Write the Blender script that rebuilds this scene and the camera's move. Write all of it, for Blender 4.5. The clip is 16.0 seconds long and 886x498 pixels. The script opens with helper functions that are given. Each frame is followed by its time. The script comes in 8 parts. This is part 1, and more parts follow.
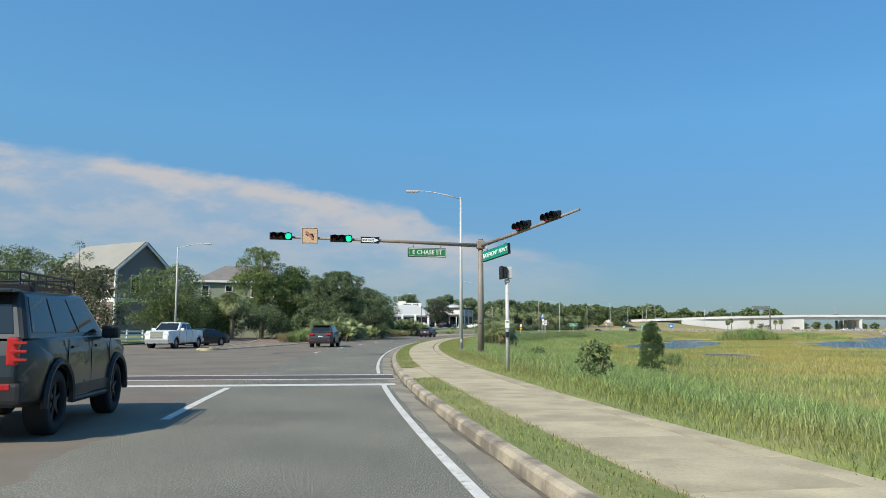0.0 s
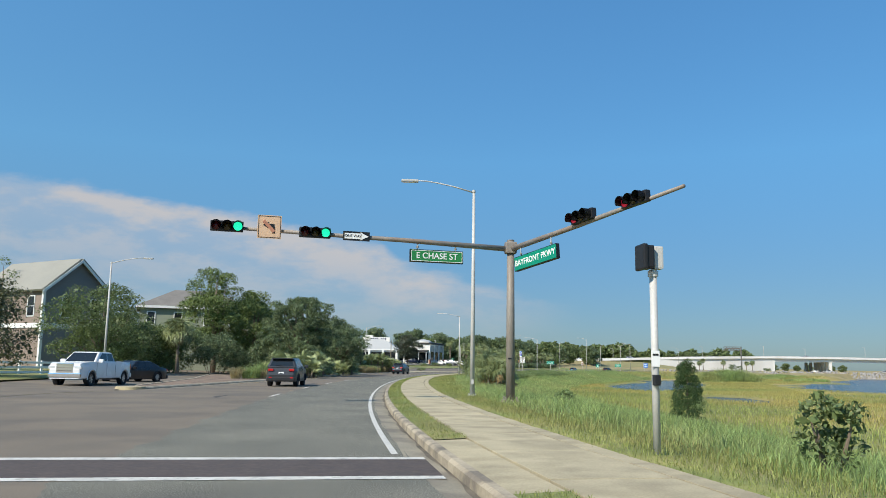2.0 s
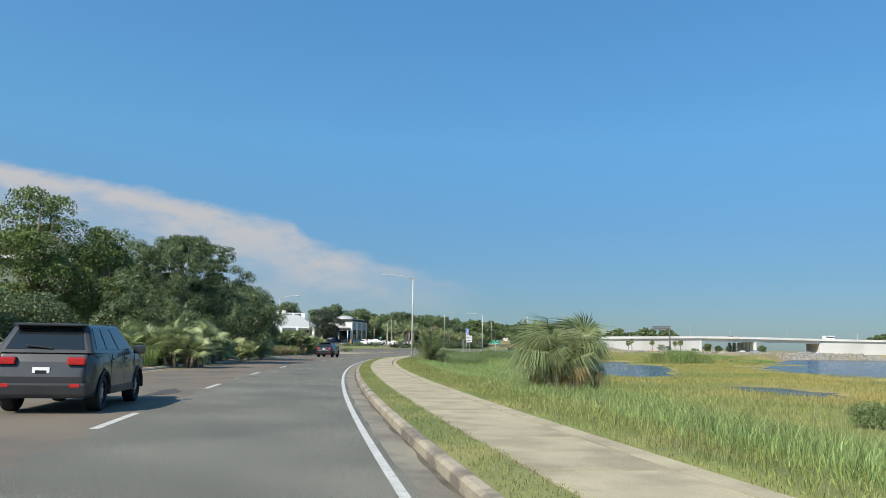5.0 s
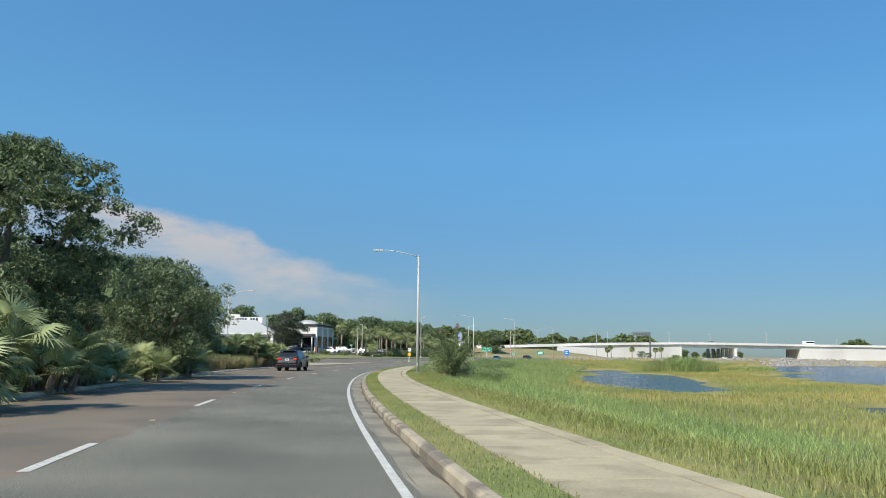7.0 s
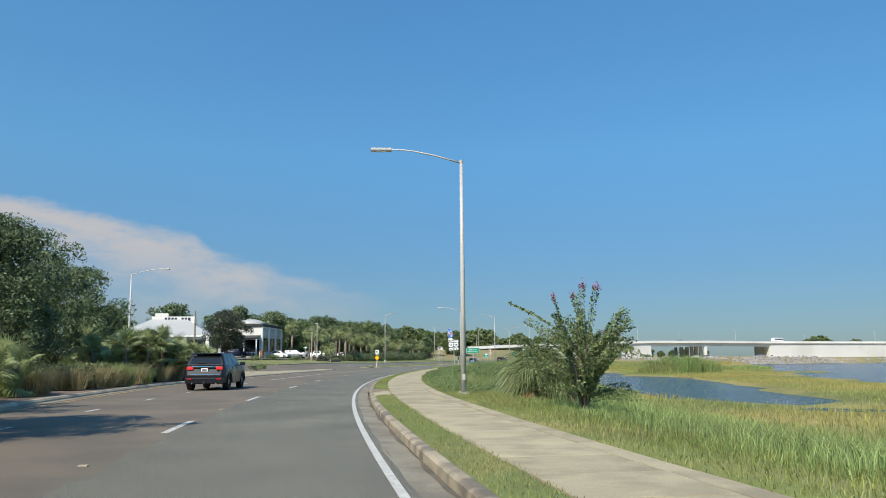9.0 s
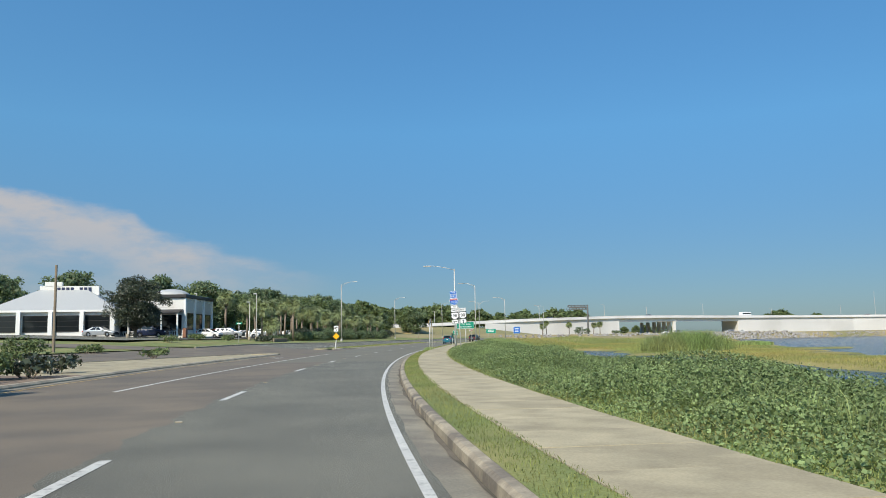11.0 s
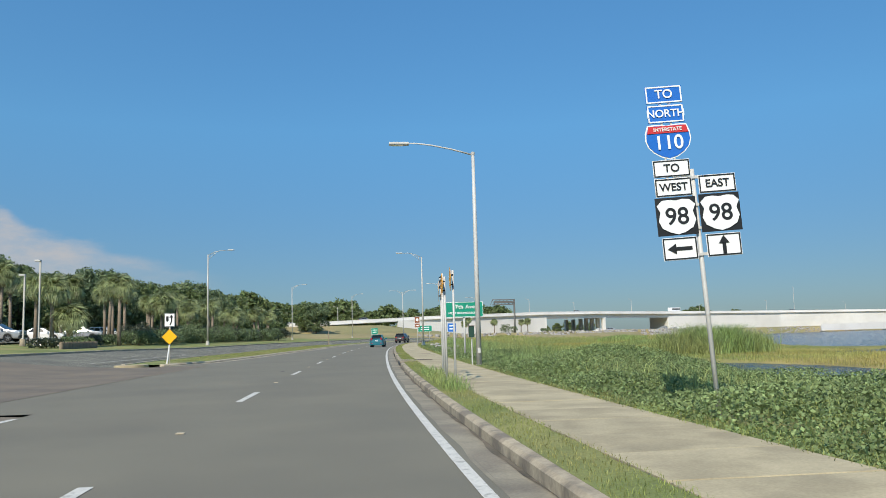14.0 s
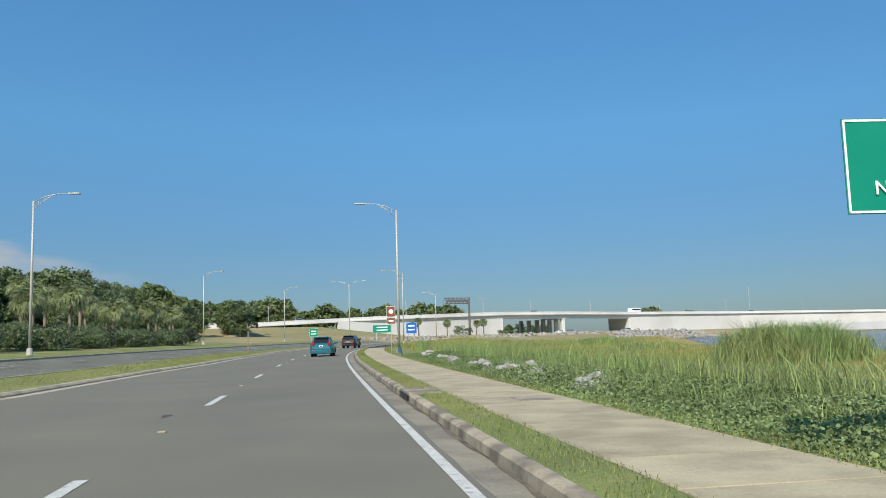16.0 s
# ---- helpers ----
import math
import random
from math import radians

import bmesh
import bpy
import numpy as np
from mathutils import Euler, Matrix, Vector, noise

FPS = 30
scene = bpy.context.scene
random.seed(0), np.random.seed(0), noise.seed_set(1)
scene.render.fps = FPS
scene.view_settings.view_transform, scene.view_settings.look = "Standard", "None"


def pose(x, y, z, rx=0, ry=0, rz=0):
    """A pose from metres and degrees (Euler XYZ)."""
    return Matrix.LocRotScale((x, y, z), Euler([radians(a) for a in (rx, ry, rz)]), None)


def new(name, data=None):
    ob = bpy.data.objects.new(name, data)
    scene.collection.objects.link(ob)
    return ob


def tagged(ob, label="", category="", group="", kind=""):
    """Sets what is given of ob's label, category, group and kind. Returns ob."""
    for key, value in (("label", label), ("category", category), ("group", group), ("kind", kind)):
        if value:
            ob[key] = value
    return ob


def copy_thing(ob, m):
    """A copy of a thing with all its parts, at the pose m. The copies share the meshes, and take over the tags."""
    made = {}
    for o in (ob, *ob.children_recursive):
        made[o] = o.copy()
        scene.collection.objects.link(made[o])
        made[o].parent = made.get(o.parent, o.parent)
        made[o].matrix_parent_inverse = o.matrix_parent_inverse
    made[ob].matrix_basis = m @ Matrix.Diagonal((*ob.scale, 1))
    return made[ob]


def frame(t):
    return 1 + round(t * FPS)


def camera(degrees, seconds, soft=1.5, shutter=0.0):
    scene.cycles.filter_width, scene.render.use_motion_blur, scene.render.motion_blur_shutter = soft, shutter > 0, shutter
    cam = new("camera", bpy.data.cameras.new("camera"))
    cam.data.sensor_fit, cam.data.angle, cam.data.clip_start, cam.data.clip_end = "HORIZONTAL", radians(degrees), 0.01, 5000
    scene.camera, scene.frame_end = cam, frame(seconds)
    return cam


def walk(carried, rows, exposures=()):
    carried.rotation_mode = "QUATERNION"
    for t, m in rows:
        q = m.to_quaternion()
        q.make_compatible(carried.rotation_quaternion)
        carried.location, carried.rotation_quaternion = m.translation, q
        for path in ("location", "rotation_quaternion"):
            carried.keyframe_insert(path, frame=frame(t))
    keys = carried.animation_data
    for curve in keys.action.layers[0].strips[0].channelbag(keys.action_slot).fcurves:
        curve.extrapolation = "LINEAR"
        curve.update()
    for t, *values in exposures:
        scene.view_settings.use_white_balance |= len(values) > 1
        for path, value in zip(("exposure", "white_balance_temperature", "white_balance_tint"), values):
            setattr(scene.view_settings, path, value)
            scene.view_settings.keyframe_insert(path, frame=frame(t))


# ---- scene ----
cam = camera(58.07, 16.0, soft=0.9)


def shot(x, y, z, yaw, pitch, roll):
    """Camera pose: heading, upward tilt, then roll about the line of sight."""
    return pose(x, y, z, 90 + pitch, 0, yaw) @ pose(0, 0, 0, 0, 0, roll)


PATH = [
    (0.0, shot(0.000, 0.000, 1.353, -0.001, 5.764, -0.042)),
    (0.5, shot(-0.328, 2.089, 1.350, 0.803, 6.154, 0.179)),
    (1.0, shot(-0.755, 4.781, 1.351, 0.991, 6.843, 0.417)),
    (1.5, shot(-1.263, 8.111, 1.355, -0.244, 7.723, 0.599)),
    (2.0, shot(-1.834, 12.121, 1.363, -2.499, 8.349, 0.823)),
    (2.5, shot(-2.406, 16.676, 1.366, -4.455, 8.118, 1.073)),
    (3.0, shot(-2.954, 21.646, 1.360, -5.523, 7.492, 1.262)),
    (3.5, shot(-3.436, 26.947, 1.359, -6.413, 7.132, 1.606)),
    (4.0, shot(-3.821, 32.441, 1.359, -7.336, 7.000, 1.543)),
    (4.5, shot(-4.095, 38.524, 1.360, -8.166, 6.975, 1.240)),
    (5.0, shot(-4.264, 45.036, 1.361, -8.929, 7.024, 0.845)),
    (5.5, shot(-4.352, 51.816, 1.362, -9.654, 7.112, 0.507)),
    (6.0, shot(-4.394, 58.709, 1.363, -10.369, 7.205, 0.374)),
    (6.5, shot(-4.407, 65.555, 1.364, -11.162, 7.465, 0.537)),
    (7.0, shot(-4.337, 72.503, 1.366, -11.806, 7.626, 0.466)),
    (7.5, shot(-4.186, 79.602, 1.361, -12.565, 7.760, 0.218)),
    (8.0, shot(-3.852, 86.989, 1.359, -13.497, 7.874, -0.077)),
    (8.5, shot(-3.315, 94.667, 1.356, -14.536, 7.888, -0.204)),
    (9.0, shot(-2.599, 102.574, 1.353, -15.589, 7.845, -0.475)),
    (9.5, shot(-1.707, 110.623, 1.355, -16.733, 7.583, -0.798)),
    (10.0, shot(-0.732, 118.795, 1.359, -17.780, 6.663, -1.099)),
    (10.5, shot(0.480, 127.060, 1.359, -18.731, 6.442, -1.135)),
    (11.0, shot(1.977, 135.593, 1.360, -19.507, 6.256, -1.044)),
    (11.5, shot(3.778, 144.288, 1.361, -20.281, 6.115, -0.901)),
    (12.0, shot(5.857, 153.047, 1.362, -21.226, 6.026, -0.779)),
    (12.5, shot(8.152, 161.785, 1.363, -22.515, 5.999, -0.753)),
    (13.0, shot(10.504, 170.398, 1.356, -24.008, 5.987, -0.753)),
    (13.5, shot(13.139, 179.122, 1.360, -25.551, 6.028, -0.991)),
    (14.0, shot(16.090, 187.928, 1.360, -27.070, 6.096, -1.524)),
    (14.5, shot(19.243, 196.727, 1.368, -28.405, 6.120, -1.531)),
    (15.0, shot(22.536, 205.458, 1.365, -29.523, 6.150, -1.371)),
    (15.5, shot(25.913, 214.077, 1.360, -30.599, 6.208, -1.470)),
    (16.0, shot(29.345, 222.578, 1.343, -31.710, 6.182, -1.672)),
]
walk(cam, PATH, [(0.0, 0.09), (3.5, 0.09), (7.0, 0.09), (9.5, 0.02), (12.5, -0.03), (16.0, -0.03)])

# ---------------------------------------------------------------- world, sun
SUN_HEADING, SUN_UP = 222.0, 42.0
sky = bpy.data.worlds.new("sky")
scene.world = sky
sky.use_nodes = True
wn, wl = sky.node_tree.nodes, sky.node_tree.links
wn.clear()


def wnode(kind, **sets):
    n = wn.new(kind)
    for k, v in sets.items():
        if k.startswith("i_"):
            n.inputs[int(k[2:])].default_value = v
    return n


def wmath(op, a, b=None):
    n = wn.new("ShaderNodeMath")
    n.operation = op
    for i, v in enumerate((a, b)):
        if v is None:
            continue
        if isinstance(v, (int, float)):
            n.inputs[i].default_value = v
        else:
            wl.new(v, n.inputs[i])
    return n.outputs[0]


nishita = wn.new("ShaderNodeTexSky")
nishita.sky_type = "NISHITA"
nishita.sun_disc = False
nishita.sun_elevation, nishita.sun_rotation = radians(SUN_UP), radians(SUN_HEADING)
nishita.altitude, nishita.air_density, nishita.dust_density, nishita.ozone_density = 0.0, 1.0, 0.35, 3.0
coord = wn.new("ShaderNodeTexCoord")
sep = wn.new("ShaderNodeSeparateXYZ")
wl.new(coord.outputs["Generated"], sep.inputs[0])
heading = wmath("MULTIPLY", wmath("ARCTAN2", sep.outputs[0], sep.outputs[1]), 57.29578)
elev = wmath("MULTIPLY", wmath("ARCSINE", sep.outputs[2]), 57.29578)
# cloud bank low over the land: its top sinks towards the bay
stretch = wn.new("ShaderNodeMapping")
stretch.inputs["Scale"].default_value = (1.0, 1.0, 2.6)
wl.new(coord.outputs["Generated"], stretch.inputs[0])


def wnoise(scale, detail, rough=0.55):
    n = wn.new("ShaderNodeTexNoise")
    n.inputs["Scale"].default_value, n.inputs["Detail"].default_value, n.inputs["Roughness"].default_value = scale, detail, rough
    wl.new(stretch.outputs[0], n.inputs["Vector"])
    return n.outputs[0]


def wramp(v, a, b, lo=0.0, hi=1.0):
    n = wn.new("ShaderNodeMapRange")
    n.interpolation_type = "SMOOTHSTEP"
    for i, x in enumerate((a, b, lo, hi)):
        n.inputs[i + 1].default_value = x
    wl.new(v, n.inputs[0])
    return n.outputs[0]


big, fine = wnoise(9.0, 6), wnoise(26.0, 8, 0.62)
wob = wmath("ADD", wmath("MULTIPLY", wmath("SUBTRACT", big, 0.5), 1.5), wmath("MULTIPLY", wmath("SUBTRACT", fine, 0.5), 1.3))
rim = wn.new("ShaderNodeValToRGB")
for k_, (deg_, el_) in enumerate(((-60, 10.5), (-29, 11.9), (-20, 11.5), (-12.5, 10.4), (-2.0, 9.0), (-0.6, 7.7), (5, 6.2), (14, 4.2))):
    e_ = rim.color_ramp.elements[k_] if k_ < 2 else rim.color_ramp.elements.new((deg_ + 60) / 74)
    e_.position, e_.color = (deg_ + 60) / 74, (el_ / 12, el_ / 12, el_ / 12, 1)
wl.new(wmath("DIVIDE", wmath("ADD", heading, 60.0), 74.0), rim.inputs[0])
top = wmath("MULTIPLY", rim.outputs[0], 12.0)
above = wmath("SUBTRACT", wmath("ADD", top, wob), elev)
body = wmath("MULTIPLY", wramp(above, -0.15, 0.9), wramp(heading, 13.5, 1.0))
body = wmath("MULTIPLY", body, wramp(elev, 0.5, 6.0, 0.35, 1.0))
streak = wramp(wnoise(11.0, 7, 0.58), 0.36, 0.62, 0.52, 1.0)
core = wramp(above, 5.5, 0.8, 0.62, 1.0)
cover = wmath("MULTIPLY", wmath("MULTIPLY", body, core), wmath("MULTIPLY", streak, 0.88))
tint = wn.new("ShaderNodeMix")
tint.data_type = "RGBA"
tint.inputs[6].default_value = (3.5, 4.2, 5.0, 1)
tint.inputs[7].default_value = (4.75, 4.55, 4.5, 1)
wl.new(wmath("MULTIPLY", core, streak), tint.inputs[0])
mixc = wn.new("ShaderNodeMix")
mixc.data_type = "RGBA"
wl.new(cover, mixc.inputs[0])
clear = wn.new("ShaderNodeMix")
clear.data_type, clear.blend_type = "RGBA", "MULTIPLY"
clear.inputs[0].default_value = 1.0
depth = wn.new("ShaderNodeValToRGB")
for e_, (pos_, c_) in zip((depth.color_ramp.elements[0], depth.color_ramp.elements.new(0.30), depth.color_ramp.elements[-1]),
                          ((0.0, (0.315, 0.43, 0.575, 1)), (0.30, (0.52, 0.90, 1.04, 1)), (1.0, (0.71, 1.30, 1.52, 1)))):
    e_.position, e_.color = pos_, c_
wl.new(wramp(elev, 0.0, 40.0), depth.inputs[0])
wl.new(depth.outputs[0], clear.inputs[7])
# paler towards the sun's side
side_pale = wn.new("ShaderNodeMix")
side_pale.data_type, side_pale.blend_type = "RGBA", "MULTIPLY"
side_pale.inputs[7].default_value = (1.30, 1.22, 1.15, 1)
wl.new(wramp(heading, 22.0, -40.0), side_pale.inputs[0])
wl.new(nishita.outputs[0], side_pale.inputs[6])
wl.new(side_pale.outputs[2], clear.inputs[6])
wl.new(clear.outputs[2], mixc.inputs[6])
wl.new(tint.outputs[2], mixc.inputs[7])
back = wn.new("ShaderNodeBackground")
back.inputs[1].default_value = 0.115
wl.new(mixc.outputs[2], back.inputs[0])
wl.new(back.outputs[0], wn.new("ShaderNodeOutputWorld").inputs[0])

sun = new("sun", bpy.data.lights.new("sun", "SUN"))
sun.data.energy, sun.data.angle, sun.data.color = 5.0, radians(0.6), (1.0, 0.91, 0.77)
sun.rotation_euler = (radians(90 - SUN_UP), 0, radians(180 - SUN_HEADING))
scene.view_settings.exposure = 0.0

# ---------------------------------------------------------------- road line
# headings (degrees, clockwise from +y) of the white edge line every 20 m from -30 m
HEADS = [-12.74, -8.83, -4.92, -1.35, .91, 3.08, 5.67, 8.6, 13.17, 16.59, 18.94, 21.26, 22.5, 22.9, 23.6, 25, 27.5, 30.5,
         33.5, 36, 38, 40]
RS = np.arange(-30, 401, 1.0)
RT = np.interp(RS, np.arange(-30, 401, 20.0), np.radians(HEADS))
RT = np.convolve(np.pad(RT, 12, mode="edge"), np.ones(25) / 25, "valid")
RX = 4.011 + np.concatenate([[0], np.cumsum(np.sin(RT[:-1]))])
RY = -12.860 + np.concatenate([[0], np.cumsum(np.cos(RT[:-1]))])


def road(s, o, z=0.0):
    """World place s metres along the edge line, o metres to its right (arrays allowed)."""
    s, o = np.asarray(s, float), np.asarray(o, float)
    sc = np.clip(s, -30, 400)
    th = np.interp(sc, RS, RT)
    e = s - sc
    x = np.interp(sc, RS, RX) + np.sin(th) * e + np.cos(th) * o
    y = np.interp(sc, RS, RY) + np.cos(th) * e - np.sin(th) * o
    return np.stack(np.broadcast_arrays(x, y, np.asarray(z, float)), -1)


def head(s):
    return float(np.degrees(np.interp(s, RS, RT)))


def at(s, o, z=0.0, turn=0.0):
    """Pose at road place (s, o), its local +y along the road, turned clockwise by turn degrees."""
    x, y, zz = road(s, o, z)
    return pose(float(x), float(y), float(zz), 0, 0, -(head(s) + turn))


# ---------------------------------------------------------------- materials
def mat(name, col, rough=0.7, metal=0.0, var=0.18, scale=2.0, fine=40.0, bump=0.0, alt=None, alt_amt=0.5, spec=0.5, island=0.0,
        stretch=(1, 1, 1), coat=0.0, trans=0.0, shift=False, tone=0.0, alt_scale=None, alt_edge=(0.45, 0.6)):
    m = bpy.data.materials.new(name)
    m.use_nodes = True
    nt = m.node_tree
    n, l = nt.nodes, nt.links
    b = n["Principled BSDF"]
    b.inputs["Roughness"].default_value, b.inputs["Metallic"].default_value = rough, metal
    b.inputs["Specular IOR Level"].default_value = spec
    b.inputs["Coat Weight"].default_value = coat
    b.inputs["Coat Roughness"].default_value = 0.04
    tc = n.new("ShaderNodeTexCoord")
    mp = n.new("ShaderNodeMapping")
    mp.inputs["Scale"].default_value = stretch
    if shift:
        oi = n.new("ShaderNodeObjectInfo")
        va = n.new("ShaderNodeVectorMath")
        va.operation = "MULTIPLY_ADD"
        l.new(oi.outputs["Random"], va.inputs[0])
        va.inputs[1].default_value = (71.0, 43.0, 17.0)
        l.new(tc.outputs["Object"], va.inputs[2])
        l.new(va.outputs[0], mp.inputs[0])
    else:
        l.new(tc.outputs["Object"], mp.inputs[0])

    def noise_(sc, det=5):
        t = n.new("ShaderNodeTexNoise")
        t.inputs["Scale"].default_value, t.inputs["Detail"].default_value = sc, det
        l.new(mp.outputs[0], t.inputs["Vector"])
        return t.outputs[0]

    def mix(f, a, c, kind="MIX"):
        t = n.new("ShaderNodeMix")
        t.data_type, t.blend_type = "RGBA", kind
        for i, v in ((0, f), (6, a), (7, c)):
            if isinstance(v, tuple) or isinstance(v, float):
                t.inputs[i].default_value = v if isinstance(v, float) else (*v[:3], 1)
            else:
                l.new(v, t.inputs[i])
        return t.outputs[2]

    def rng(v, a, c, lo, hi):
        t = n.new("ShaderNodeMapRange")
        for i, x in enumerate((a, c, lo, hi)):
            t.inputs[i + 1].default_value = x
        l.new(v, t.inputs[0])
        return t.outputs[0]

    out = tuple(col)
    if alt is not None:
        out = mix(rng(noise_(alt_scale or scale * 0.35, 6), alt_edge[0], alt_edge[1], 0.0, alt_amt), out, tuple(alt))
    f1 = noise_(scale)
    if var > 0:
        g = n.new("ShaderNodeHueSaturation")
        if isinstance(out, tuple):
            g.inputs["Color"].default_value = (*out[:3], 1)
        else:
            l.new(out, g.inputs["Color"])
        val = rng(f1, 0.25, 0.75, 1 - var, 1 + var)
        f2 = noise_(fine, 3)
        mu = n.new("ShaderNodeMath")
        mu.operation = "MULTIPLY"
        l.new(val, mu.inputs[0])
        l.new(rng(f2, 0.25, 0.75, 1 - var * 0.8, 1 + var * 0.8), mu.inputs[1])
        val = mu.outputs[0]
        if tone > 0:
            mu = n.new("ShaderNodeMath")
            mu.operation = "MULTIPLY"
            l.new(val, mu.inputs[0])
            l.new(rng(n.new("ShaderNodeObjectInfo").outputs["Random"], 0, 1, 1 - tone, 1 + tone), mu.inputs[1])
            val = mu.outputs[0]
        if island > 0:
            gi = n.new("ShaderNodeNewGeometry")
            mu = n.new("ShaderNodeMath")
            mu.operation = "MULTIPLY"
            l.new(val, mu.inputs[0])
            l.new(rng(gi.outputs["Random Per Island"], 0, 1, 1 - island, 1 + island), mu.inputs[1])
            val = mu.outputs[0]
        l.new(val, g.inputs["Value"])
        out = g.outputs[0]
    if isinstance(out, tuple):
        b.inputs["Base Color"].default_value = (*out[:3], 1)
    else:
        l.new(out, b.inputs["Base Color"])
    if var > 0 and metal < 0.5:
        l.new(rng(f1, 0.2, 0.8, max(0.02, rough - 0.08), min(1, rough + 0.08)), b.inputs["Roughness"])
    if bump > 0:
        bp = n.new("ShaderNodeBump")
        bp.inputs["Strength"].default_value, bp.inputs["Distance"].default_value = 0.7, bump
        l.new(noise_(fine, 4), bp.inputs["Height"])
        l.new(bp.outputs[0], b.inputs["Normal"])
    if trans > 0:
        t = n.new("ShaderNodeBsdfTranslucent")
        if isinstance(out, tuple):
            t.inputs[0].default_value = (*out[:3], 1)
        else:
            l.new(out, t.inputs[0])
        a = n.new("ShaderNodeMixShader")
        a.inputs[0].default_value = trans
        l.new(b.outputs[0], a.inputs[1])
        l.new(t.outputs[0], a.inputs[2])
        l.new(a.outputs[0], n["Material Output"].inputs[0])
    return m


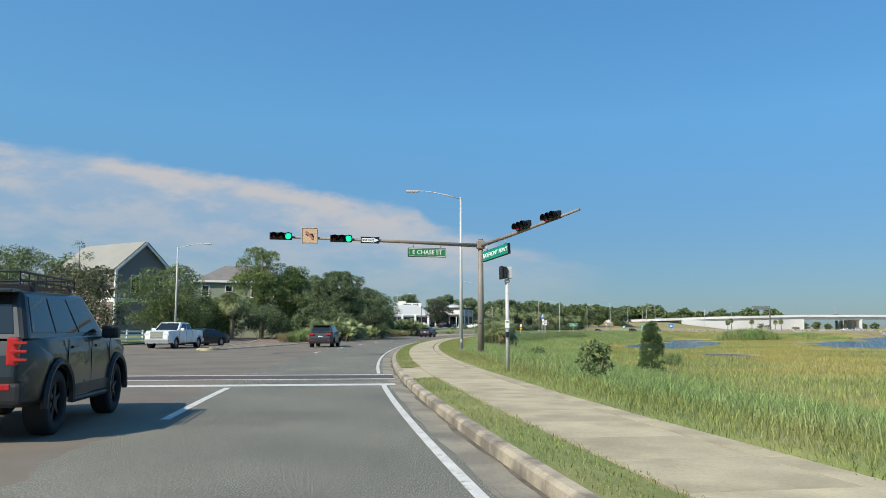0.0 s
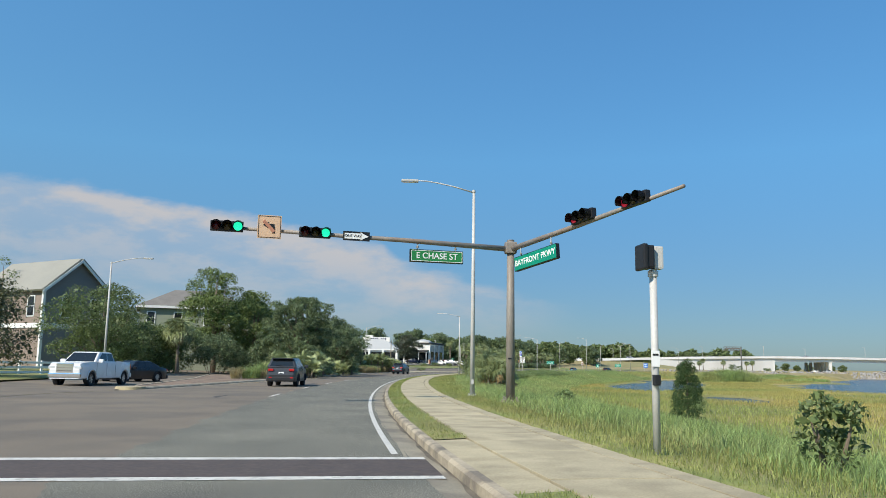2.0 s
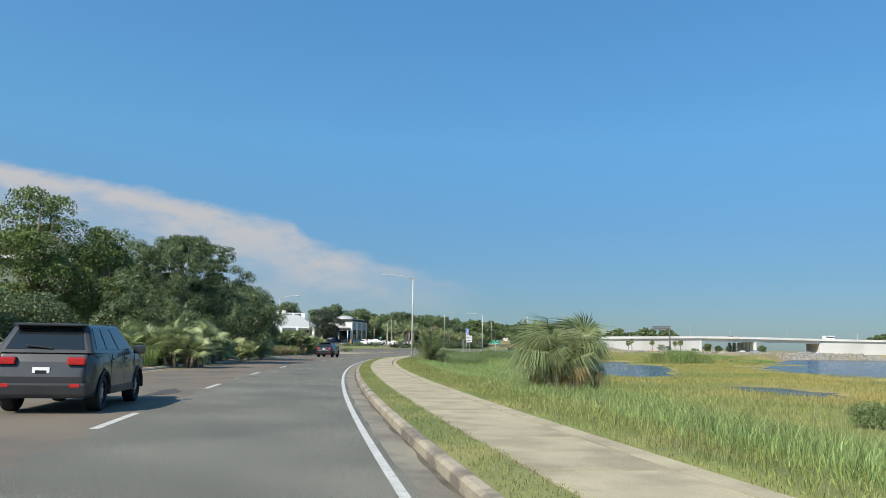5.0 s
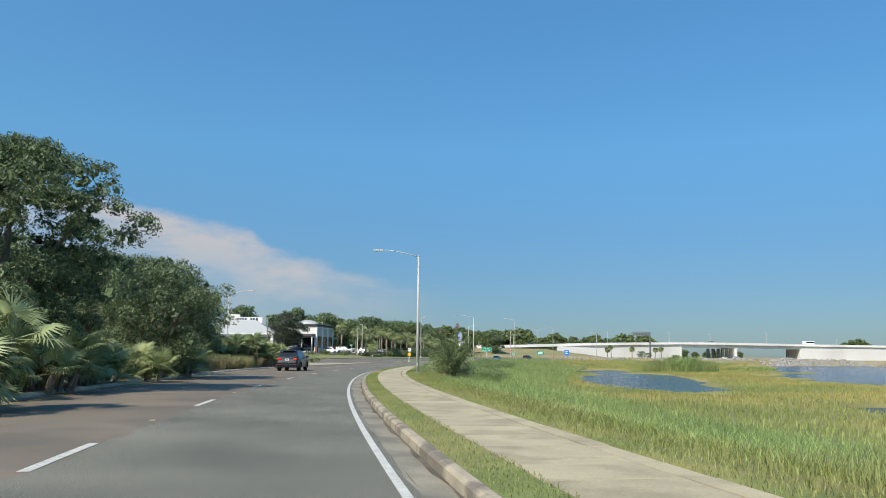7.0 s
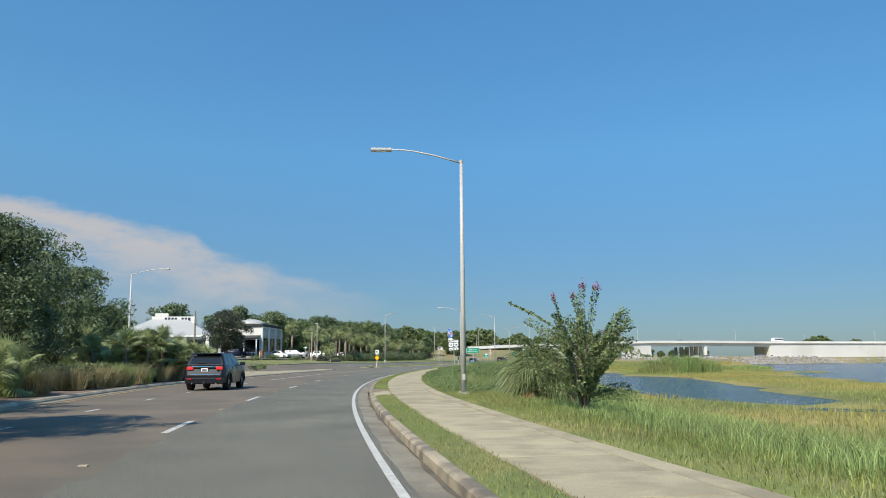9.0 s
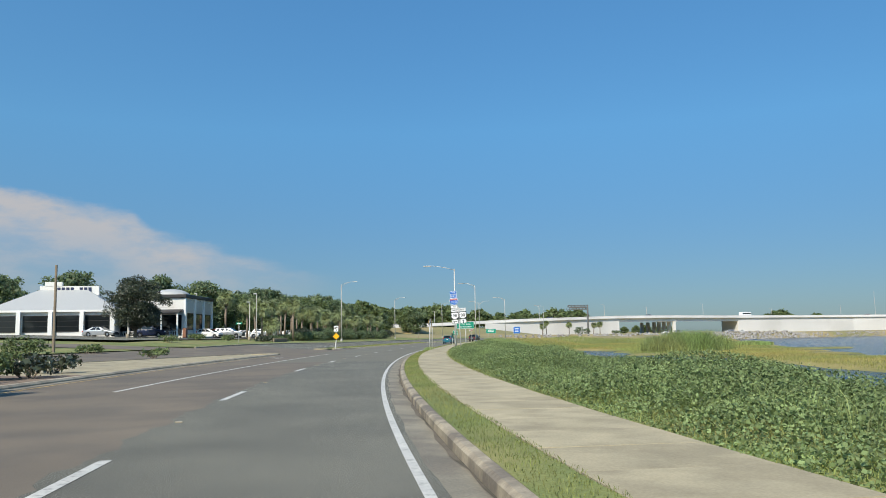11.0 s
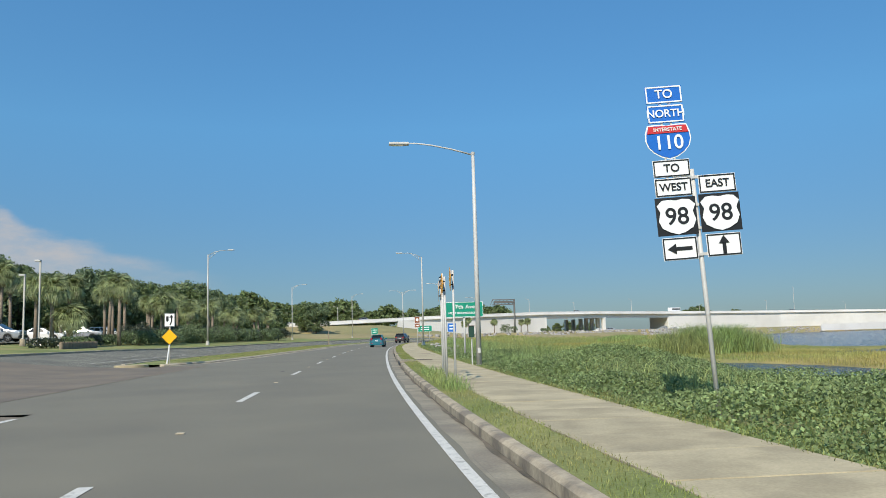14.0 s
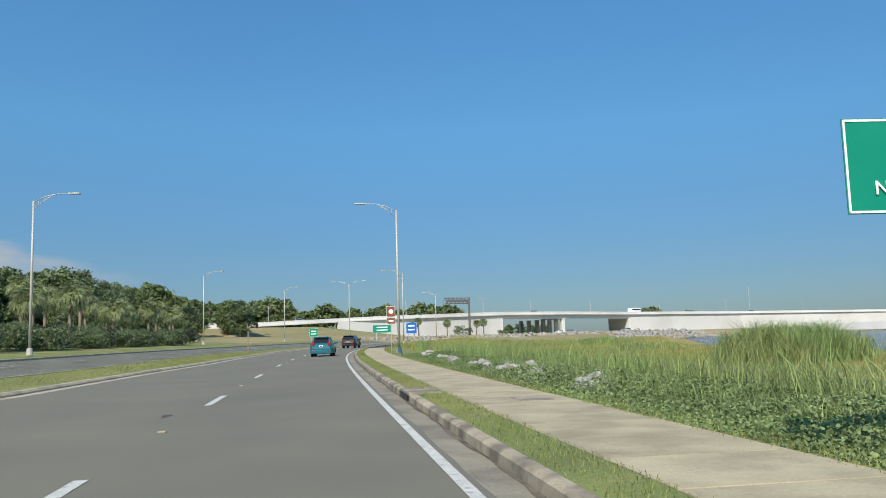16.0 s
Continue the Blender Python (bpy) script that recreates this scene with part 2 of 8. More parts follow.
M = {
    "asphalt": mat("coarse_grey_asphalt", (0.105, 0.100, 0.073), 0.88, var=0.3, scale=0.35, fine=62, bump=0.005, alt=(0.33, 0.31, 0.245), alt_amt=1.0, alt_scale=58, alt_edge=(0.51, 0.60)),
    "asphalt_brown": mat("worn_brown_asphalt", (0.188, 0.152, 0.108), 0.85, var=0.16, scale=0.3, fine=50, bump=0.008, alt=(0.130, 0.110, 0.085), alt_amt=0.6, alt_scale=0.4),
    "asphalt_new": mat("smooth_grey_asphalt", (0.178, 0.163, 0.120), 0.88, var=0.09, scale=0.4, fine=70, bump=0.006, alt=(0.145, 0.132, 0.10), alt_amt=0.4, alt_scale=0.25),
    "concrete": mat("sidewalk_concrete", (0.44, 0.372, 0.235), 0.9, var=0.15, scale=1.6, fine=34, bump=0.003, alt=(0.27, 0.225, 0.14), alt_amt=0.5, alt_scale=1.1, shift=True, tone=0.07),
    "kerb": mat("stained_kerb_concrete", (0.40, 0.335, 0.235), 0.88, var=0.2, scale=1.4, fine=26, bump=0.006, alt=(0.12, 0.10, 0.08), alt_amt=0.75, alt_scale=1.5),
    "kerb_pale": mat("pale_kerb_concrete", (0.46, 0.39, 0.28), 0.88, var=0.18, scale=1.4, fine=26, bump=0.004, alt=(0.27, 0.225, 0.16), alt_amt=0.6, alt_scale=1.1),
    "gutter": mat("dusty_gutter_concrete", (0.285, 0.25, 0.18), 0.88, var=0.2, scale=0.8, fine=30, bump=0.004, alt=(0.17, 0.145, 0.11), alt_amt=0.7, alt_scale=0.9),
    "gutter_dirt": mat("damp_gutter_dirt", (0.15, 0.125, 0.09), 0.9, var=0.3, scale=2, fine=30, alt=(0.08, 0.07, 0.05), alt_amt=0.8, alt_scale=1.4),
    "paint": mat("worn_white_road_paint", (0.60, 0.575, 0.51), 0.65, var=0.16, scale=3, fine=40, alt=(0.25, 0.235, 0.195), alt_amt=0.8, alt_scale=9, alt_edge=(0.54, 0.70)),
    "paint_yellow": mat("faded_yellow_road_paint", (0.52, 0.34, 0.10), 0.6, var=0.1, scale=3, fine=40, alt=(0.2, 0.16, 0.1), alt_amt=0.8, alt_scale=5),
    "paver": mat("dark_brick_paver", (0.085, 0.065, 0.055), 0.85, var=0.25, scale=4, fine=12),
    "soil": mat("sandy_mulch_soil", (0.26, 0.19, 0.135), 0.95, var=0.25, scale=1.0, fine=25, bump=0.02, alt=(0.14, 0.10, 0.07), alt_amt=0.9, alt_scale=0.8),
    "litter": mat("dry_leaf_litter", (0.33, 0.25, 0.14), 0.95, var=0.3, scale=3.0, fine=30, bump=0.02, alt=(0.15, 0.14, 0.06), alt_amt=0.9, alt_scale=4),
    "lawn": mat("mown_lawn_ground", (0.175, 0.205, 0.058), 0.95, var=0.25, scale=0.5, fine=22, bump=0.02, alt=(0.28, 0.235, 0.09), alt_amt=0.65, alt_scale=0.25),
    "marsh": mat("marsh_ground", (0.20, 0.205, 0.06), 0.95, var=0.25, scale=0.12, fine=3, bump=0.05, alt=(0.34, 0.265, 0.085), alt_amt=0.9, alt_scale=0.03, alt_edge=(0.40, 0.58)),
    "dry": mat("dry_berm_grass", (0.32, 0.255, 0.115), 0.95, var=0.2, scale=0.1, fine=2, alt=(0.22, 0.21, 0.09), alt_amt=0.8, alt_scale=0.04),
    "steel": mat("galvanised_steel", (0.52, 0.51, 0.48), 0.5, 0.0, var=0.1, scale=1.2, fine=20, alt=(0.40, 0.39, 0.36), alt_amt=0.5),
    # grey gantry steel, its backlit shade put into the base colour
    "gantry": mat("backlit_dark_steel", (0.16, 0.155, 0.145), 0.6, 0.3, var=0.15),
    "rusty": mat("brown_weathered_steel", (0.255, 0.23, 0.20), 0.62, 0.1, var=0.2, scale=1.2, fine=20, alt=(0.27, 0.195, 0.14), alt_amt=0.7, stretch=(1, 1, 0.25)),
    "pole_white": mat("cream_painted_pole", (0.47, 0.45, 0.40), 0.45, 0.1, var=0.06),
    "black": mat("black_plastic", (0.012, 0.012, 0.013), 0.5, var=0.2),
    "rubber": mat("tyre_rubber", (0.016, 0.016, 0.017), 0.85, var=0.2, fine=60, bump=0.004),
    "chrome": mat("chrome", (0.78, 0.80, 0.82), 0.08, 1.0, var=0.0),
    "alloy": mat("alloy_rim", (0.45, 0.46, 0.47), 0.3, 0.9, var=0.05),
    "white": mat("white_painted_metal", (0.78, 0.78, 0.76), 0.4, var=0.04),
    "wall_white": mat("white_stucco", (0.72, 0.705, 0.66), 0.8, var=0.06, scale=0.4, fine=6, alt=(0.66, 0.65, 0.62), alt_amt=0.4, alt_scale=0.2),
    "bridge": mat("white_bridge_concrete", (0.72, 0.70, 0.67), 0.85, var=0.05, scale=0.05, fine=2, alt=(0.58, 0.56, 0.52), alt_amt=0.5, alt_scale=0.06),
    "green_sign": mat("green_sign_sheeting", (0.0, 0.235, 0.145), 0.4, var=0.05),
    "green_old": mat("faded_green_sign_sheeting", (0.02, 0.20, 0.055), 0.45, var=0.08),
    "sign_white": mat("white_sign_sheeting", (0.82, 0.82, 0.80), 0.4, var=0.03),
    "sign_black": mat("black_sign_sheeting", (0.01, 0.01, 0.01), 0.45, var=0.05),
    "sign_blue": mat("blue_sign_sheeting", (0.01, 0.13, 0.50), 0.4, var=0.04),
    "sign_red": mat("red_sign_sheeting", (0.55, 0.03, 0.03), 0.4, var=0.04),
    "sign_yellow": mat("yellow_sign_sheeting", (0.90, 0.42, 0.0), 0.4, var=0.04),
    "sign_tan": mat("faded_peach_sign_sheeting", (0.66, 0.44, 0.28), 0.5, var=0.06),
    "sign_brown": mat("brown_sign_sheeting", (0.22, 0.075, 0.03), 0.45, var=0.05),
    # sign yellow made duller for faces the sun only grazes
    "sign_yellow_shaded": mat("shaded_yellow_sign_sheeting", (0.80, 0.36, 0.02), 0.45, var=0.06),
    "faded_red": mat("faded_red_sign_ink", (0.46, 0.20, 0.12), 0.5, var=0.08),
    "green_dark": mat("dark_green_metal", (0.008, 0.045, 0.03), 0.5, var=0.1),
    "patch": mat("dark_asphalt_scar", (0.075, 0.068, 0.06), 0.9, var=0.3, fine=20),
    "oak_red": mat("reddish_brown_leaves", (0.115, 0.125, 0.065), 0.65, var=0.2, scale=0.5, fine=6, island=0.45, trans=0.14, spec=0.3),
    "navy": mat("dark_navy_board", (0.022, 0.03, 0.075), 0.5, var=0.1),
    "sign_back": mat("bare_sign_back", (0.42, 0.30, 0.13), 0.45, 0.4, var=0.08),
    "bark": mat("grey_brown_bark", (0.16, 0.125, 0.09), 0.95, var=0.3, scale=3, fine=14, bump=0.03, stretch=(1, 1, 0.3)),
    "palm_bark": mat("fibrous_palm_trunk", (0.25, 0.20, 0.15), 0.95, var=0.3, scale=4, fine=14, bump=0.03, stretch=(1, 1, 2.5)),
    "oak": mat("oak_leaves", (0.145, 0.190, 0.072), 0.52, var=0.2, scale=0.5, fine=6, island=0.5, trans=0.30, spec=0.35),
    "oak_dark": mat("dark_oak_leaves", (0.155, 0.205, 0.100), 0.45, var=0.2, scale=0.5, fine=6, island=0.55, trans=0.34, spec=0.35),
    "pine": mat("pine_needles", (0.15, 0.20, 0.062), 0.55, var=0.2, scale=0.5, fine=6, island=0.45, trans=0.2, spec=0.3),
    "magnolia": mat("glossy_dark_leaves", (0.052, 0.064, 0.036), 0.35, var=0.2, island=0.5, trans=0.08),
    "juniper": mat("juniper_foliage", (0.045, 0.085, 0.022), 0.7, var=0.2, island=0.4, trans=0.12),
    "palm": mat("palm_fronds", (0.29, 0.335, 0.155), 0.42, var=0.2, island=0.45, trans=0.34),
    "palm_dry": mat("dead_palm_fronds", (0.33, 0.21, 0.10), 0.8, var=0.2, island=0.4, trans=0.1),
    "palmetto": mat("saw_palmetto_fronds", (0.29, 0.335, 0.155), 0.42, var=0.2, island=0.45, trans=0.3),
    "reed": mat("green_reeds", (0.26, 0.35, 0.118), 0.65, var=0.25, scale=0.15, fine=1.5, island=0.5, trans=0.35, alt=(0.37, 0.37, 0.14), alt_amt=0.6, alt_scale=0.1),
    "weed": mat("vine_weed_leaves", (0.180, 0.240, 0.090), 0.7, var=0.25, scale=0.3, fine=2, island=0.45, trans=0.22),
    "crape": mat("crape_leaves", (0.20, 0.255, 0.105), 0.55, var=0.2, island=0.5, trans=0.34),
    "weed_pale": mat("pale_weed_leaves", (0.225, 0.285, 0.11), 0.7, var=0.25, scale=0.3, fine=2, island=0.5, trans=0.3),
    "grass": mat("verge_grass_blades", (0.24, 0.275, 0.075), 0.7, var=0.2, scale=0.3, fine=3, island=0.4, trans=0.25, alt=(0.32, 0.29, 0.11), alt_amt=0.65, alt_scale=0.22),
    "cord": mat("marsh_cord_grass", (0.27, 0.305, 0.09), 0.7, var=0.2, scale=0.05, fine=1, island=0.35, trans=0.25, alt=(0.39, 0.32, 0.10), alt_amt=0.85, alt_scale=0.03, alt_edge=(0.44, 0.62)),
    "tuft": mat("feathery_tan_grass", (0.36, 0.31, 0.16), 0.8, var=0.2, island=0.4, trans=0.25),
    "flower": mat("pink_crape_flowers", (0.33, 0.06, 0.17), 0.7, var=0.2, island=0.4, trans=0.2),
    "rock": mat("grey_riprap_stone", (0.36, 0.34, 0.31), 0.9, var=0.25, scale=1.5, fine=9, bump=0.03, alt=(0.22, 0.2, 0.18), alt_amt=0.6),
    "roof_grey": mat("grey_shingle_roof", (0.19, 0.175, 0.155), 0.9, var=0.15, scale=1, fine=8),
    "roof_tan": mat("tan_metal_roof", (0.30, 0.285, 0.235), 0.6, var=0.06, scale=0.5, fine=4),
    "roof_metal": mat("white_metal_roof", (0.48, 0.48, 0.455), 0.5, 0.1, var=0.06, stretch=(6, 1, 1)),
    "siding_brown": mat("brown_shingle_siding", (0.25, 0.20, 0.165), 0.9, var=0.15, scale=1.5, fine=7, stretch=(1, 1, 4)),
    "siding_blue": mat("slate_blue_siding", (0.185, 0.185, 0.19), 0.8, var=0.06, stretch=(0.2, 0.2, 6)),
    "siding_green": mat("sage_green_siding", (0.27, 0.30, 0.22), 0.8, var=0.06, stretch=(0.2, 0.2, 6)),
    "trim": mat("white_trim", (0.78, 0.78, 0.75), 0.6, var=0.04),
    "dark_trim": mat("dark_cornice", (0.03, 0.028, 0.027), 0.6, var=0.1),
    "wood": mat("weathered_timber", (0.24, 0.19, 0.135), 0.9, var=0.2, scale=2, fine=10),
    "brick": mat("red_brown_brick", (0.27, 0.13, 0.08), 0.9, var=0.2),
    "iron": mat("dark_cast_iron", (0.10, 0.082, 0.066), 0.8, 0.1, var=0.2),
}


def glass_mat(name, col=(0.015, 0.018, 0.02), rough=0.04):
    m = mat(name, col, rough, 0.0, var=0.0, spec=0.6)
    return m


M["glass"] = glass_mat("tinted_window_glass")
M["lens_red"] = mat("red_tail_lens", (0.42, 0.012, 0.015), 0.12, var=0.1, coat=0.6)
M["lens_clear"] = mat("clear_lamp_lens", (0.7, 0.72, 0.74), 0.1, 0.3, var=0.05, coat=0.6)
M["lens_amber"] = mat("amber_lens", (0.7, 0.25, 0.02), 0.2, var=0.1)


def glow(name, col, strength):
    m = bpy.data.materials.new(name)
    m.use_nodes = True
    b = m.node_tree.nodes["Principled BSDF"]
    b.inputs["Base Color"].default_value = (*col, 1)
    b.inputs["Emission Color"].default_value = (*col, 1)
    b.inputs["Emission Strength"].default_value = strength
    b.inputs["Roughness"].default_value = 0.3
    return m


M["go"] = glow("lit_green_signal", (0.02, 0.95, 0.50), 0.95)
M["stop"] = glow("lit_brake_lamp", (0.75, 0.03, 0.03), 0.22)
M["stop_lamp"] = glow("lit_red_signal", (0.55, 0.02, 0.05), 0.35)
M["dim_red"] = mat("unlit_red_signal_lens", (0.10, 0.012, 0.012), 0.25, var=0.1)
M["dim_amber"] = mat("unlit_amber_signal_lens", (0.06, 0.04, 0.01), 0.25, var=0.1)

# bay water
wm = bpy.data.materials.new("bay_water")
wm.use_nodes = True
n_, l_ = wm.node_tree.nodes, wm.node_tree.links
b_ = n_["Principled BSDF"]
b_.inputs["Base Color"].default_value = (0.010, 0.026, 0.045, 1)
b_.inputs["Roughness"].default_value = 0.12
t_ = n_.new("ShaderNodeTexNoise")
t_.inputs["Scale"].default_value, t_.inputs["Detail"].default_value = 1.1, 5
tc_ = n_.new("ShaderNodeTexCoord")
l_.new(tc_.outputs["Object"], t_.inputs["Vector"])
bp_ = n_.new("ShaderNodeBump")
bp_.inputs["Strength"].default_value, bp_.inputs["Distance"].default_value = 1.0, 0.45
l_.new(t_.outputs[0], bp_.inputs["Height"])
l_.new(bp_.outputs[0], b_.inputs["Normal"])
M["water"] = wm


# ---------------------------------------------------------------- mesh helpers
def mesh_of(name, verts, faces, material, smooth=False):
    """A mesh from an (n, 3) array and an (m, k) array or a list of faces."""
    me = bpy.data.meshes.new(name)
    verts = np.asarray(verts, np.float32)
    if isinstance(faces, np.ndarray):
        me.vertices.add(len(verts))
        me.vertices.foreach_set("co", verts.ravel())
        k = faces.shape[1]
        me.loops.add(faces.size)
        me.loops.foreach_set("vertex_index", faces.ravel().astype(np.int32))
        me.polygons.add(len(faces))
        me.polygons.foreach_set("loop_start", np.arange(0, faces.size, k, dtype=np.int32))
        me.update(calc_edges=True)
    else:
        me.from_pydata([tuple(map(float, v)) for v in verts], [], faces)
        me.update()
    if smooth:
        me.polygons.foreach_set("use_smooth", np.ones(len(me.polygons), bool))
    me.materials.append(material)
    return me


def thing(name, label, category, m=None, group="", kind=""):
    """An Empty at the base of a thing made of parts."""
    ob = new(name)
    ob.empty_display_size = 0.2
    if m is not None:
        ob.matrix_basis = m
    return tagged(ob, label, category, group, kind)


def hang(name, me, parent, m=None, label=""):
    ob = new(name, me)
    ob.parent = parent
    if m is not None:
        ob.matrix_basis = m
    return tagged(ob, label)


def part(name, bm, material, parent, label="", smooth=False, m=None):
    me = bpy.data.meshes.new(name)
    bmesh.ops.recalc_face_normals(bm, faces=bm.faces)
    bm.to_mesh(me)
    bm.free()
    me.materials.append(material)
    if smooth:
        for p in me.polygons:
            p.use_smooth = True
    return hang(name, me, parent, m, label)


def solo(name, bm, material, label, category, m=None, group="", kind="", smooth=False):
    ob = part(name, bm, material, None, label, smooth, m)
    return tagged(ob, label, category, group, kind)


def box(size, at_=(0, 0, 0), bevel=0.0, bm=None, turn=None):
    """A bevelled box of the size, centred at at_, added to bm."""
    own = bmesh.new()
    bmesh.ops.create_cube(own, size=1.0)
    bmesh.ops.scale(own, vec=size, verts=own.verts)
    if bevel > 0:
        bmesh.ops.bevel(own, geom=list(own.edges), offset=bevel, segments=2, profile=0.7, affect="EDGES")
    if turn is not None:
        bmesh.ops.transform(own, matrix=turn.to_4x4(), verts=own.verts)
    bmesh.ops.translate(own, vec=at_, verts=own.verts)
    return merge(bm, own)


def merge(bm, own):
    if bm is None:
        return own
    me = bpy.data.meshes.new("tmp")
    own.to_mesh(me)
    own.free()
    bm.from_mesh(me)
    bpy.data.meshes.remove(me)
    return bm


def tube(points, radii, bm=None, seg=10, caps=True):
    """A tapered tube through the points."""
    own = bmesh.new()
    pts = [Vector(p) for p in points]
    if isinstance(radii, (int, float)):
        radii = [radii] * len(pts)
    rings = []
    side = None
    for i, p in enumerate(pts):
        d = (pts[min(i + 1, len(pts) - 1)] - pts[max(i - 1, 0)]).normalized()
        if side is None:
            side = d.orthogonal().normalized()
        side = (side - d * side.dot(d)).normalized()
        up = d.cross(side)
        rings.append([own.verts.new(p + (side * math.cos(a) + up * math.sin(a)) * radii[i]) for a in (2 * math.pi * k / seg for k in range(seg))])
    for a, b in zip(rings, rings[1:]):
        for k in range(seg):
            own.faces.new((a[k], a[(k + 1) % seg], b[(k + 1) % seg], b[k]))
    if caps:
        own.faces.new(rings[0][::-1])
        own.faces.new(rings[-1])
    return merge(bm, own)


def disc(r, depth, at_=(0, 0, 0), axis="z", seg=24, bm=None, r2=None, bevel=0.0):
    own = bmesh.new()
    bmesh.ops.create_cone(own, cap_ends=True, segments=seg, radius1=r, radius2=r if r2 is None else r2, depth=depth)
    if bevel:
        es = [e for e in own.edges if len(e.link_faces) == 2 and any(len(f.verts) > 4 for f in e.link_faces)]
        bmesh.ops.bevel(own, geom=es, offset=bevel, segments=2, affect="EDGES")
    rot = {"z": Matrix(), "x": Matrix.Rotation(math.pi / 2, 4, "Y"), "y": Matrix.Rotation(math.pi / 2, 4, "X")}[axis]
    bmesh.ops.transform(own, matrix=rot, verts=own.verts)
    bmesh.ops.translate(own, vec=at_, verts=own.verts)
    return merge(bm, own)


def slab_of(corners, thick, bm=None, bevel=0.0):
    """A plate with the corner ring as its front, thick to the back (against the ring's normal)."""
    own = bmesh.new()
    cs = [Vector(c) for c in corners]
    nrm = (cs[1] - cs[0]).cross(cs[2] - cs[0]).normalized()
    f = [own.verts.new(c) for c in cs]
    b = [own.verts.new(c - nrm * thick) for c in cs]
    own.faces.new(f)
    own.faces.new(b[::-1])
    for i in range(len(cs)):
        j = (i + 1) % len(cs)
        own.faces.new((f[i], b[i], b[j], f[j]))
    if bevel:
        bmesh.ops.bevel(own, geom=list(own.edges), offset=bevel, segments=2, affect="EDGES")
    return merge(bm, own)


def words(text, size, parent, material, m, name="lettering", label="", spacing=1.0):
    """Raised lettering, its foot line centred at the pose m, reading along local x, facing local -y."""
    cu = bpy.data.curves.new(name, "FONT")
    cu.body, cu.size, cu.extrude, cu.align_x, cu.align_y = text, size, 0.004, "CENTER", "CENTER"
    cu.offset = size * 0.012
    cu.space_character = spacing
    tmp = new(name, cu)
    me = bpy.data.meshes.new_from_object(tmp.evaluated_get(bpy.context.evaluated_depsgraph_get()))
    bpy.data.objects.remove(tmp)
    me.materials.clear()
    me.materials.append(material)
    return hang(name, me, parent, m @ pose(0, 0, 0, 90, 0, 0), label)


def ribbon(name, o0, o1, s0, s1, material, z0=0.0, z1=None, ds=1.0, rows=1, label="", category="road", wob=0.0, zf=None):
    """A strip of the setting along the road; o0, o1, z0, z1 may be functions of s."""
    f = lambda v, s: v(s) if callable(v) else np.full(len(s), float(v))
    s = np.linspace(s0, s1, max(2, int(round((s1 - s0) / ds)) + 1))
    a, b, za = f(o0, s), f(o1, s), f(z0, s)
    zb = za if z1 is None else f(z1, s)
    if wob:
        b = b + np.array([noise.noise((q * 0.9, 3.1, 7)) * wob + noise.noise((q * 3.1, 1.1, 2)) * wob * 0.6 for q in s])
    k = np.linspace(0, 1, rows + 1)[:, None]
    ss_, oo_ = np.broadcast_to(s, (rows + 1, len(s))), a + (b - a) * k
    v = road(ss_, oo_, za + (zb - za) * k if zf is None else zf(ss_, oo_)).reshape(-1, 3)
    n = len(s)
    i = (np.arange(rows)[:, None] * n + np.arange(n - 1)[None]).ravel()
    faces = np.stack([i, i + n, i + n + 1, i + 1], 1)[:, ::-1]
    return tagged(new(name, mesh_of(name, v, faces, material)), label, category, kind="structure")


def interp(*pairs):
    xs, ys = [p[0] for p in pairs], [p[1] for p in pairs]
    return lambda s: np.interp(s, xs, ys)

# ---------------------------------------------------------------- ground, water, roads
WATER = -2.7
KERB_L = interp((-60, -15), (30, -13.5), (36, -11.6), (46, -10.5), (60, -9.8), (100, -9.7), (130, -11.3), (189, -11.7), (192, -11.7))
KERB_L2 = interp((217, -13.2), (223, -10.6), (235, -9.7), (250, -9.2), (262, -8.6), (400, -8.6))
MED_L = interp((36, -12.6), (46, -13.6), (60, -15.5), (90, -22.5), (130, -22.5), (165, -18.5), (189, -14.5))
MED_L2 = interp((217, -14.6), (226, -14.9), (240, -14.6), (260, -13.6), (400, -13.6))
OPP_L = interp((30, -19.5), (60, -21.5), (90, -30), (130, -30), (165, -26.5), (192, -22.5), (217, -22.0), (240, -21.6), (260, -20.4), (400, -20.4))


def lay(s, o):
    """Height of the open ground at road place (s, o)."""
    s, o = np.broadcast_arrays(np.asarray(s, float), np.asarray(o, float))
    # seaward side: a bank down to the marsh
    right = np.interp(o, [3.2, 5.0, 9.0, 12.5, 18.0, 40.0], [0.14, 0.02, -0.75, -1.45, -2.25, -2.48])
    far = np.clip((s - 405) / 40.0, 0, 1)
    right = right * (1 - far) + 0.35 * far
    # landward side: a slow rise
    left = np.interp(o, [-90, -60, -34, -22, -13, -9], [3.4, 2.6, 1.5, 0.75, 0.12, 0.0])
    left = left * np.interp(s, [150, 215], [0.35, 1.0])
    z = np.where(o > 0, right, left)
    return z


def street_z(s, o):
    """Surface of the landward streets."""
    return np.maximum(lay(s, o), 0.0) * np.clip((-np.asarray(o, float) - 13.0) / 9.0, 0, 1) + 0.006


# tidal pools as ellipses in road places: s, o, half length, half width
POOLS = [(208, 33, 68, 11.5), (286, 24, 40, 10), (112, 42, 15, 5.0), (250, 62, 16, 3.5), (350, 84, 40, 16), (420, 92, 70, 34), (455, 40, 40, 8)]


def pool(s, o):
    d = np.full(np.shape(s), 9.0)
    for ps, po, a, b in POOLS:
        d = np.minimum(d, np.hypot((s - ps) / a, (o - po) / b))
    return d


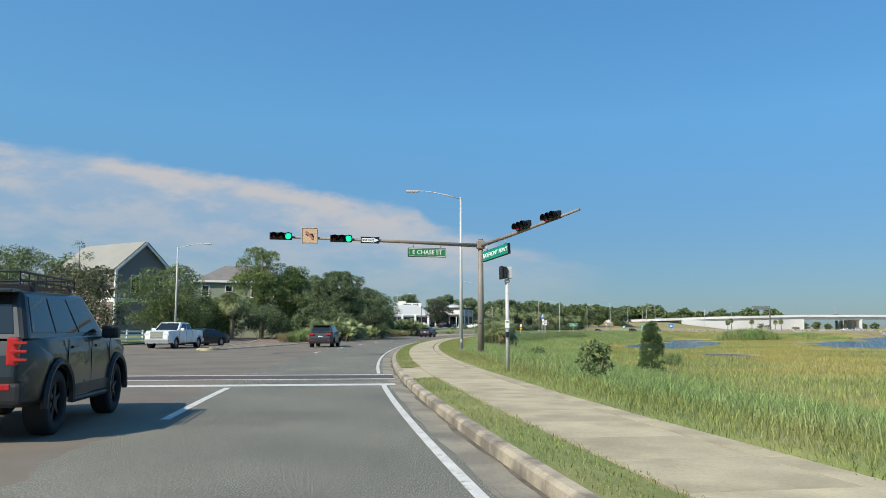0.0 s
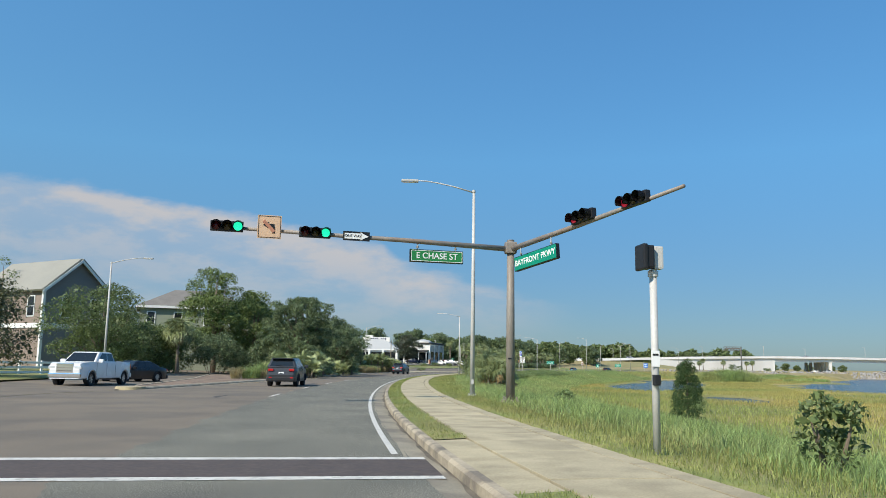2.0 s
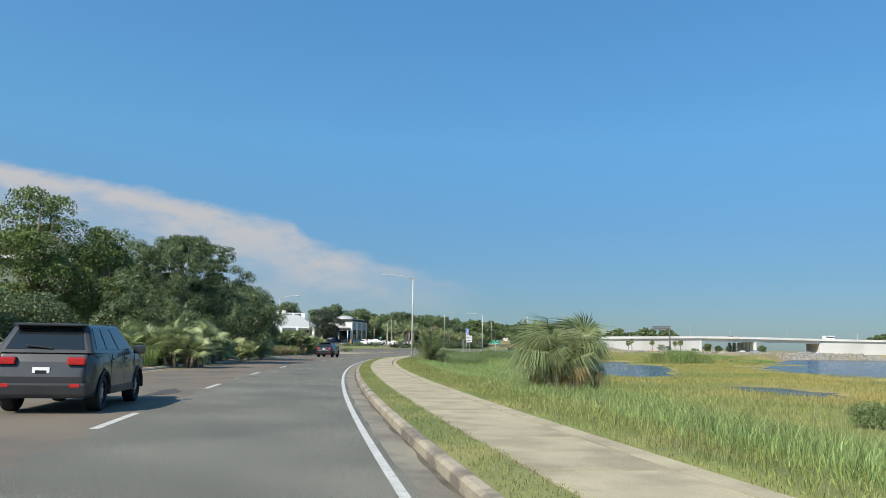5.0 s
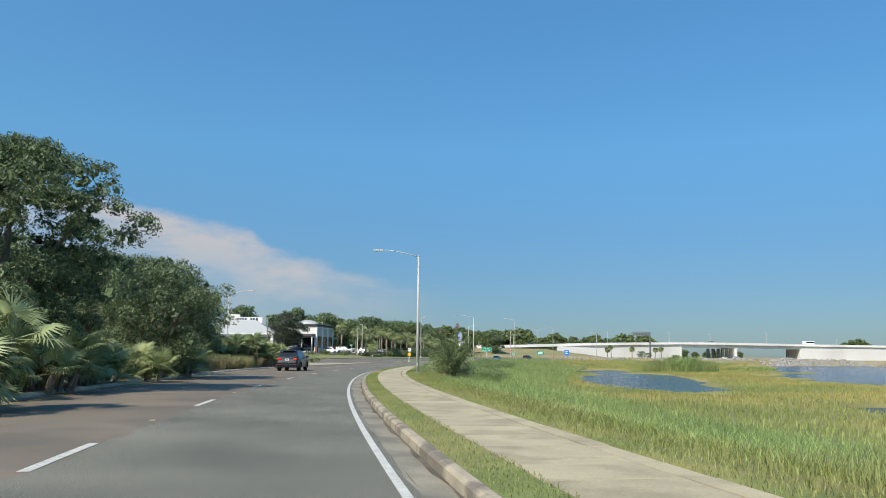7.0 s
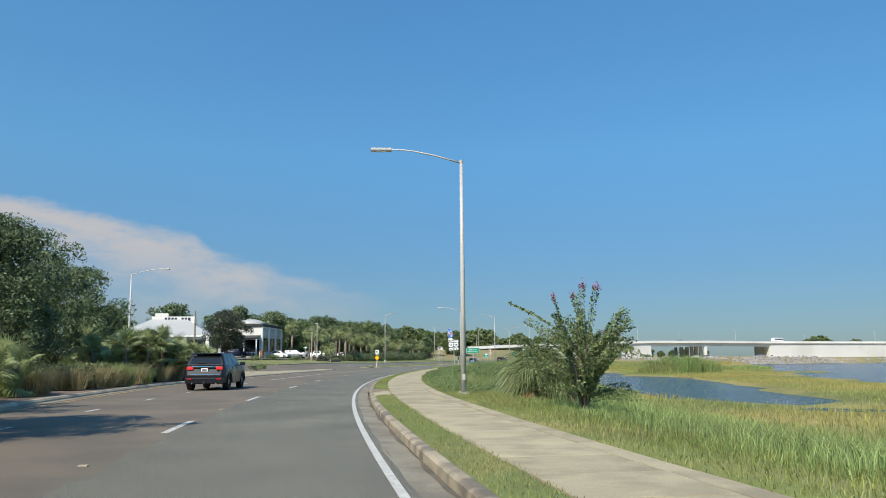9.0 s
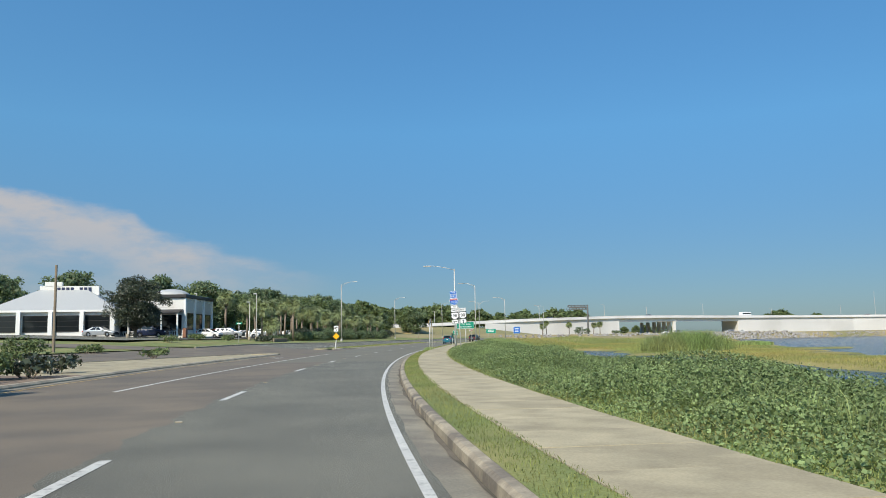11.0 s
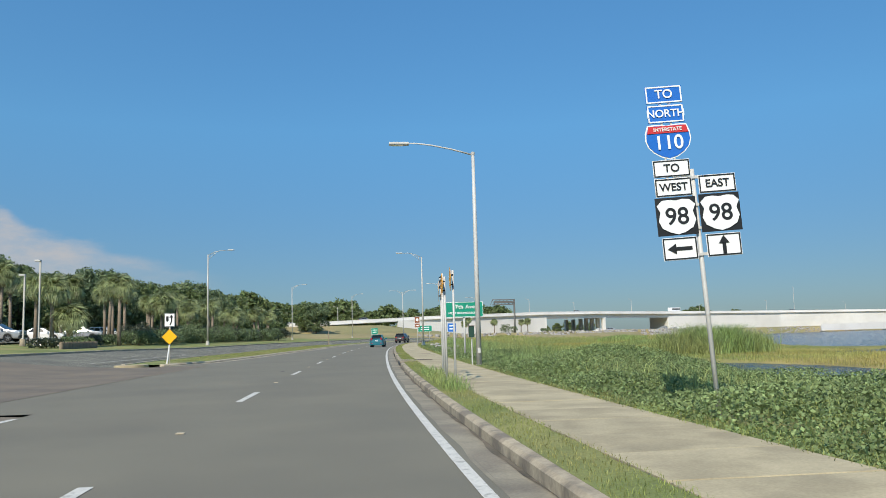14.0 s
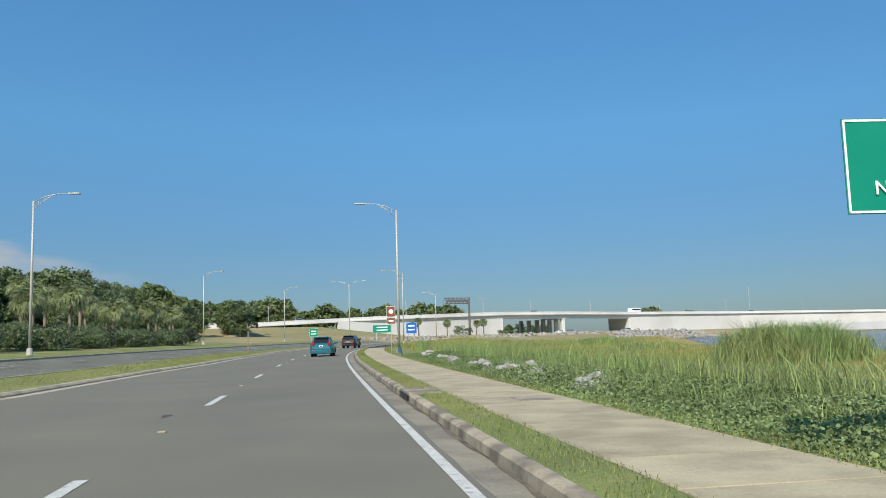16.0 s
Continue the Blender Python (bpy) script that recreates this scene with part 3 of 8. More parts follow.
gs = np.unique(np.concatenate([np.linspace(-900, -60, 15), np.arange(-60, 340, 3.0), np.arange(340, 640, 8.0), np.linspace(640, 3500, 20)]))
go = np.unique(np.concatenate([-np.geomspace(90, 3500, 16), np.arange(-90, -16, 3.0), [-14, -13, -11, -9, -8.5, -8.3, 0, 3.0, 3.25, 4, 5, 6.5, 8, 10, 12],
                               np.arange(14, 130, 2.5), np.linspace(132, 400, 30)]))
S_, O_ = np.meshgrid(gs, go)
Z_ = lay(S_, O_)
# the sheet lies low under the built strips
Z_ = np.where((O_ > -8.4) & (O_ < 3.1), -0.45, Z_)
built = (O_ <= -8.4) & ((O_ > OPP_L(S_) - 1.5) | ((O_ > -64) & (((S_ > 8) & (S_ < 36)) | ((S_ > 190) & (S_ < 198)))))
Z_ = np.where(built, np.minimum(Z_, street_z(S_, O_)) - 0.13, Z_)
rough_ = np.array([noise.fractal((a * 0.06, b * 0.06, 0.0), 1.0, 2.0, 4) for a, b in zip(S_.ravel(), O_.ravel())]).reshape(S_.shape)
marshy = np.clip((O_ - 12) / 8, 0, 1)
Z_ = Z_ + marshy * rough_ * 0.09
pd = pool(S_, O_) + rough_ * 0.22
Z_ = np.where((O_ > 12), np.minimum(Z_, WATER - 0.45 + np.clip((pd - 0.8) / 0.45, 0, 1) * 3.0), Z_)
# open bay further out
shore = np.interp(S_, [-900, 0, 120, 180, 212, 280, 330, 400, 430, 500, 900], [95, 95, 95, 74, 64, 72, 76, 78, 70, 54, 50])
Z_ = np.where((O_ > 40), np.minimum(Z_, WATER - 0.8 + np.clip((shore - O_ + rough_ * 14) / 14, 0, 1) * 3.0), Z_)
Z_ = np.where((S_ > 500) & (O_ < 48), np.maximum(Z_, 0.3), Z_)
V_ = road(S_, O_, Z_).reshape(-1, 3)
n_o, n_s = S_.shape
i_ = (np.arange(n_o - 1)[:, None] * n_s + np.arange(n_s - 1)[None]).ravel()
F_ = np.stack([i_, i_ + n_s, i_ + n_s + 1, i_ + 1], 1)[:, ::-1]
ground = tagged(new("ground", mesh_of("ground", V_, F_, M["lawn"], True)), "grassy ground sloping down to a tidal marsh", "ground", kind="structure")
ground.data.materials.append(M["marsh"])
ground.data.materials.append(M["dry"])
cs_ = (S_[:-1, :-1] + S_[1:, 1:]).ravel() / 2
co_ = (O_[:-1, :-1] + O_[1:, 1:]).ravel() / 2
ground.data.polygons.foreach_set("material_index", np.where((co_ > 11) & (cs_ < 430), 1, np.where((cs_ > 345), 2, 0)).astype(np.int32))

wv = np.array([(-400, -4000, WATER), (4500, -4000, WATER), (4500, 3000, WATER), (-400, 3000, WATER)])
tagged(new("water", mesh_of("water", wv, [(0, 1, 2, 3)], M["water"])), "rippled blue bay water in the marsh", "water", kind="structure")

# carriageway
seam_mid = interp((-60, -3.95), (62, -4.15), (78, -4.0), (97, -3.55), (120, -3.6), (150, -3.95), (161, -4.0), (180, -3.7))
SEAM = lambda s: seam_mid(s) + 0.07 * np.sin(s * 1.9) + 0.05 * np.sin(s * 4.3 + 1) + 0.04 * np.sin(s * 9.1)
LANE = interp((-60, -4.25), (72, -4.2), (91, -3.95), (104, -3.75), (128, -3.45), (142, -3.7), (156, -3.9), (168, -3.8), (180, -3.65), (400, -3.65))
X_RD = 166.5
ribbon("road", lambda s: SEAM(s), 0.19, -60, X_RD, M["asphalt"], label="coarse grey asphalt traffic lane", rows=3, ds=0.25)
ribbon("road", lambda s: KERB_L(s) - 0.1, lambda s: SEAM(s), -60, X_RD, M["asphalt_brown"], label="worn brownish asphalt traffic lanes", rows=4, ds=0.25)
ribbon("road", lambda s: KERB_L(s) - 0.1, -7.42, X_RD, 190, M["asphalt_brown"], label="worn brownish asphalt turn lane", rows=2)
ribbon("road", lambda s: np.where(s < 190, -7.42, np.where(s < 217.5, -9.6, KERB_L2(np.maximum(s, 217)) - 0.1)), 0.19, X_RD, 400, M["asphalt_new"], label="smooth grey asphalt traffic lanes", rows=5)
# cross street at the signals, the side street opening further on, and the far carriageway
ribbon("road", -64, lambda s: KERB_L(s) - 0.1, 8.5, 35.5, M["asphalt_brown"], zf=street_z, label="brown asphalt side street", rows=20)
ribbon("road", lambda s: OPP_L(s), -9.6, 190, 217.5, M["asphalt_brown"], zf=street_z, label="brown asphalt at the gap in the median", rows=8)
ribbon("road", -60, lambda s: OPP_L(s), 190, 198, M["asphalt_brown"], zf=street_z, label="asphalt driveway into the car park", rows=16)
ribbon("road", lambda s: OPP_L(s), lambda s: MED_L(s) + 0.05, 35.5, 190, M["asphalt_brown"], zf=street_z, label="asphalt carriageway of the far direction", rows=5)
ribbon("road", lambda s: OPP_L(s), lambda s: MED_L2(s) + 0.05, 217.5, 420, M["asphalt"], zf=street_z, label="asphalt carriageway of the far direction", rows=5)
for a_, b_s in ((36, 188), (198, 400)):
    ribbon("verge", lambda s: OPP_L(s) - 7.0, lambda s: OPP_L(s) - 0.15, a_, b_s, M["lawn"], zf=lambda s, o: street_z(s, o) + np.interp(o - OPP_L(s), [-7, -5, 0], [-0.1, 0.03, 0.08]), label="mown lawn beside the far carriageway", category="grass", rows=6)


def strip(name, prof, s0, s1, material, label, category, ds=1.0):
    """A solid strip swept along the road: prof gives (o, z) corners; o may be functions of s."""
    s = np.linspace(s0, s1, max(2, int(round((s1 - s0) / ds)) + 1))
    rows = []
    for o, z in prof:
        rows.append(road(s, o(s) if callable(o) else np.full(len(s), o), z(s) if callable(z) else z))
    v = np.concatenate(rows)
    n, k = len(s), len(prof)
    faces = [(j * n + i, j * n + i + 1, ((j + 1) % k) * n + i + 1, ((j + 1) % k) * n + i) for j in range(k) for i in range(n - 1)]
    faces += [tuple(j * n for j in range(k)), tuple(j * n + n - 1 for j in range(k))[::-1]]
    return tagged(new(name, mesh_of(name, v, faces, material)), label, category, kind="structure")


ribbon("gutter", lambda s: 0.15 + 0.02 * np.sin(s * 2.1) + 0.015 * np.sin(s * 5.3), 0.56, -60, 400, M["gutter"], z0=0.002, z1=-0.015, label="dusty concrete gutter beside the kerb", category="gutter")
ribbon("gutter_dirt", lambda s: 0.50 + 0.03 * np.sin(s * 1.3) + 0.02 * np.sin(s * 3.7 + 1), 0.555, -60, 400, M["gutter_dirt"], z0=-0.007, ds=0.5, label="dark line of dirt along the foot of the kerb", category="dirt")
strip("kerb", [(0.55, -0.3), (0.57, 0.10), (0.62, 0.135), (0.72, 0.14), (0.74, -0.3)], -60, 400, M["kerb"], "stained concrete kerb", "kerb")


def kerb_left(fn, s0, s1):
    strip("kerb", [(lambda s: fn(s), -0.2), (lambda s: fn(s) - 0.02, 0.05), (lambda s: fn(s) - 0.09, 0.115), (lambda s: fn(s) - 0.24, 0.125), (lambda s: fn(s) - 0.25, -0.2)],
          s0, s1, M["kerb_pale"], "pale concrete kerb of the median", "kerb")


ribbon("gutter", lambda s: KERB_L(s) - 0.005, lambda s: KERB_L(s) + 0.4, 38, 189, M["gutter"], z0=0.004, label="dusty concrete gutter beside the median", category="gutter")
ribbon("gutter", lambda s: KERB_L2(s) - 0.005, lambda s: KERB_L2(s) + 0.42, 219, 400, M["kerb_pale"], z0=0.004, label="pale concrete gutter beside the median", category="gutter")
kerb_left(KERB_L, 37, 189)
kerb_left(KERB_L2, 219, 400)
for fn_, a_, b_s in ((MED_L, 40, 188), (MED_L2, 219, 400)):
    strip("kerb", [(lambda s: fn_(s), lambda s: street_z(s, fn_(s)) - 0.1), (lambda s: fn_(s), lambda s: street_z(s, fn_(s)) + 0.12), (lambda s: fn_(s) + 0.2, lambda s: street_z(s, fn_(s)) + 0.12), (lambda s: fn_(s) + 0.2, lambda s: street_z(s, fn_(s)) - 0.1)], a_, b_s, M["kerb_pale"], "pale concrete kerb of the median", "kerb")
strip("kerb", [(lambda s: OPP_L(s) - 0.2, lambda s: street_z(s, OPP_L(s)) - 0.1), (lambda s: OPP_L(s) - 0.2, lambda s: street_z(s, OPP_L(s)) + 0.13), (lambda s: OPP_L(s), lambda s: street_z(s, OPP_L(s)) + 0.12), (lambda s: OPP_L(s), lambda s: street_z(s, OPP_L(s)) - 0.1)], 198.5, 400, M["kerb_pale"], "pale concrete kerb", "kerb")
# rounded noses of the medians
for s_, o_, r_ in ((37.0, -12.2, 0.75), (189.3, -13.0, 1.3), (218.3, -13.9, 0.9)):
    solo("median_nose", disc(r_, 0.5, (0, 0, -0.11), seg=28, bevel=0.04), M["concrete"], "rounded pale concrete end of the median", "kerb", at(s_, o_), kind="structure")
ribbon("median", lambda s: MED_L(s) + 0.1, lambda s: KERB_L(s) - 0.15, 38, 152, M["soil"], zf=lambda s, o: street_z(s, o) + 0.09, rows=8, label="sandy mulched planting bed in the median", category="median")
ribbon("median", lambda s: MED_L2(s) + 0.1, lambda s: KERB_L2(s) - 0.15, 219, 400, M["lawn"], zf=lambda s, o: street_z(s, o) + 0.09, rows=4, label="mown grass median", category="median")

ribbon("median", lambda s: MED_L(s) + 0.1, lambda s: KERB_L(s) - 0.15, 152, 189, M["concrete"], zf=lambda s, o: street_z(s, o) + 0.09, rows=4, label="pale concrete median island", category="median")
bank_z = lambda s, o: np.interp(o, [0.7, 1.3, 3.2, 5.0, 9.0, 12.5], [0.13, 0.155, 0.11, 0.03, -0.70, -1.42])
# grass strip between kerb and sidewalk, cut by the ramp at the crossing
for a_, b_s in ((-60, 3.4), (9.2, 113.5), (117.5, 300)):
    ribbon("verge", 0.73, 1.30, a_, b_s, M["lawn"], z0=0.135, z1=0.16, label="narrow mown grass strip beside the kerb", category="grass", ds=0.5, wob=0.05)
for a_, b_s in ((3.4, 9.2), (113.5, 117.5)):
    ribbon("ramp", 0.73, 1.3, a_, b_s, M["concrete"], z0=0.12, z1=0.145, label="concrete kerb ramp", category="pavement")
ribbon("bank", 3.18, 12.5, -60, 330, M["lawn"], zf=lambda s, o: bank_z(s, o) - 0.01, rows=8, label="grassy bank beside the sidewalk", category="grass", ds=2)

# road markings
PZ = 0.006


def mark(s0, s1, o0, o1, material=None, label="white painted road line", z=PZ):
    ribbon("road_line", o0, o1, s0, s1, material or M["paint"], z0=z, label=label, category="road marking", ds=1.0)


mark(-60, 3.0, -0.06, 0.06, label="white painted edge line")
mark(8.2, X_RD, -0.055, 0.055, label="white painted edge line")
mark(X_RD, 340, -0.065, 0.065, label="white painted edge line")
mark(3.0, 3.65, -9.0, 0.3, label="wide white stop line")
mark(5.45, 5.72, -14, 0.4, label="white crossing line")
mark(7.5, 7.77, -14, 0.4, label="white crossing line")
ribbon("crosswalk", -14, 0.4, 5.72, 7.5, M["paver"], z0=0.004, label="dark paved pedestrian crossing", category="crosswalk", rows=6)
mark(-4, 2.6, -3.72, -3.57, label="white lane line before the crossing")
mark(-4, 2.6, -7.4, -7.25, label="white lane line before the crossing")
for s0 in [33 + 12.0 * k for k in range(10)] + [156.7, 168.6, 181.4, 194.4, 206.8] + [219.0 + 12.19 * k for k in range(10)]:
    mark(s0 - 3.05, s0, float(LANE(s0)) - 0.075, float(LANE(s0)) + 0.075, label="white painted lane dash")
    solo("road_stud", box((0.12, 0.1, 0.02), (0, 0, 0.012), 0.006), M["kerb_pale"], "small pale reflective road stud", "road stud", at(s0 + 4.2, float(LANE(s0 + 4.2))), "road studs")
for k in range(6):
    mark(103 + 6.1 * k, 104.2 + 6.1 * k, -7.35, -7.22, label="short white lane dash")
mark(142, 189, -7.45, -7.3, label="solid white turn lane line")
ribbon("road_line", lambda s: KERB_L(s) + 0.62, lambda s: KERB_L(s) + 0.75, 48, 186, M["paint_yellow"], z0=PZ, label="faded yellow edge line beside the median", category="road marking")
for k in range(8):
    mark(229 + 12.19 * k, 232 + 12.19 * k, -17.9, -17.75, z=0.36, label="white painted lane dash")
# left turn arrow in the turn lane
arrow_ = [(0, -0.06), (2.1, -0.06), (2.1, -0.5), (1.75, -0.5), (2.3, -1.15), (2.85, -0.5), (2.5, -0.5), (2.5, 0.12), (0, 0.12)]
ar_ = new("turn_arrow", mesh_of("turn_arrow", np.array([(b, a, PZ) for a, b in arrow_]), [tuple(range(9))], M["paint"]))
ar_.matrix_basis = at(177.0, -9.2)
tagged(ar_, "worn white turn arrow on the asphalt", "road marking", kind="structure")
mark(219, 240, -16.4, -16.25, z=0.26, label="white painted line")

# dark patches and cracks on the carriageway
for s_, o_, a_, b_s in ((29.5, -6.2, 1.3, 0.16), (52, -5.0, 1.6, 0.3), (207.2, -4.4, 0.35, 0.09), (226, -4.1, 0.35, 0.08)):
    ang = np.linspace(0, 2 * np.pi, 15)[:-1]
    rr = 1 + 0.25 * np.sin(ang * 3 + s_) + 0.15 * np.sin(ang * 5)
    v_ = np.stack([np.cos(ang) * b_s * rr, np.sin(ang) * a_ * rr, np.full(14, 0.005)], 1)
    o__ = new("road_patch", mesh_of("road_patch", v_, [tuple(range(14))], M["patch"]))
    o__.matrix_basis = at(s_, o_)
    tagged(o__, "dark worn patch on the asphalt", "road patch", kind="structure")

# sidewalk: separate slabs on a bed
side = tagged(new("sidewalk", None), "tan concrete sidewalk of broad slabs", "sidewalk", kind="structure")
rs = random.Random(4)


def slab_kind(w, l):
    bm = bmesh.new()
    box((w, l, 0.14), (0, 0, 0), 0.010, bm)
    me = bpy.data.meshes.new("slab")
    bm.to_mesh(me)
    bm.free()
    me.materials.append(M["concrete"])
    return me


slab_me, slab_wide, edge_me = slab_kind(1.45, 1.497), slab_kind(1.85, 1.497), slab_kind(0.315, 3.02)
hang("bed", ribbon("bed_tmp", 1.34, 3.12, -60, 330, M["patch"], z0=0.10, ds=3).data, side)
bpy.data.objects.remove(bpy.data.objects["bed_tmp"])
for k in range(215):
    s_ = -24 + k * 1.524
    near = s_ < 119
    m_ = at(s_, 2.055 if near else 2.24, 0.095 + rs.uniform(-0.003, 0.004)) @ pose(0, 0, 0, rs.uniform(-0.09, 0.09), rs.uniform(-0.09, 0.09), rs.uniform(-0.12, 0.12))
    hang("slab", slab_me if near else slab_wide, side, m_)
# narrow edging slabs beside the grass
for k in range(47):
    m_ = at(-23.24 + k * 3.048, 2.995 + rs.uniform(-0.012, 0.012), 0.090 + rs.uniform(-0.006, 0.002)) @ pose(0, 0, 0, 0, rs.uniform(-0.6, 0.2), rs.uniform(-0.2, 0.2))
    hang("edging_slab", edge_me, side, m_)
# iron cover in the sidewalk and storm inlets in the kerb
solo("manhole_cover", disc(0.45, 0.02, (0, 0, 0), seg=28), M["iron"], "dark round cast iron cover in the sidewalk", "manhole cover", at(212.1, 1.72, 0.176))
solo("utility_cover", box((0.6, 0.9, 0.014), (0, 0, 0), 0.004), M["kerb"], "flat concrete utility lid in the sidewalk", "utility cover", at(224.5, 2.5, 0.171))
solo("inlet_apron", box((1.0, 2.3, 0.05), (0, 0, 0), 0.012), M["concrete"], "concrete apron round the storm drain cover", "pavement", at(212.1, 1.2, 0.143), kind="structure")
for s_, half_ in ((117.6, 0.75), (211.9, 1.5), (228.0, 0.75)):
    inlet = thing("storm_inlet", "concrete storm drain inlet in the kerb", "drain", at(s_, 0.6))
    # solid black slab on the kerb face stands for the dark inside the opening
    part("throat", box((0.06, 2 * half_, 0.125), (-0.045, 0, 0.045), 0.01), M["black"], inlet)
    part("cap", box((0.75, 2 * half_ + 0.4, 0.06), (0.33, 0, 0.14), 0.015), M["kerb"], inlet)


# ---------------------------------------------------------------- street furniture
def street_lamp(m, height=9.1, label="tall galvanised street lamp with a single curved arm", reach=2.9):
    """Tapered pole; the arm reaches to local -x."""
    lamp = thing("street_lamp", label, "street lamp", m, "street lamps")
    part("base_plate", box((0.36, 0.36, 0.04), (0, 0, 0.02), 0.008), M["steel"], lamp)
    for a, b in ((1, 1), (1, -1), (-1, 1), (-1, -1)):
        part("bolt", disc(0.022, 0.06, (a * 0.13, b * 0.13, 0.06), seg=8), M["steel"], lamp)
    part("pole", tube([(0, 0, 0.03), (0, 0, height * 0.5), (0, 0, height)], [0.105, 0.085, 0.06], seg=14), M["steel"], lamp, smooth=True)
    part("pole_cap", disc(0.075, 0.14, (0, 0, height), seg=14, bevel=0.02), M["steel"], lamp)
    part("hand_hole", box((0.11, 0.02, 0.2), (0, -0.1, 0.6), 0.008), M["steel"], lamp)
    pts = [(-0.03, 0, height - 0.04), (-0.9, 0, height + 0.2), (-1.7, 0, height + 0.36), (-2.2, 0, height + 0.42), (-reach + 0.3, 0, height + 0.43)]
    part("arm", tube(pts, [0.035, 0.032, 0.03, 0.027, 0.025]), M["steel"], lamp, smooth=True)
    h = part("lamp_head", box((0.78, 0.30, 0.10), (-reach, 0, height + 0.41), 0.04), M["steel"], lamp, "flat grey lamp head")
    hang_lens = box((0.5, 0.22, 0.03), (-reach - 0.08, 0, height + 0.355), 0.01)
    part("lens", hang_lens, M["lens_clear"], h)
    return lamp


def truss_lamp(m, height=10.6, label="tall cream street lamp with a braced double arm", reach=2.5, two=False):
    lamp = thing("street_lamp", label, "street lamp", m, "street lamps")
    part("base", disc(0.24, 0.5, (0, 0, 0.25), seg=12, r2=0.17, bevel=0.02), M["pole_white"], lamp)
    part("pole", tube([(0, 0, 0.4), (0, 0, height * 0.5), (0, 0, height)], [0.10, 0.085, 0.065], seg=14), M["pole_white"], lamp, smooth=True)
    for sg in ((1, -1) if two else (1,)):
        part("arm", tube([(0, 0, height - 0.1), (-sg * 0.8, 0, height + 0.30), (-sg * 1.5, 0, height + 0.46), (-sg * reach, 0, height + 0.50)], 0.032), M["pole_white"], lamp, smooth=True)
        part("brace", tube([(0, 0, height - 0.6), (-sg * 0.8, 0, height + 0.08), (-sg * 1.3, 0, height + 0.40)], 0.025), M["pole_white"], lamp, smooth=True)
        for q in (0.35, 0.75):
            part("strut", tube([(-sg * q, 0, height - 0.6 + q * 0.85), (-sg * q, 0, height - 0.1 + q * 0.5)], 0.018, seg=6), M["pole_white"], lamp)
        part("lamp_head", box((0.75, 0.3, 0.1), (-sg * (reach + 0.2), 0, height + 0.49), 0.04), M["pole_white"], lamp)
    return lamp


street_lamp(at(30.7, 4.38, 0.1))
street_lamp(at(115.0, 3.95, 0.1), 8.6, reach=3.0)
street_lamp(at(203.9, 3.4, 0.1), 8.3)
left_lamp = "tall galvanised street lamp among the trees"
street_lamp(at(60.5, -22.9, 0.45, 175), 8.9, left_lamp)
street_lamp(at(154.0, -22.3, 0.6, 180), 8.2, left_lamp)
truss_lamp(at(267.6, -21.3, 0.8, 180))
truss_lamp(at(268.9, 3.8, 0.1))
truss_lamp(at(332, -26.8, 1.0, 180))
truss_lamp(at(330, 3.9, 0.2))
truss_lamp(at(352, -8.0, 0.3), two=True, label="tall cream street lamp with two arms")
truss_lamp(at(372, -26, 1.0, 180))
truss_lamp(at(395, 2.0, 0.2))
truss_lamp(at(300, -58, 2.6, 200), 10.0)


def signal_head(parent, m, lit, faces=1):
    """Three-section signal lying on its side, lenses towards local -y."""
    own = new("signal_head")
    own.parent = parent
    own.matrix_basis = m
    part("housing", box((1.08, 0.20, 0.35), (0, 0, 0), 0.035), M["black"], own)
    for i, x in enumerate((-0.355, 0.0, 0.355)):
        which = ("red", "amber", "green")[i]
        mt = M["go"] if (lit == "green" and i == 2) else (M["stop_lamp"] if lit == "red" and i == 0 else M["dim_red"] if i == 0 else M["dim_amber"] if i == 1 else M["black"])
        part("lens", disc(0.148, 0.03, (x, -0.112, 0), "y", 20, bevel=0.008), mt, own, ("lit green lens" if mt is M["go"] else "lit red lens" if mt is M["stop_lamp"] else "dark unlit lens"), True)
        # visor: open half tube over the lens
        bm = bmesh.new()
        n = 14
        rings = []
        for y, r in ((-0.10, 0.165), (-0.36, 0.165)):
            rings.append([bm.verts.new((x + r * math.sin(a), y, r * math.cos(a))) for a in (math.radians(-128 + 256 * k / n) for k in range(n + 1))])
        for k in range(n):
            bm.faces.new((rings[0][k], rings[0][k + 1], rings[1][k + 1], rings[1][k]))
        bmesh.ops.solidify(bm, geom=list(bm.faces), thickness=0.008)
        part("visor", bm, M["black"], own)
    return own


def hangers(parent, xs, z0, z1):
    for x in xs:
        part("hanger", tube([(x, 0, z0), (x, 0, z1)], 0.018, seg=8), M["steel"], parent)
        part("clamp", disc(0.045, 0.06, (x, 0, z0 + 0.08), "z", 10), M["rusty"], parent)


mast = thing("traffic_signal_mast", "brown weathered steel signal mast with two arms over the road", "traffic signal", at(24.5, 5.05, 0.12))
part("footing", disc(0.42, 0.3, (0, 0, -0.12), seg=20, bevel=0.02), M["kerb"], mast)
part("base_plate", box((0.55, 0.55, 0.05), (0, 0, 0.05), 0.01), M["rusty"], mast)
for a, b in ((1, 1), (1, -1), (-1, 1), (-1, -1)):
    part("bolt", disc(0.035, 0.12, (a * 0.2, b * 0.2, 0.13), seg=8), M["rusty"], mast)
part("column", tube([(0, 0, 0.05), (0, 0, 3), (0, 0, 5.86)], [0.165, 0.15, 0.132], seg=18), M["rusty"], mast, smooth=True)
part("collar", box((0.42, 0.42, 0.42), (0, 0, 5.62), 0.05), M["rusty"], mast, "bolted steel collar joining the arms")
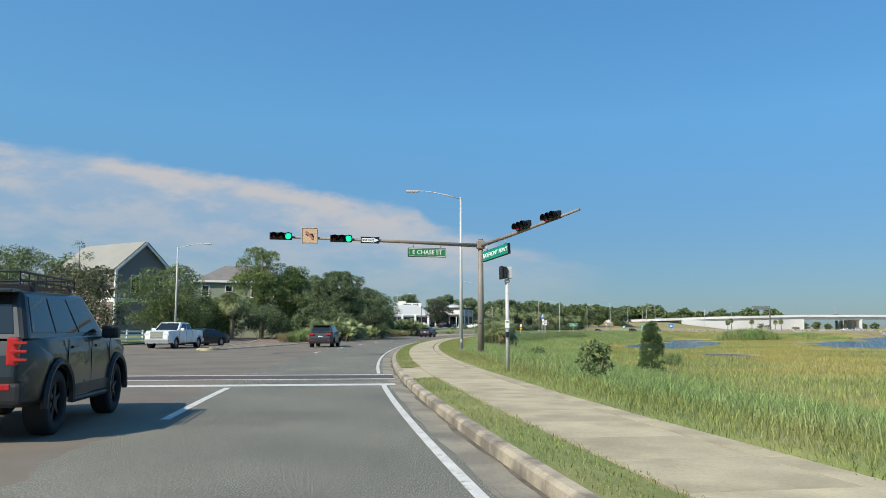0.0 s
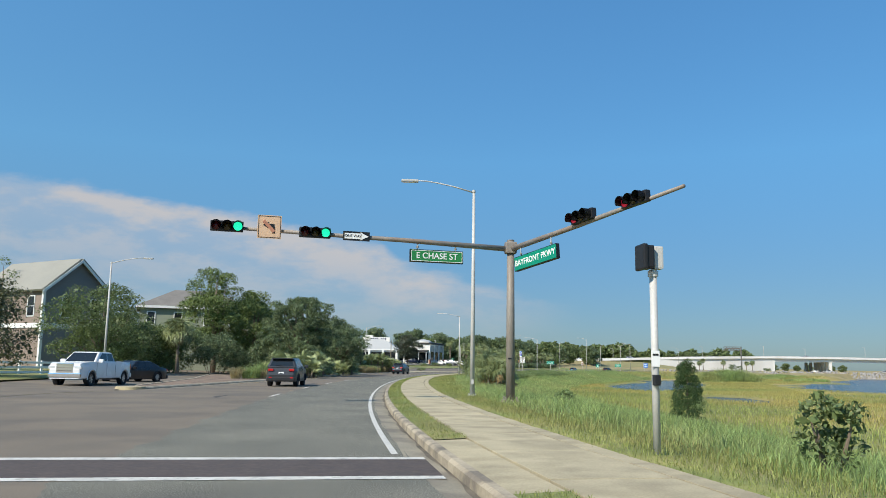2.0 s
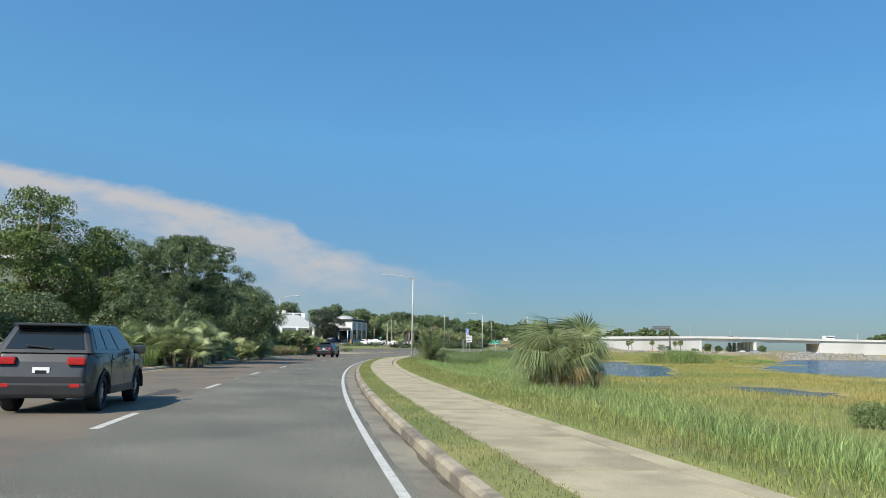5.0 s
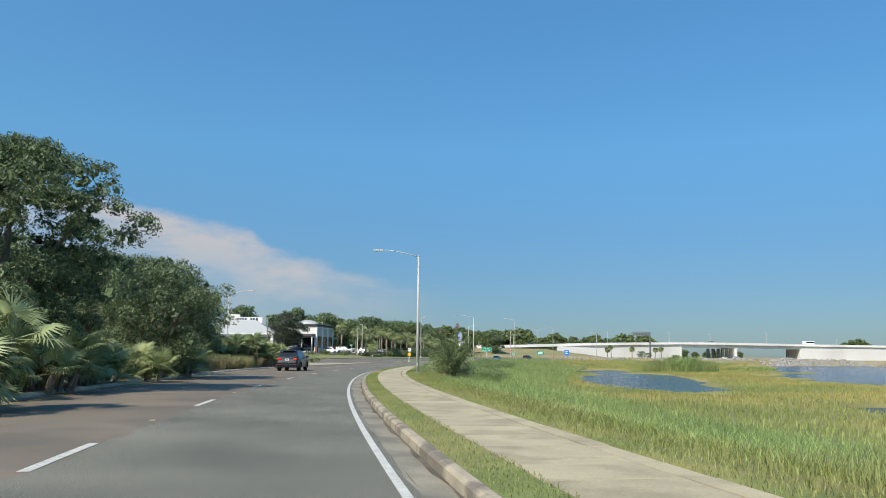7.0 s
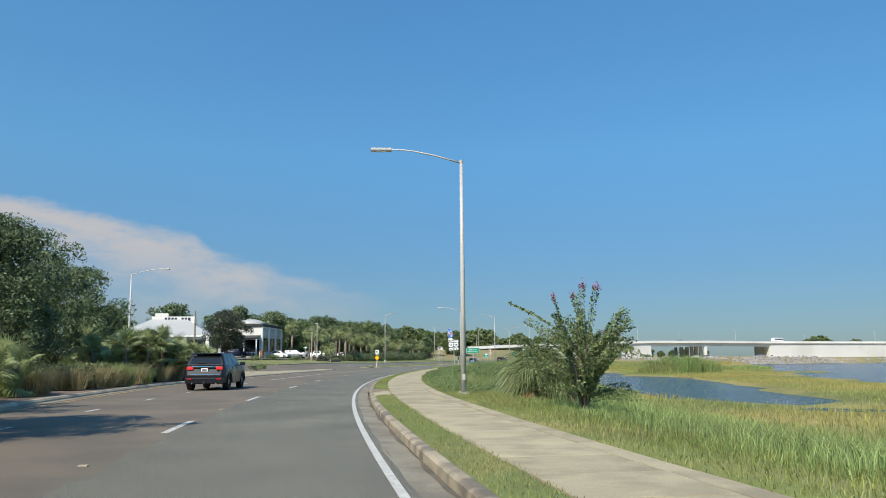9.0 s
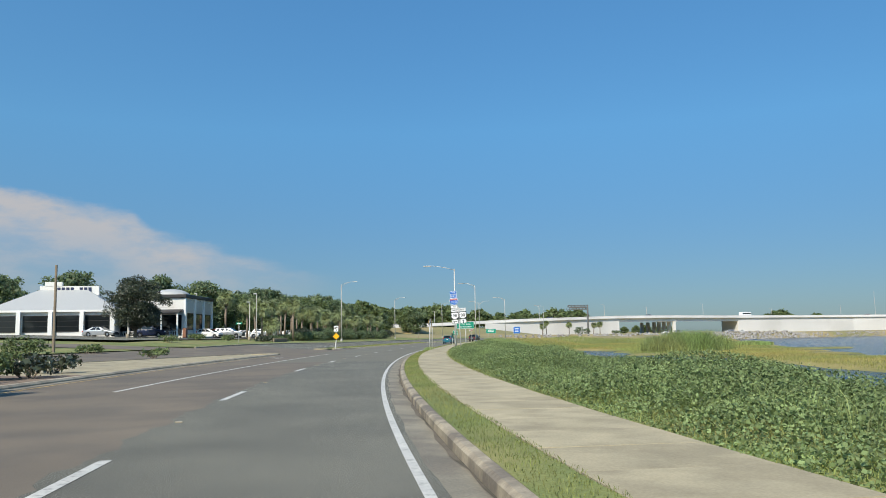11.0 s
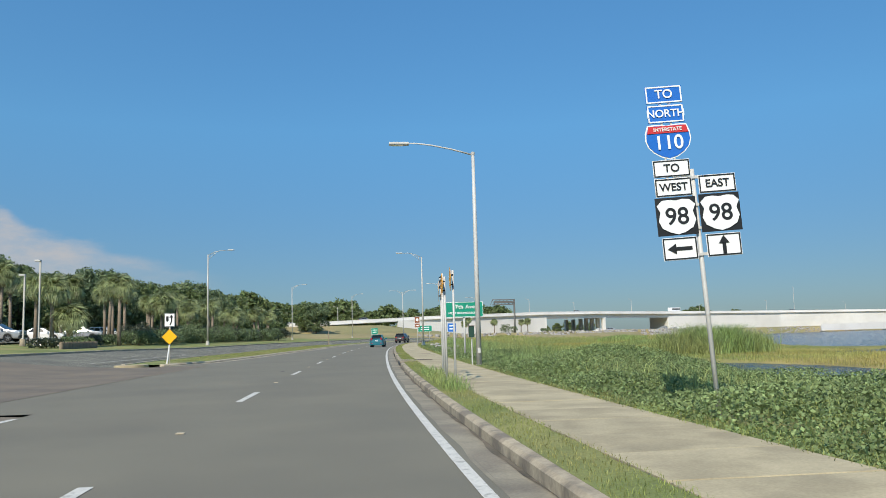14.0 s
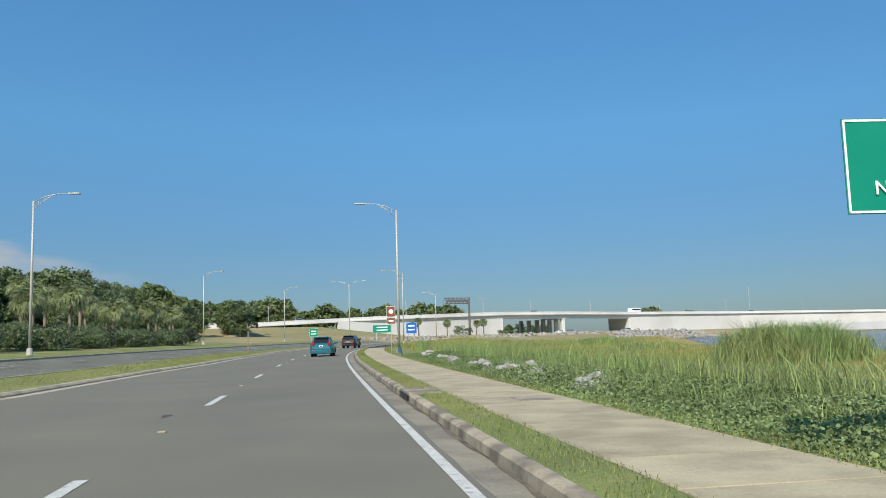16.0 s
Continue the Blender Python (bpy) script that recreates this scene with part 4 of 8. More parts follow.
part("cap", disc(0.14, 0.06, (0, 0, 5.89), seg=18, bevel=0.02), M["rusty"], mast)
part("number_plate", box((0.13, 0.02, 0.05), (-0.05, -0.16, 1.55), 0.004), M["black"], mast)
# first arm, across the road: local frame with +x outward along the arm
AZ = 5.58
a1 = new("arm")
a1.parent = mast
L1 = 10.75
a1.matrix_basis = pose(0, 0, AZ, 0, 0, math.degrees(math.atan2(-2.0, -10.55)))
part("tube", tube([(0.15, 0, 0), (4, 0, 0.10), (L1 - 0.35, 0, 0.20)], [0.105, 0.085, 0.055], seg=14), M["rusty"], a1, smooth=True)
# local x runs outward, so faces turned to the driver look along local +y: turn by 180


def on_arm(x, y=0.0, z=0.0):
    return pose(x, y, z, 0, 0, 180)


signal_head(a1, on_arm(L1 - 0.55, 0.1, 0.22), "green")
signal_head(a1, on_arm(L1 - 3.85 + 0.35, 0.1, 0.17), "green")
tn = new("turn_sign")
tn.parent = a1
tn.matrix_basis = on_arm(L1 - 1.95, 0.12, 0.28)
part("panel", box((0.80, 0.02, 0.80), (0, 0, 0), 0.006), M["sign_tan"], tn, "faded square sign panel")
for sx in (-1, 1):
    part("border", box((0.015, 0.01, 0.74), (sx * 0.365, -0.014, 0), 0.002), M["sign_black"], tn)
    part("border", box((0.74, 0.01, 0.015), (0, -0.014, sx * 0.365), 0.002), M["sign_black"], tn)
part("arrow", box((0.09, 0.012, 0.24), (0.14, -0.014, -0.10), 0.003), M["sign_black"], tn)
part("arrow", box((0.20, 0.012, 0.09), (0.06, -0.014, 0.06), 0.003), M["sign_black"], tn)
part("arrow_head", slab_of([(-0.04, -0.02, 0.17), (-0.22, -0.02, 0.06), (-0.04, -0.02, -0.05)], 0.012), M["sign_black"], tn)
part("strike_bar", box((0.11, 0.012, 0.52), (-0.02, -0.016, 0.02), 0.003, turn=Matrix.Rotation(math.radians(-45), 3, "Y")), M["faded_red"], tn, "faded red strike bar")
ow = new("one_way_sign")
ow.parent = a1
ow.matrix_basis = on_arm(L1 - 4.95, 0.12, 0.13)
part("panel", box((0.95, 0.02, 0.33), (0, 0, 0), 0.006), M["sign_black"], ow)
part("arrow_bar", box((0.60, 0.012, 0.20), (-0.12, -0.014, 0), 0.002), M["sign_white"], ow)
part("arrow_head", slab_of([(0.14, -0.02, -0.14), (0.43, -0.02, 0.0), (0.14, -0.02, 0.14)], 0.012), M["sign_white"], ow)
words("ONE WAY", 0.125, ow, M["sign_black"], pose(-0.12, -0.022, 0))


def box_sign(parent, m, w, h, text, size, face, border):
    sg = new("street_name_sign")
    sg.parent = parent
    sg.matrix_basis = m
    part("case", box((w, 0.14, h), (0, 0, 0), 0.012), M["sign_black"], sg, "dark sign case")
    part("face", box((w - 0.05, 0.02, h - 0.05), (0, -0.066, 0), 0.004), face, sg)
    if border:
        for sx in (-1, 1):
            part("border", box((0.018, 0.008, h - 0.09), (sx * (w / 2 - 0.045), -0.078, 0), 0.002), M["sign_white"], sg)
            part("border", box((w - 0.09, 0.008, 0.018), (0, -0.078, sx * (h / 2 - 0.045)), 0.002), M["sign_white"], sg)
    words(text, size, sg, M["sign_white"], pose(0, -0.08, 0))
    hangers(sg, (-w * 0.36, w * 0.36), h / 2, h / 2 + 0.30)
    return sg


box_sign(a1, on_arm(2.85, 0, -0.43), 1.98, 0.46, "E CHASE ST", 0.30, M["green_old"], True)
# second arm, back along the sidewalk
a2 = new("arm")
a2.parent = mast
a2.matrix_basis = pose(0, 0, AZ, 0, 0, math.degrees(math.atan2(-7.95, 3.5)))
L2 = 8.7
part("tube", tube([(0.15, 0, 0.0), (4, 0, 0.30), (L2, 0, 0.72)], [0.105, 0.085, 0.055], seg=14), M["rusty"], a2, smooth=True)
box_sign(a2, pose(1.66, -0.02, -0.52, 0, -5, 0), 2.55, 0.52, "BAYFRONT PKWY", 0.295, M["green_sign"], False)
for x_ in (4.4, 6.85):
    signal_head(a2, pose(x_, -0.10, 0.30 + x_ * 0.05, 0, -4.5, 0), "red")
# pedestrian signal on its own post
ped = thing("pedestrian_signal", "black pedestrian signal on a grey steel post beside the sidewalk", "pedestrian signal", at(7.2, 3.85, 0.1))
part("post", tube([(0, 0, 0), (0, 0, 2.75)], 0.057, seg=14), M["steel"], ped, smooth=True)
part("collar", disc(0.08, 0.12, (0, 0, 2.72), seg=14, bevel=0.02), M["steel"], ped)
part("housing", box((0.13, 0.30, 0.36), (-0.09, 0, 2.97), 0.03), M["black"], ped)
part("visor", box((0.08, 0.36, 0.40), (-0.18, 0, 2.97), 0.03), M["black"], ped)
part("housing", box((0.15, 0.16, 0.36), (0.08, 0.02, 2.97), 0.03), M["steel"], ped, "grey metal signal back")
part("sign_plate", box((0.13, 0.01, 0.24), (-0.02, -0.068, 1.42), 0.003), M["sign_white"], ped, "small white crossing instruction plate")
part("lettering_bar", box((0.09, 0.006, 0.03), (-0.02, -0.076, 1.48), 0.001), M["sign_black"], ped)
part("push_button", box((0.09, 0.12, 0.16), (-0.02, -0.09, 1.1), 0.015), M["black"], ped)


# ---------------------------------------------------------------- road signs
def post(parent, h, r=0.035, x=0.0, lean=0.0, material=None):
    part("post", tube([(x, 0, -0.1), (x + lean, 0, h)], r, seg=10), material or M["steel"], parent, smooth=True)


def panel(parent, w, h, z, material, x=0.0, y=-0.06, bevel=0.02, border=None, name="panel"):
    ob = part(name, box((w, 0.012, h), (x, y, z), 0.004), material, parent)
    if border is not None:
        t = 0.02
        for sx in (-1, 1):
            part("border", box((t, 0.006, h - 0.02), (x + sx * (w / 2 - t / 2 - 0.008), y - 0.009, z), 0.001), border, parent)
            part("border", box((w - 0.02, 0.006, t), (x, y - 0.009, z + sx * (h / 2 - t / 2 - 0.008)), 0.001), border, parent)
    return ob


def ring_plate(parent, pts, material, y, name, thick=0.01):
    part(name, slab_of([(px, y, pz) for px, pz in pts], thick), material, parent)


def shield(w, h):
    """Outline of a route shield, anticlockwise seen from local -y."""
    q = [(-0.5, 0.30), (-0.42, 0.12), (-0.48, -0.12), (-0.40, -0.32), (-0.2, -0.44), (0, -0.5), (0.2, -0.44), (0.40, -0.32), (0.48, -0.12), (0.42, 0.12), (0.5, 0.30),
         (0.36, 0.44), (0.2, 0.46), (0, 0.43), (-0.2, 0.46), (-0.36, 0.44)]
    return [(x * w, z * h) for x, z in q]


def interstate(w, h):
    """Outline of an interstate shield: bulging sides running to a point."""
    q = [(-0.43, 0.47), (-0.49, 0.25), (-0.5, 0.05), (-0.45, -0.14), (-0.34, -0.30), (-0.18, -0.43), (0, -0.5), (0.18, -0.43), (0.34, -0.30), (0.45, -0.14), (0.5, 0.05), (0.49, 0.25), (0.43, 0.47),
         (0.28, 0.49), (0.14, 0.48), (0, 0.45), (-0.14, 0.48), (-0.28, 0.49)]
    return [(x * w, z * h) for x, z in q]


route = thing("route_sign", "stacked blue and white route signs on a leaning steel post", "road sign", at(184.65, 4.22, 0.0, 6) @ pose(0, 0, 0, 0, -3.0, 0))
post(route, 3.75, 0.036)
RX0, RX1 = -0.32, 0.34
for z_ in (3.62, 3.2, 2.85, 2.45):
    part("cross_bar", box((0.62, 0.03, 0.045), (0.0, -0.04, z_), 0.004), M["steel"], route)
for sx in (-0.07, 0.07):
    part("strap", box((0.03, 0.02, 1.5), (RX0 + sx, -0.045, 4.2), 0.003), M["steel"], route)
panel(route, 0.56, 0.27, 4.92, M["sign_blue"], RX0, border=M["sign_white"])
words("TO", 0.19, route, M["sign_white"], pose(RX0, -0.074, 4.92))
panel(route, 0.56, 0.28, 4.62, M["sign_blue"], RX0, border=M["sign_white"])
words("NORTH", 0.165, route, M["sign_white"], pose(RX0, -0.074, 4.62))
ring_plate(route, [(x + RX0, z + 4.19) for x, z in interstate(0.70, 0.55)], M["sign_white"], -0.06, "shield_edge")
ring_plate(route, [(x + RX0, z + 4.19) for x, z in interstate(0.66, 0.51)], M["sign_blue"], -0.068, "shield")
part("shield_band", slab_of([(RX0 - 0.315, -0.078, 4.32), (RX0 + 0.315, -0.078, 4.32), (RX0 + 0.285, -0.078, 4.43), (RX0 - 0.285, -0.078, 4.43)], 0.008), M["sign_red"], route)
words("INTERSTATE", 0.078, route, M["sign_white"], pose(RX0, -0.084, 4.372))
words("110", 0.30, route, M["sign_white"], pose(RX0, -0.08, 4.165))
panel(route, 0.56, 0.265, 3.775, M["sign_white"], RX0, border=M["sign_black"])
words("TO", 0.17, route, M["sign_black"], pose(RX0, -0.074, 3.775))
for x_, w_, z_ in ((RX0, "WEST", 3.485), (RX1, "EAST", 3.50)):
    panel(route, 0.56, 0.28, z_, M["sign_white"], x_, border=M["sign_black"])
    words(w_, 0.165, route, M["sign_black"], pose(x_, -0.074, z_))
    panel(route, 0.61, 0.575, z_ - 0.44, M["sign_black"], x_)
    ring_plate(route, [(a + x_, b + z_ - 0.44) for a, b in shield(0.58, 0.55)], M["sign_white"], -0.072, "shield")
    words("98", 0.36, route, M["sign_black"], pose(x_, -0.084, z_ - 0.455))
    panel(route, 0.52, 0.34, z_ - 0.93, M["sign_white"], x_, border=M["sign_black"])
    if w_ == "WEST":
        part("arrow", box((0.26, 0.008, 0.055), (x_ + 0.05, -0.072, z_ - 0.93), 0.002), M["sign_black"], route)
        part("arrow_head", slab_of([(x_ - 0.06, -0.076, z_ - 0.85), (x_ - 0.19, -0.076, z_ - 0.93), (x_ - 0.06, -0.076, z_ - 1.01)], 0.008), M["sign_black"], route)
    else:
        part("arrow", box((0.055, 0.008, 0.17), (x_, -0.072, z_ - 0.985), 0.002), M["sign_black"], route)
        part("arrow_head", slab_of([(x_ - 0.08, -0.076, z_ - 0.91), (x_ + 0.08, -0.076, z_ - 0.91), (x_, -0.076, z_ - 0.79)], 0.008), M["sign_black"], route)

guide = thing("guide_sign", "large green guide sign with white lettering on a steel post", "road sign", at(216.3, 4.17, -0.06, 6))
post(guide, 3.0, 0.055, 0.02)
panel(guide, 2.12, 0.82, 2.72, M["green_sign"], 0.0, y=-0.08, border=M["sign_white"])
words("17th Ave", 0.30, guide, M["sign_white"], pose(0.0, -0.098, 2.86), spacing=1.12)
words("NEXT ROUNDABOUT", 0.166, guide, M["sign_white"], pose(0.0, -0.098, 2.525))

# three amber diamonds and a one way sign facing across the road
for s_, o_, h_, turn_, ln_ in ((192.9, 1.32, 2.84, 91, -0.05), (194.0, 1.22, 2.76, 89, -0.05), (196.6, 1.36, 2.74, 95, -0.04)):
    wsign = thing("warning_sign", "amber diamond warning sign on a round steel post by the kerb", "road sign", at(s_, o_, 0.1, turn_), "warning signs by the kerb")
    post(wsign, h_, 0.027, 0, ln_)
    for dz in (-0.12, -0.36):
        part("bracket", box((0.07, 0.08, 0.035), (ln_, -0.03, h_ + dz), 0.006), M["black"], wsign)
    part("diamond", slab_of([(ln_ - 0.305, -0.075, h_ - 0.22), (ln_, -0.075, h_ - 0.525), (ln_ + 0.305, -0.075, h_ - 0.22), (ln_, -0.075, h_ + 0.085)], 0.008), M["sign_yellow_shaded"], wsign)
    for dx, dz in ((-0.03, -0.16), (0.03, -0.16), (0, -0.3)):
        part("bolt", disc(0.012, 0.012, (ln_ + dx, -0.09, h_ + dz), "y", 8), M["steel"], wsign)
oneway = thing("one_way_sign", "black and white one way arrow sign on a steel post", "road sign", at(195.4, 1.30, 0.1, 90), "")
post(oneway, 2.95, 0.03, 0, -0.04)
part("panel", box((0.76, 0.012, 0.29), (-0.04, -0.06, 2.72), 0.004), M["sign_black"], oneway)
part("arrow_bar", box((0.44, 0.008, 0.17), (0.08, -0.07, 2.72), 0.002), M["sign_white"], oneway)
part("arrow_head", slab_of([(-0.14, -0.074, 2.84), (-0.39, -0.074, 2.72), (-0.14, -0.074, 2.60)], 0.008), M["sign_white"], oneway)
words("ONE WAY", 0.105, oneway, M["sign_black"], pose(0.06, -0.078, 2.72))
for z_ in (2.62, 2.82):
    part("bracket", box((0.07, 0.07, 0.035), (-0.04, -0.03, z_), 0.006), M["black"], oneway)
dsp = thing("utility_box", "small dark green metal box on a slim post beside the sidewalk", "utility box", at(203.6, 3.1, 0.05, 5))
part("post", tube([(0, 0, -0.1), (0, 0, 1.3)], 0.025, seg=8), M["steel"], dsp)
part("housing", box((0.2, 0.16, 0.42), (0, -0.03, 1.38), 0.02), M["green_dark"], dsp)
part("lid", box((0.23, 0.19, 0.03), (0, -0.03, 1.60), 0.008), M["iron"], dsp)

keep = thing("keep_right_sign", "white arrow sign with an amber diamond marker on the median", "road sign", at(219.6, -12.2, 0.12, 4))
post(keep, 2.75, 0.03, 0.0)
part("leaning_post", tube([(-0.16, 0, -0.1), (0.02, 0, 1.3)], 0.045, seg=10), M["white"], keep, "leaning white plastic post")
panel(keep, 0.6, 0.75, 2.45, M["sign_white"], 0, y=-0.045, border=M["sign_black"])
part("arrow", tube([(0.02, -0.056, 2.18), (0.12, -0.056, 2.38), (0.10, -0.056, 2.62)], 0.035, seg=6), M["sign_black"], keep)
part("arrow_head", slab_of([(-0.02, -0.066, 2.58), (0.22, -0.066, 2.58), (0.10, -0.066, 2.74)], 0.008), M["sign_black"], keep)
part("island_mark", slab_of([(-0.2, -0.06, 2.66), (-0.2, -0.06, 2.42), (-0.13, -0.06, 2.34), (-0.06, -0.06, 2.42), (-0.06, -0.06, 2.66)], 0.008), M["sign_black"], keep)
part("diamond", slab_of([(-0.43, -0.06, 1.5), (0, -0.06, 1.07), (0.43, -0.06, 1.5), (0, -0.06, 1.93)], 0.012), M["sign_yellow"], keep)

orange = thing("route_marker_sign", "two small brown and white signs on a post by the lamp", "road sign", at(266.0, 3.1, 0.1, 4))
post(orange, 3.4, 0.03)
panel(orange, 0.6, 0.75, 3.0, M["sign_brown"], border=M["sign_white"])
part("emblem", disc(0.16, 0.008, (0, -0.075, 3.0), "y", 16), M["sign_white"], orange)
panel(orange, 0.6, 0.45, 2.35, M["sign_brown"], border=M["sign_white"])
part("arrow", box((0.34, 0.008, 0.1), (0, -0.075, 2.35), 0.002), M["sign_white"], orange)
for s_, o_, w_, h_, z_, mt in ((322, 1.5, 2.6, 1.1, 2.4, "green_sign"), (352, 3.0, 1.9, 1.9, 2.7, "sign_blue"), (330, -9.5, 1.3, 1.2, 2.2, "green_sign")):
    sg = thing("guide_sign", "green guide sign with faint white lines" if "green" in mt else "blue guide sign with faint white lines", "road sign", at(s_, o_, 0.1, 5))
    post(sg, z_ + h_ / 2, 0.05, -w_ * 0.3)
    post(sg, z_ + h_ / 2, 0.05, w_ * 0.3)
    panel(sg, w_, h_, z_, M[mt], border=M["sign_white"])
    for q in (0.2, -0.15):
        part("lettering_bar", box((w_ * 0.6, 0.008, h_ * 0.13), (0, -0.075, z_ + q * h_), 0.002), M["sign_white"], sg)
# small street name blade at the side street and a leaning delineator
blade = thing("street_name_blade", "small green street name blade on a thin post", "road sign", at(216, -23.5, 0.5, 20))
post(blade, 3.0, 0.03)
part("blade", box((0.9, 0.02, 0.22), (0, 0, 2.9), 0.004), M["green_sign"], blade)
part("lettering_bar", box((0.6, 0.03, 0.08), (0, 0, 2.9), 0.002), M["sign_white"], blade)
for s_, o_ in ((296, -11.2), (300, -28)):
    dl = thing("delineator", "slim pale delineator post in the grass", "delineator", at(s_, o_, 0.2))
    part("post", box((0.12, 0.05, 2.2), (0, 0, 1.1), 0.01), M["sign_tan"] if s_ > 298 else M["wood"], dl)


# ---------------------------------------------------------------- buildings
def facing(x, y, z, back_heading):
    """Pose whose local +y points along the heading (clockwise from +y)."""
    return pose(x, y, z, 0, 0, -back_heading)


def window(parent, x, y, z, w, h, face="-y", panes=2, frame_m=None):
    """A framed window proud of a wall; face says which way it looks."""
    t = new("window")
    t.parent = parent
    t.matrix_basis = pose(x, y, z, 0, 0, {"-y": 0, "-x": -90, "+x": 90}[face])
    fm = frame_m or M["trim"]
    part("pane", box((w - 0.1, 0.03, h - 0.1), (0, -0.02, 0), 0.004), M["glass"], t)
    for sx in (-1, 1):
        part("frame", box((0.11, 0.08, h + 0.12), (sx * w / 2, -0.04, 0), 0.01), fm, t)
        part("frame", box((w + 0.1, 0.07, 0.11), (0, -0.04, sx * h / 2), 0.01), fm, t)
    for k in range(1, panes):
        part("muntin", box((w - 0.1, 0.05, 0.05), (0, -0.03, -h / 2 + h * k / panes), 0.005), fm, t)
    return t


def house(m, w, d, eave, ridge, wall_front, wall_side, roof, label, hip=0.0):
    """Front gable looks along local -y; origin at the middle of the front's foot."""
    t = thing("house", label, "house", m)
    part("wall", box((w, 0.3, eave), (0, 0.15, eave / 2), 0.01), wall_front, t)
    part("wall", box((w, 0.3, eave), (0, d - 0.15, eave / 2), 0.01), wall_front, t)
    for sx in (-1, 1):
        part("wall", box((0.3, d - 0.6, eave), (sx * (w / 2 - 0.15), d / 2, eave / 2), 0.01), wall_side, t)
    ov = 0.45
    if not hip:
        part("gable", slab_of([(-w / 2, 0, eave), (w / 2, 0, eave), (0, 0, ridge - 0.1)], 0.28), wall_front, t)
        for sx in (-1, 1):
            cs = [(0, -ov, ridge), (0, d + ov, ridge), (sx * (w / 2 + ov), d + ov, eave - 0.35), (sx * (w / 2 + ov), -ov, eave - 0.35)]
            part("roof", slab_of(cs if sx > 0 else cs[::-1], 0.22), roof, t)
            part("bargeboard", slab_of([(0, -ov - 0.03, ridge + 0.03), (0, -ov - 0.03, ridge - 0.32), (sx * (w / 2 + ov), -ov - 0.03, eave - 0.66), (sx * (w / 2 + ov), -ov - 0.03, eave - 0.3)][::-sx], 0.06), M["trim"], t)
    else:
        a, b = w / 2 + ov, d + ov
        r0, r1 = (-w / 2 + hip, d / 2, ridge), (w / 2 - hip, d / 2, ridge)
        for cs in ([(-a, -ov, eave), (a, -ov, eave), r1, r0], [(a, -ov, eave), (a, b, eave), r1], [(a, b, eave), (-a, b, eave), r0, r1], [(-a, b, eave), (-a, -ov, eave), r0]):
            part("roof", slab_of(cs, 0.2), roof, t)
        for yy in (-ov + 0.03, b - 0.03):
            part("fascia", box((2 * a, 0.06, 0.3), (0, yy, eave - 0.1), 0.01), M["trim"], t)
        for xx in (-a, a):
            part("fascia", box((0.06, b + ov, 0.3), (xx, d / 2, eave - 0.1), 0.01), M["trim"], t)
    return t


h1 = house(facing(-38.8, 103.2, 0.2, 302), 8.2, 12.0, 8.9, 12.4, M["siding_blue"], M["siding_brown"], M["roof_tan"], "tall slate blue and brown shingled house with a pale gabled roof")
window(h1, -1.2, 0, 7.0, 1.3, 2.2)
window(h1, 2.4, 0, 7.0, 1.3, 2.2)
window(h1, -4.1, 2.0, 7.0, 1.2, 2.2, "-x")
window(h1, -4.1, 7.5, 7.0, 1.2, 2.2, "-x")
part("belt_trim", box((8.5, 0.12, 0.5), (0, -0.05, 4.9), 0.02), M["trim"], h1)
part("belt_trim", box((0.12, 12.0, 0.5), (-4.15, 6, 4.9), 0.02), M["trim"], h1)
part("corner_board", box((0.3, 0.3, 8.7), (-4.05, 0.0, 4.35), 0.02), M["trim"], h1)
part("corner_board", box((0.3, 0.3, 8.7), (4.05, 0.0, 4.35), 0.02), M["trim"], h1)
h2 = house(facing(-28.6, 115.0, 0.2, -18), 13.5, 9.5, 8.1, 10.6, M["siding_green"], M["siding_green"], M["roof_grey"], "tall sage green house with a grey hipped roof", hip=4.2)
for x_ in (-5.4, -2.2, 1.4, 4.6):
    window(h2, x_, 0, 6.6, 0.95, 1.6)
    window(h2, x_, 0, 3.2, 0.95, 1.6)
h3 = house(facing(-57, 92, 0.2, 300), 9, 12, 6.2, 8.8, M["siding_brown"], M["siding_brown"], M["roof_grey"], "low brown house behind trees")
window(h3, 0, 0, 4, 1.2, 1.8)
# white board fence and a small blue sign by the side street
fence = thing("fence", "low white board fence beside the side street", "fence", facing(-29.3, 72.5, 0.15, -65))
for k in range(4):
    part("post", box((0.14, 0.14, 1.2), (k * 1.9 - 2.85, 0, 0.6), 0.02), M["trim"], fence)
for z_ in (0.35, 0.7, 1.05):
    part("rail", box((5.9, 0.05, 0.16), (0, -0.07, z_), 0.01), M["trim"], fence)
bs = thing("notice_board", "blue and white notice board on posts", "sign", facing(-33.2, 70.0, 0.2, -50))
for sx in (-1, 1):
    part("post", box((0.1, 0.1, 1.9), (sx * 0.8, 0, 0.95), 0.01), M["trim"], bs)
part("panel", box((1.6, 0.06, 0.9), (0, -0.06, 1.5), 0.01), M["sign_blue"], bs)
part("lettering_bar", box((1.1, 0.02, 0.14), (0, -0.1, 1.6), 0.005), M["sign_white"], bs)

# white restaurant: tall box with porch, low hipped wing
rest = thing("restaurant", "white stucco restaurant with dark cornice, pilasters and tall windows", "building", facing(1.0, 269.8, 1.9, 19.3))
W_, D_, H_ = 9.5, 15.0, 6.7
part("wall", box((W_, D_, H_ - 0.4), (0, D_ / 2, (H_ - 0.4) / 2), 0.02), M["wall_white"], rest)
part("cornice", box((W_ + 0.7, D_ + 0.7, 0.5), (0, D_ / 2, H_ - 0.12), 0.06), M["dark_trim"], rest)
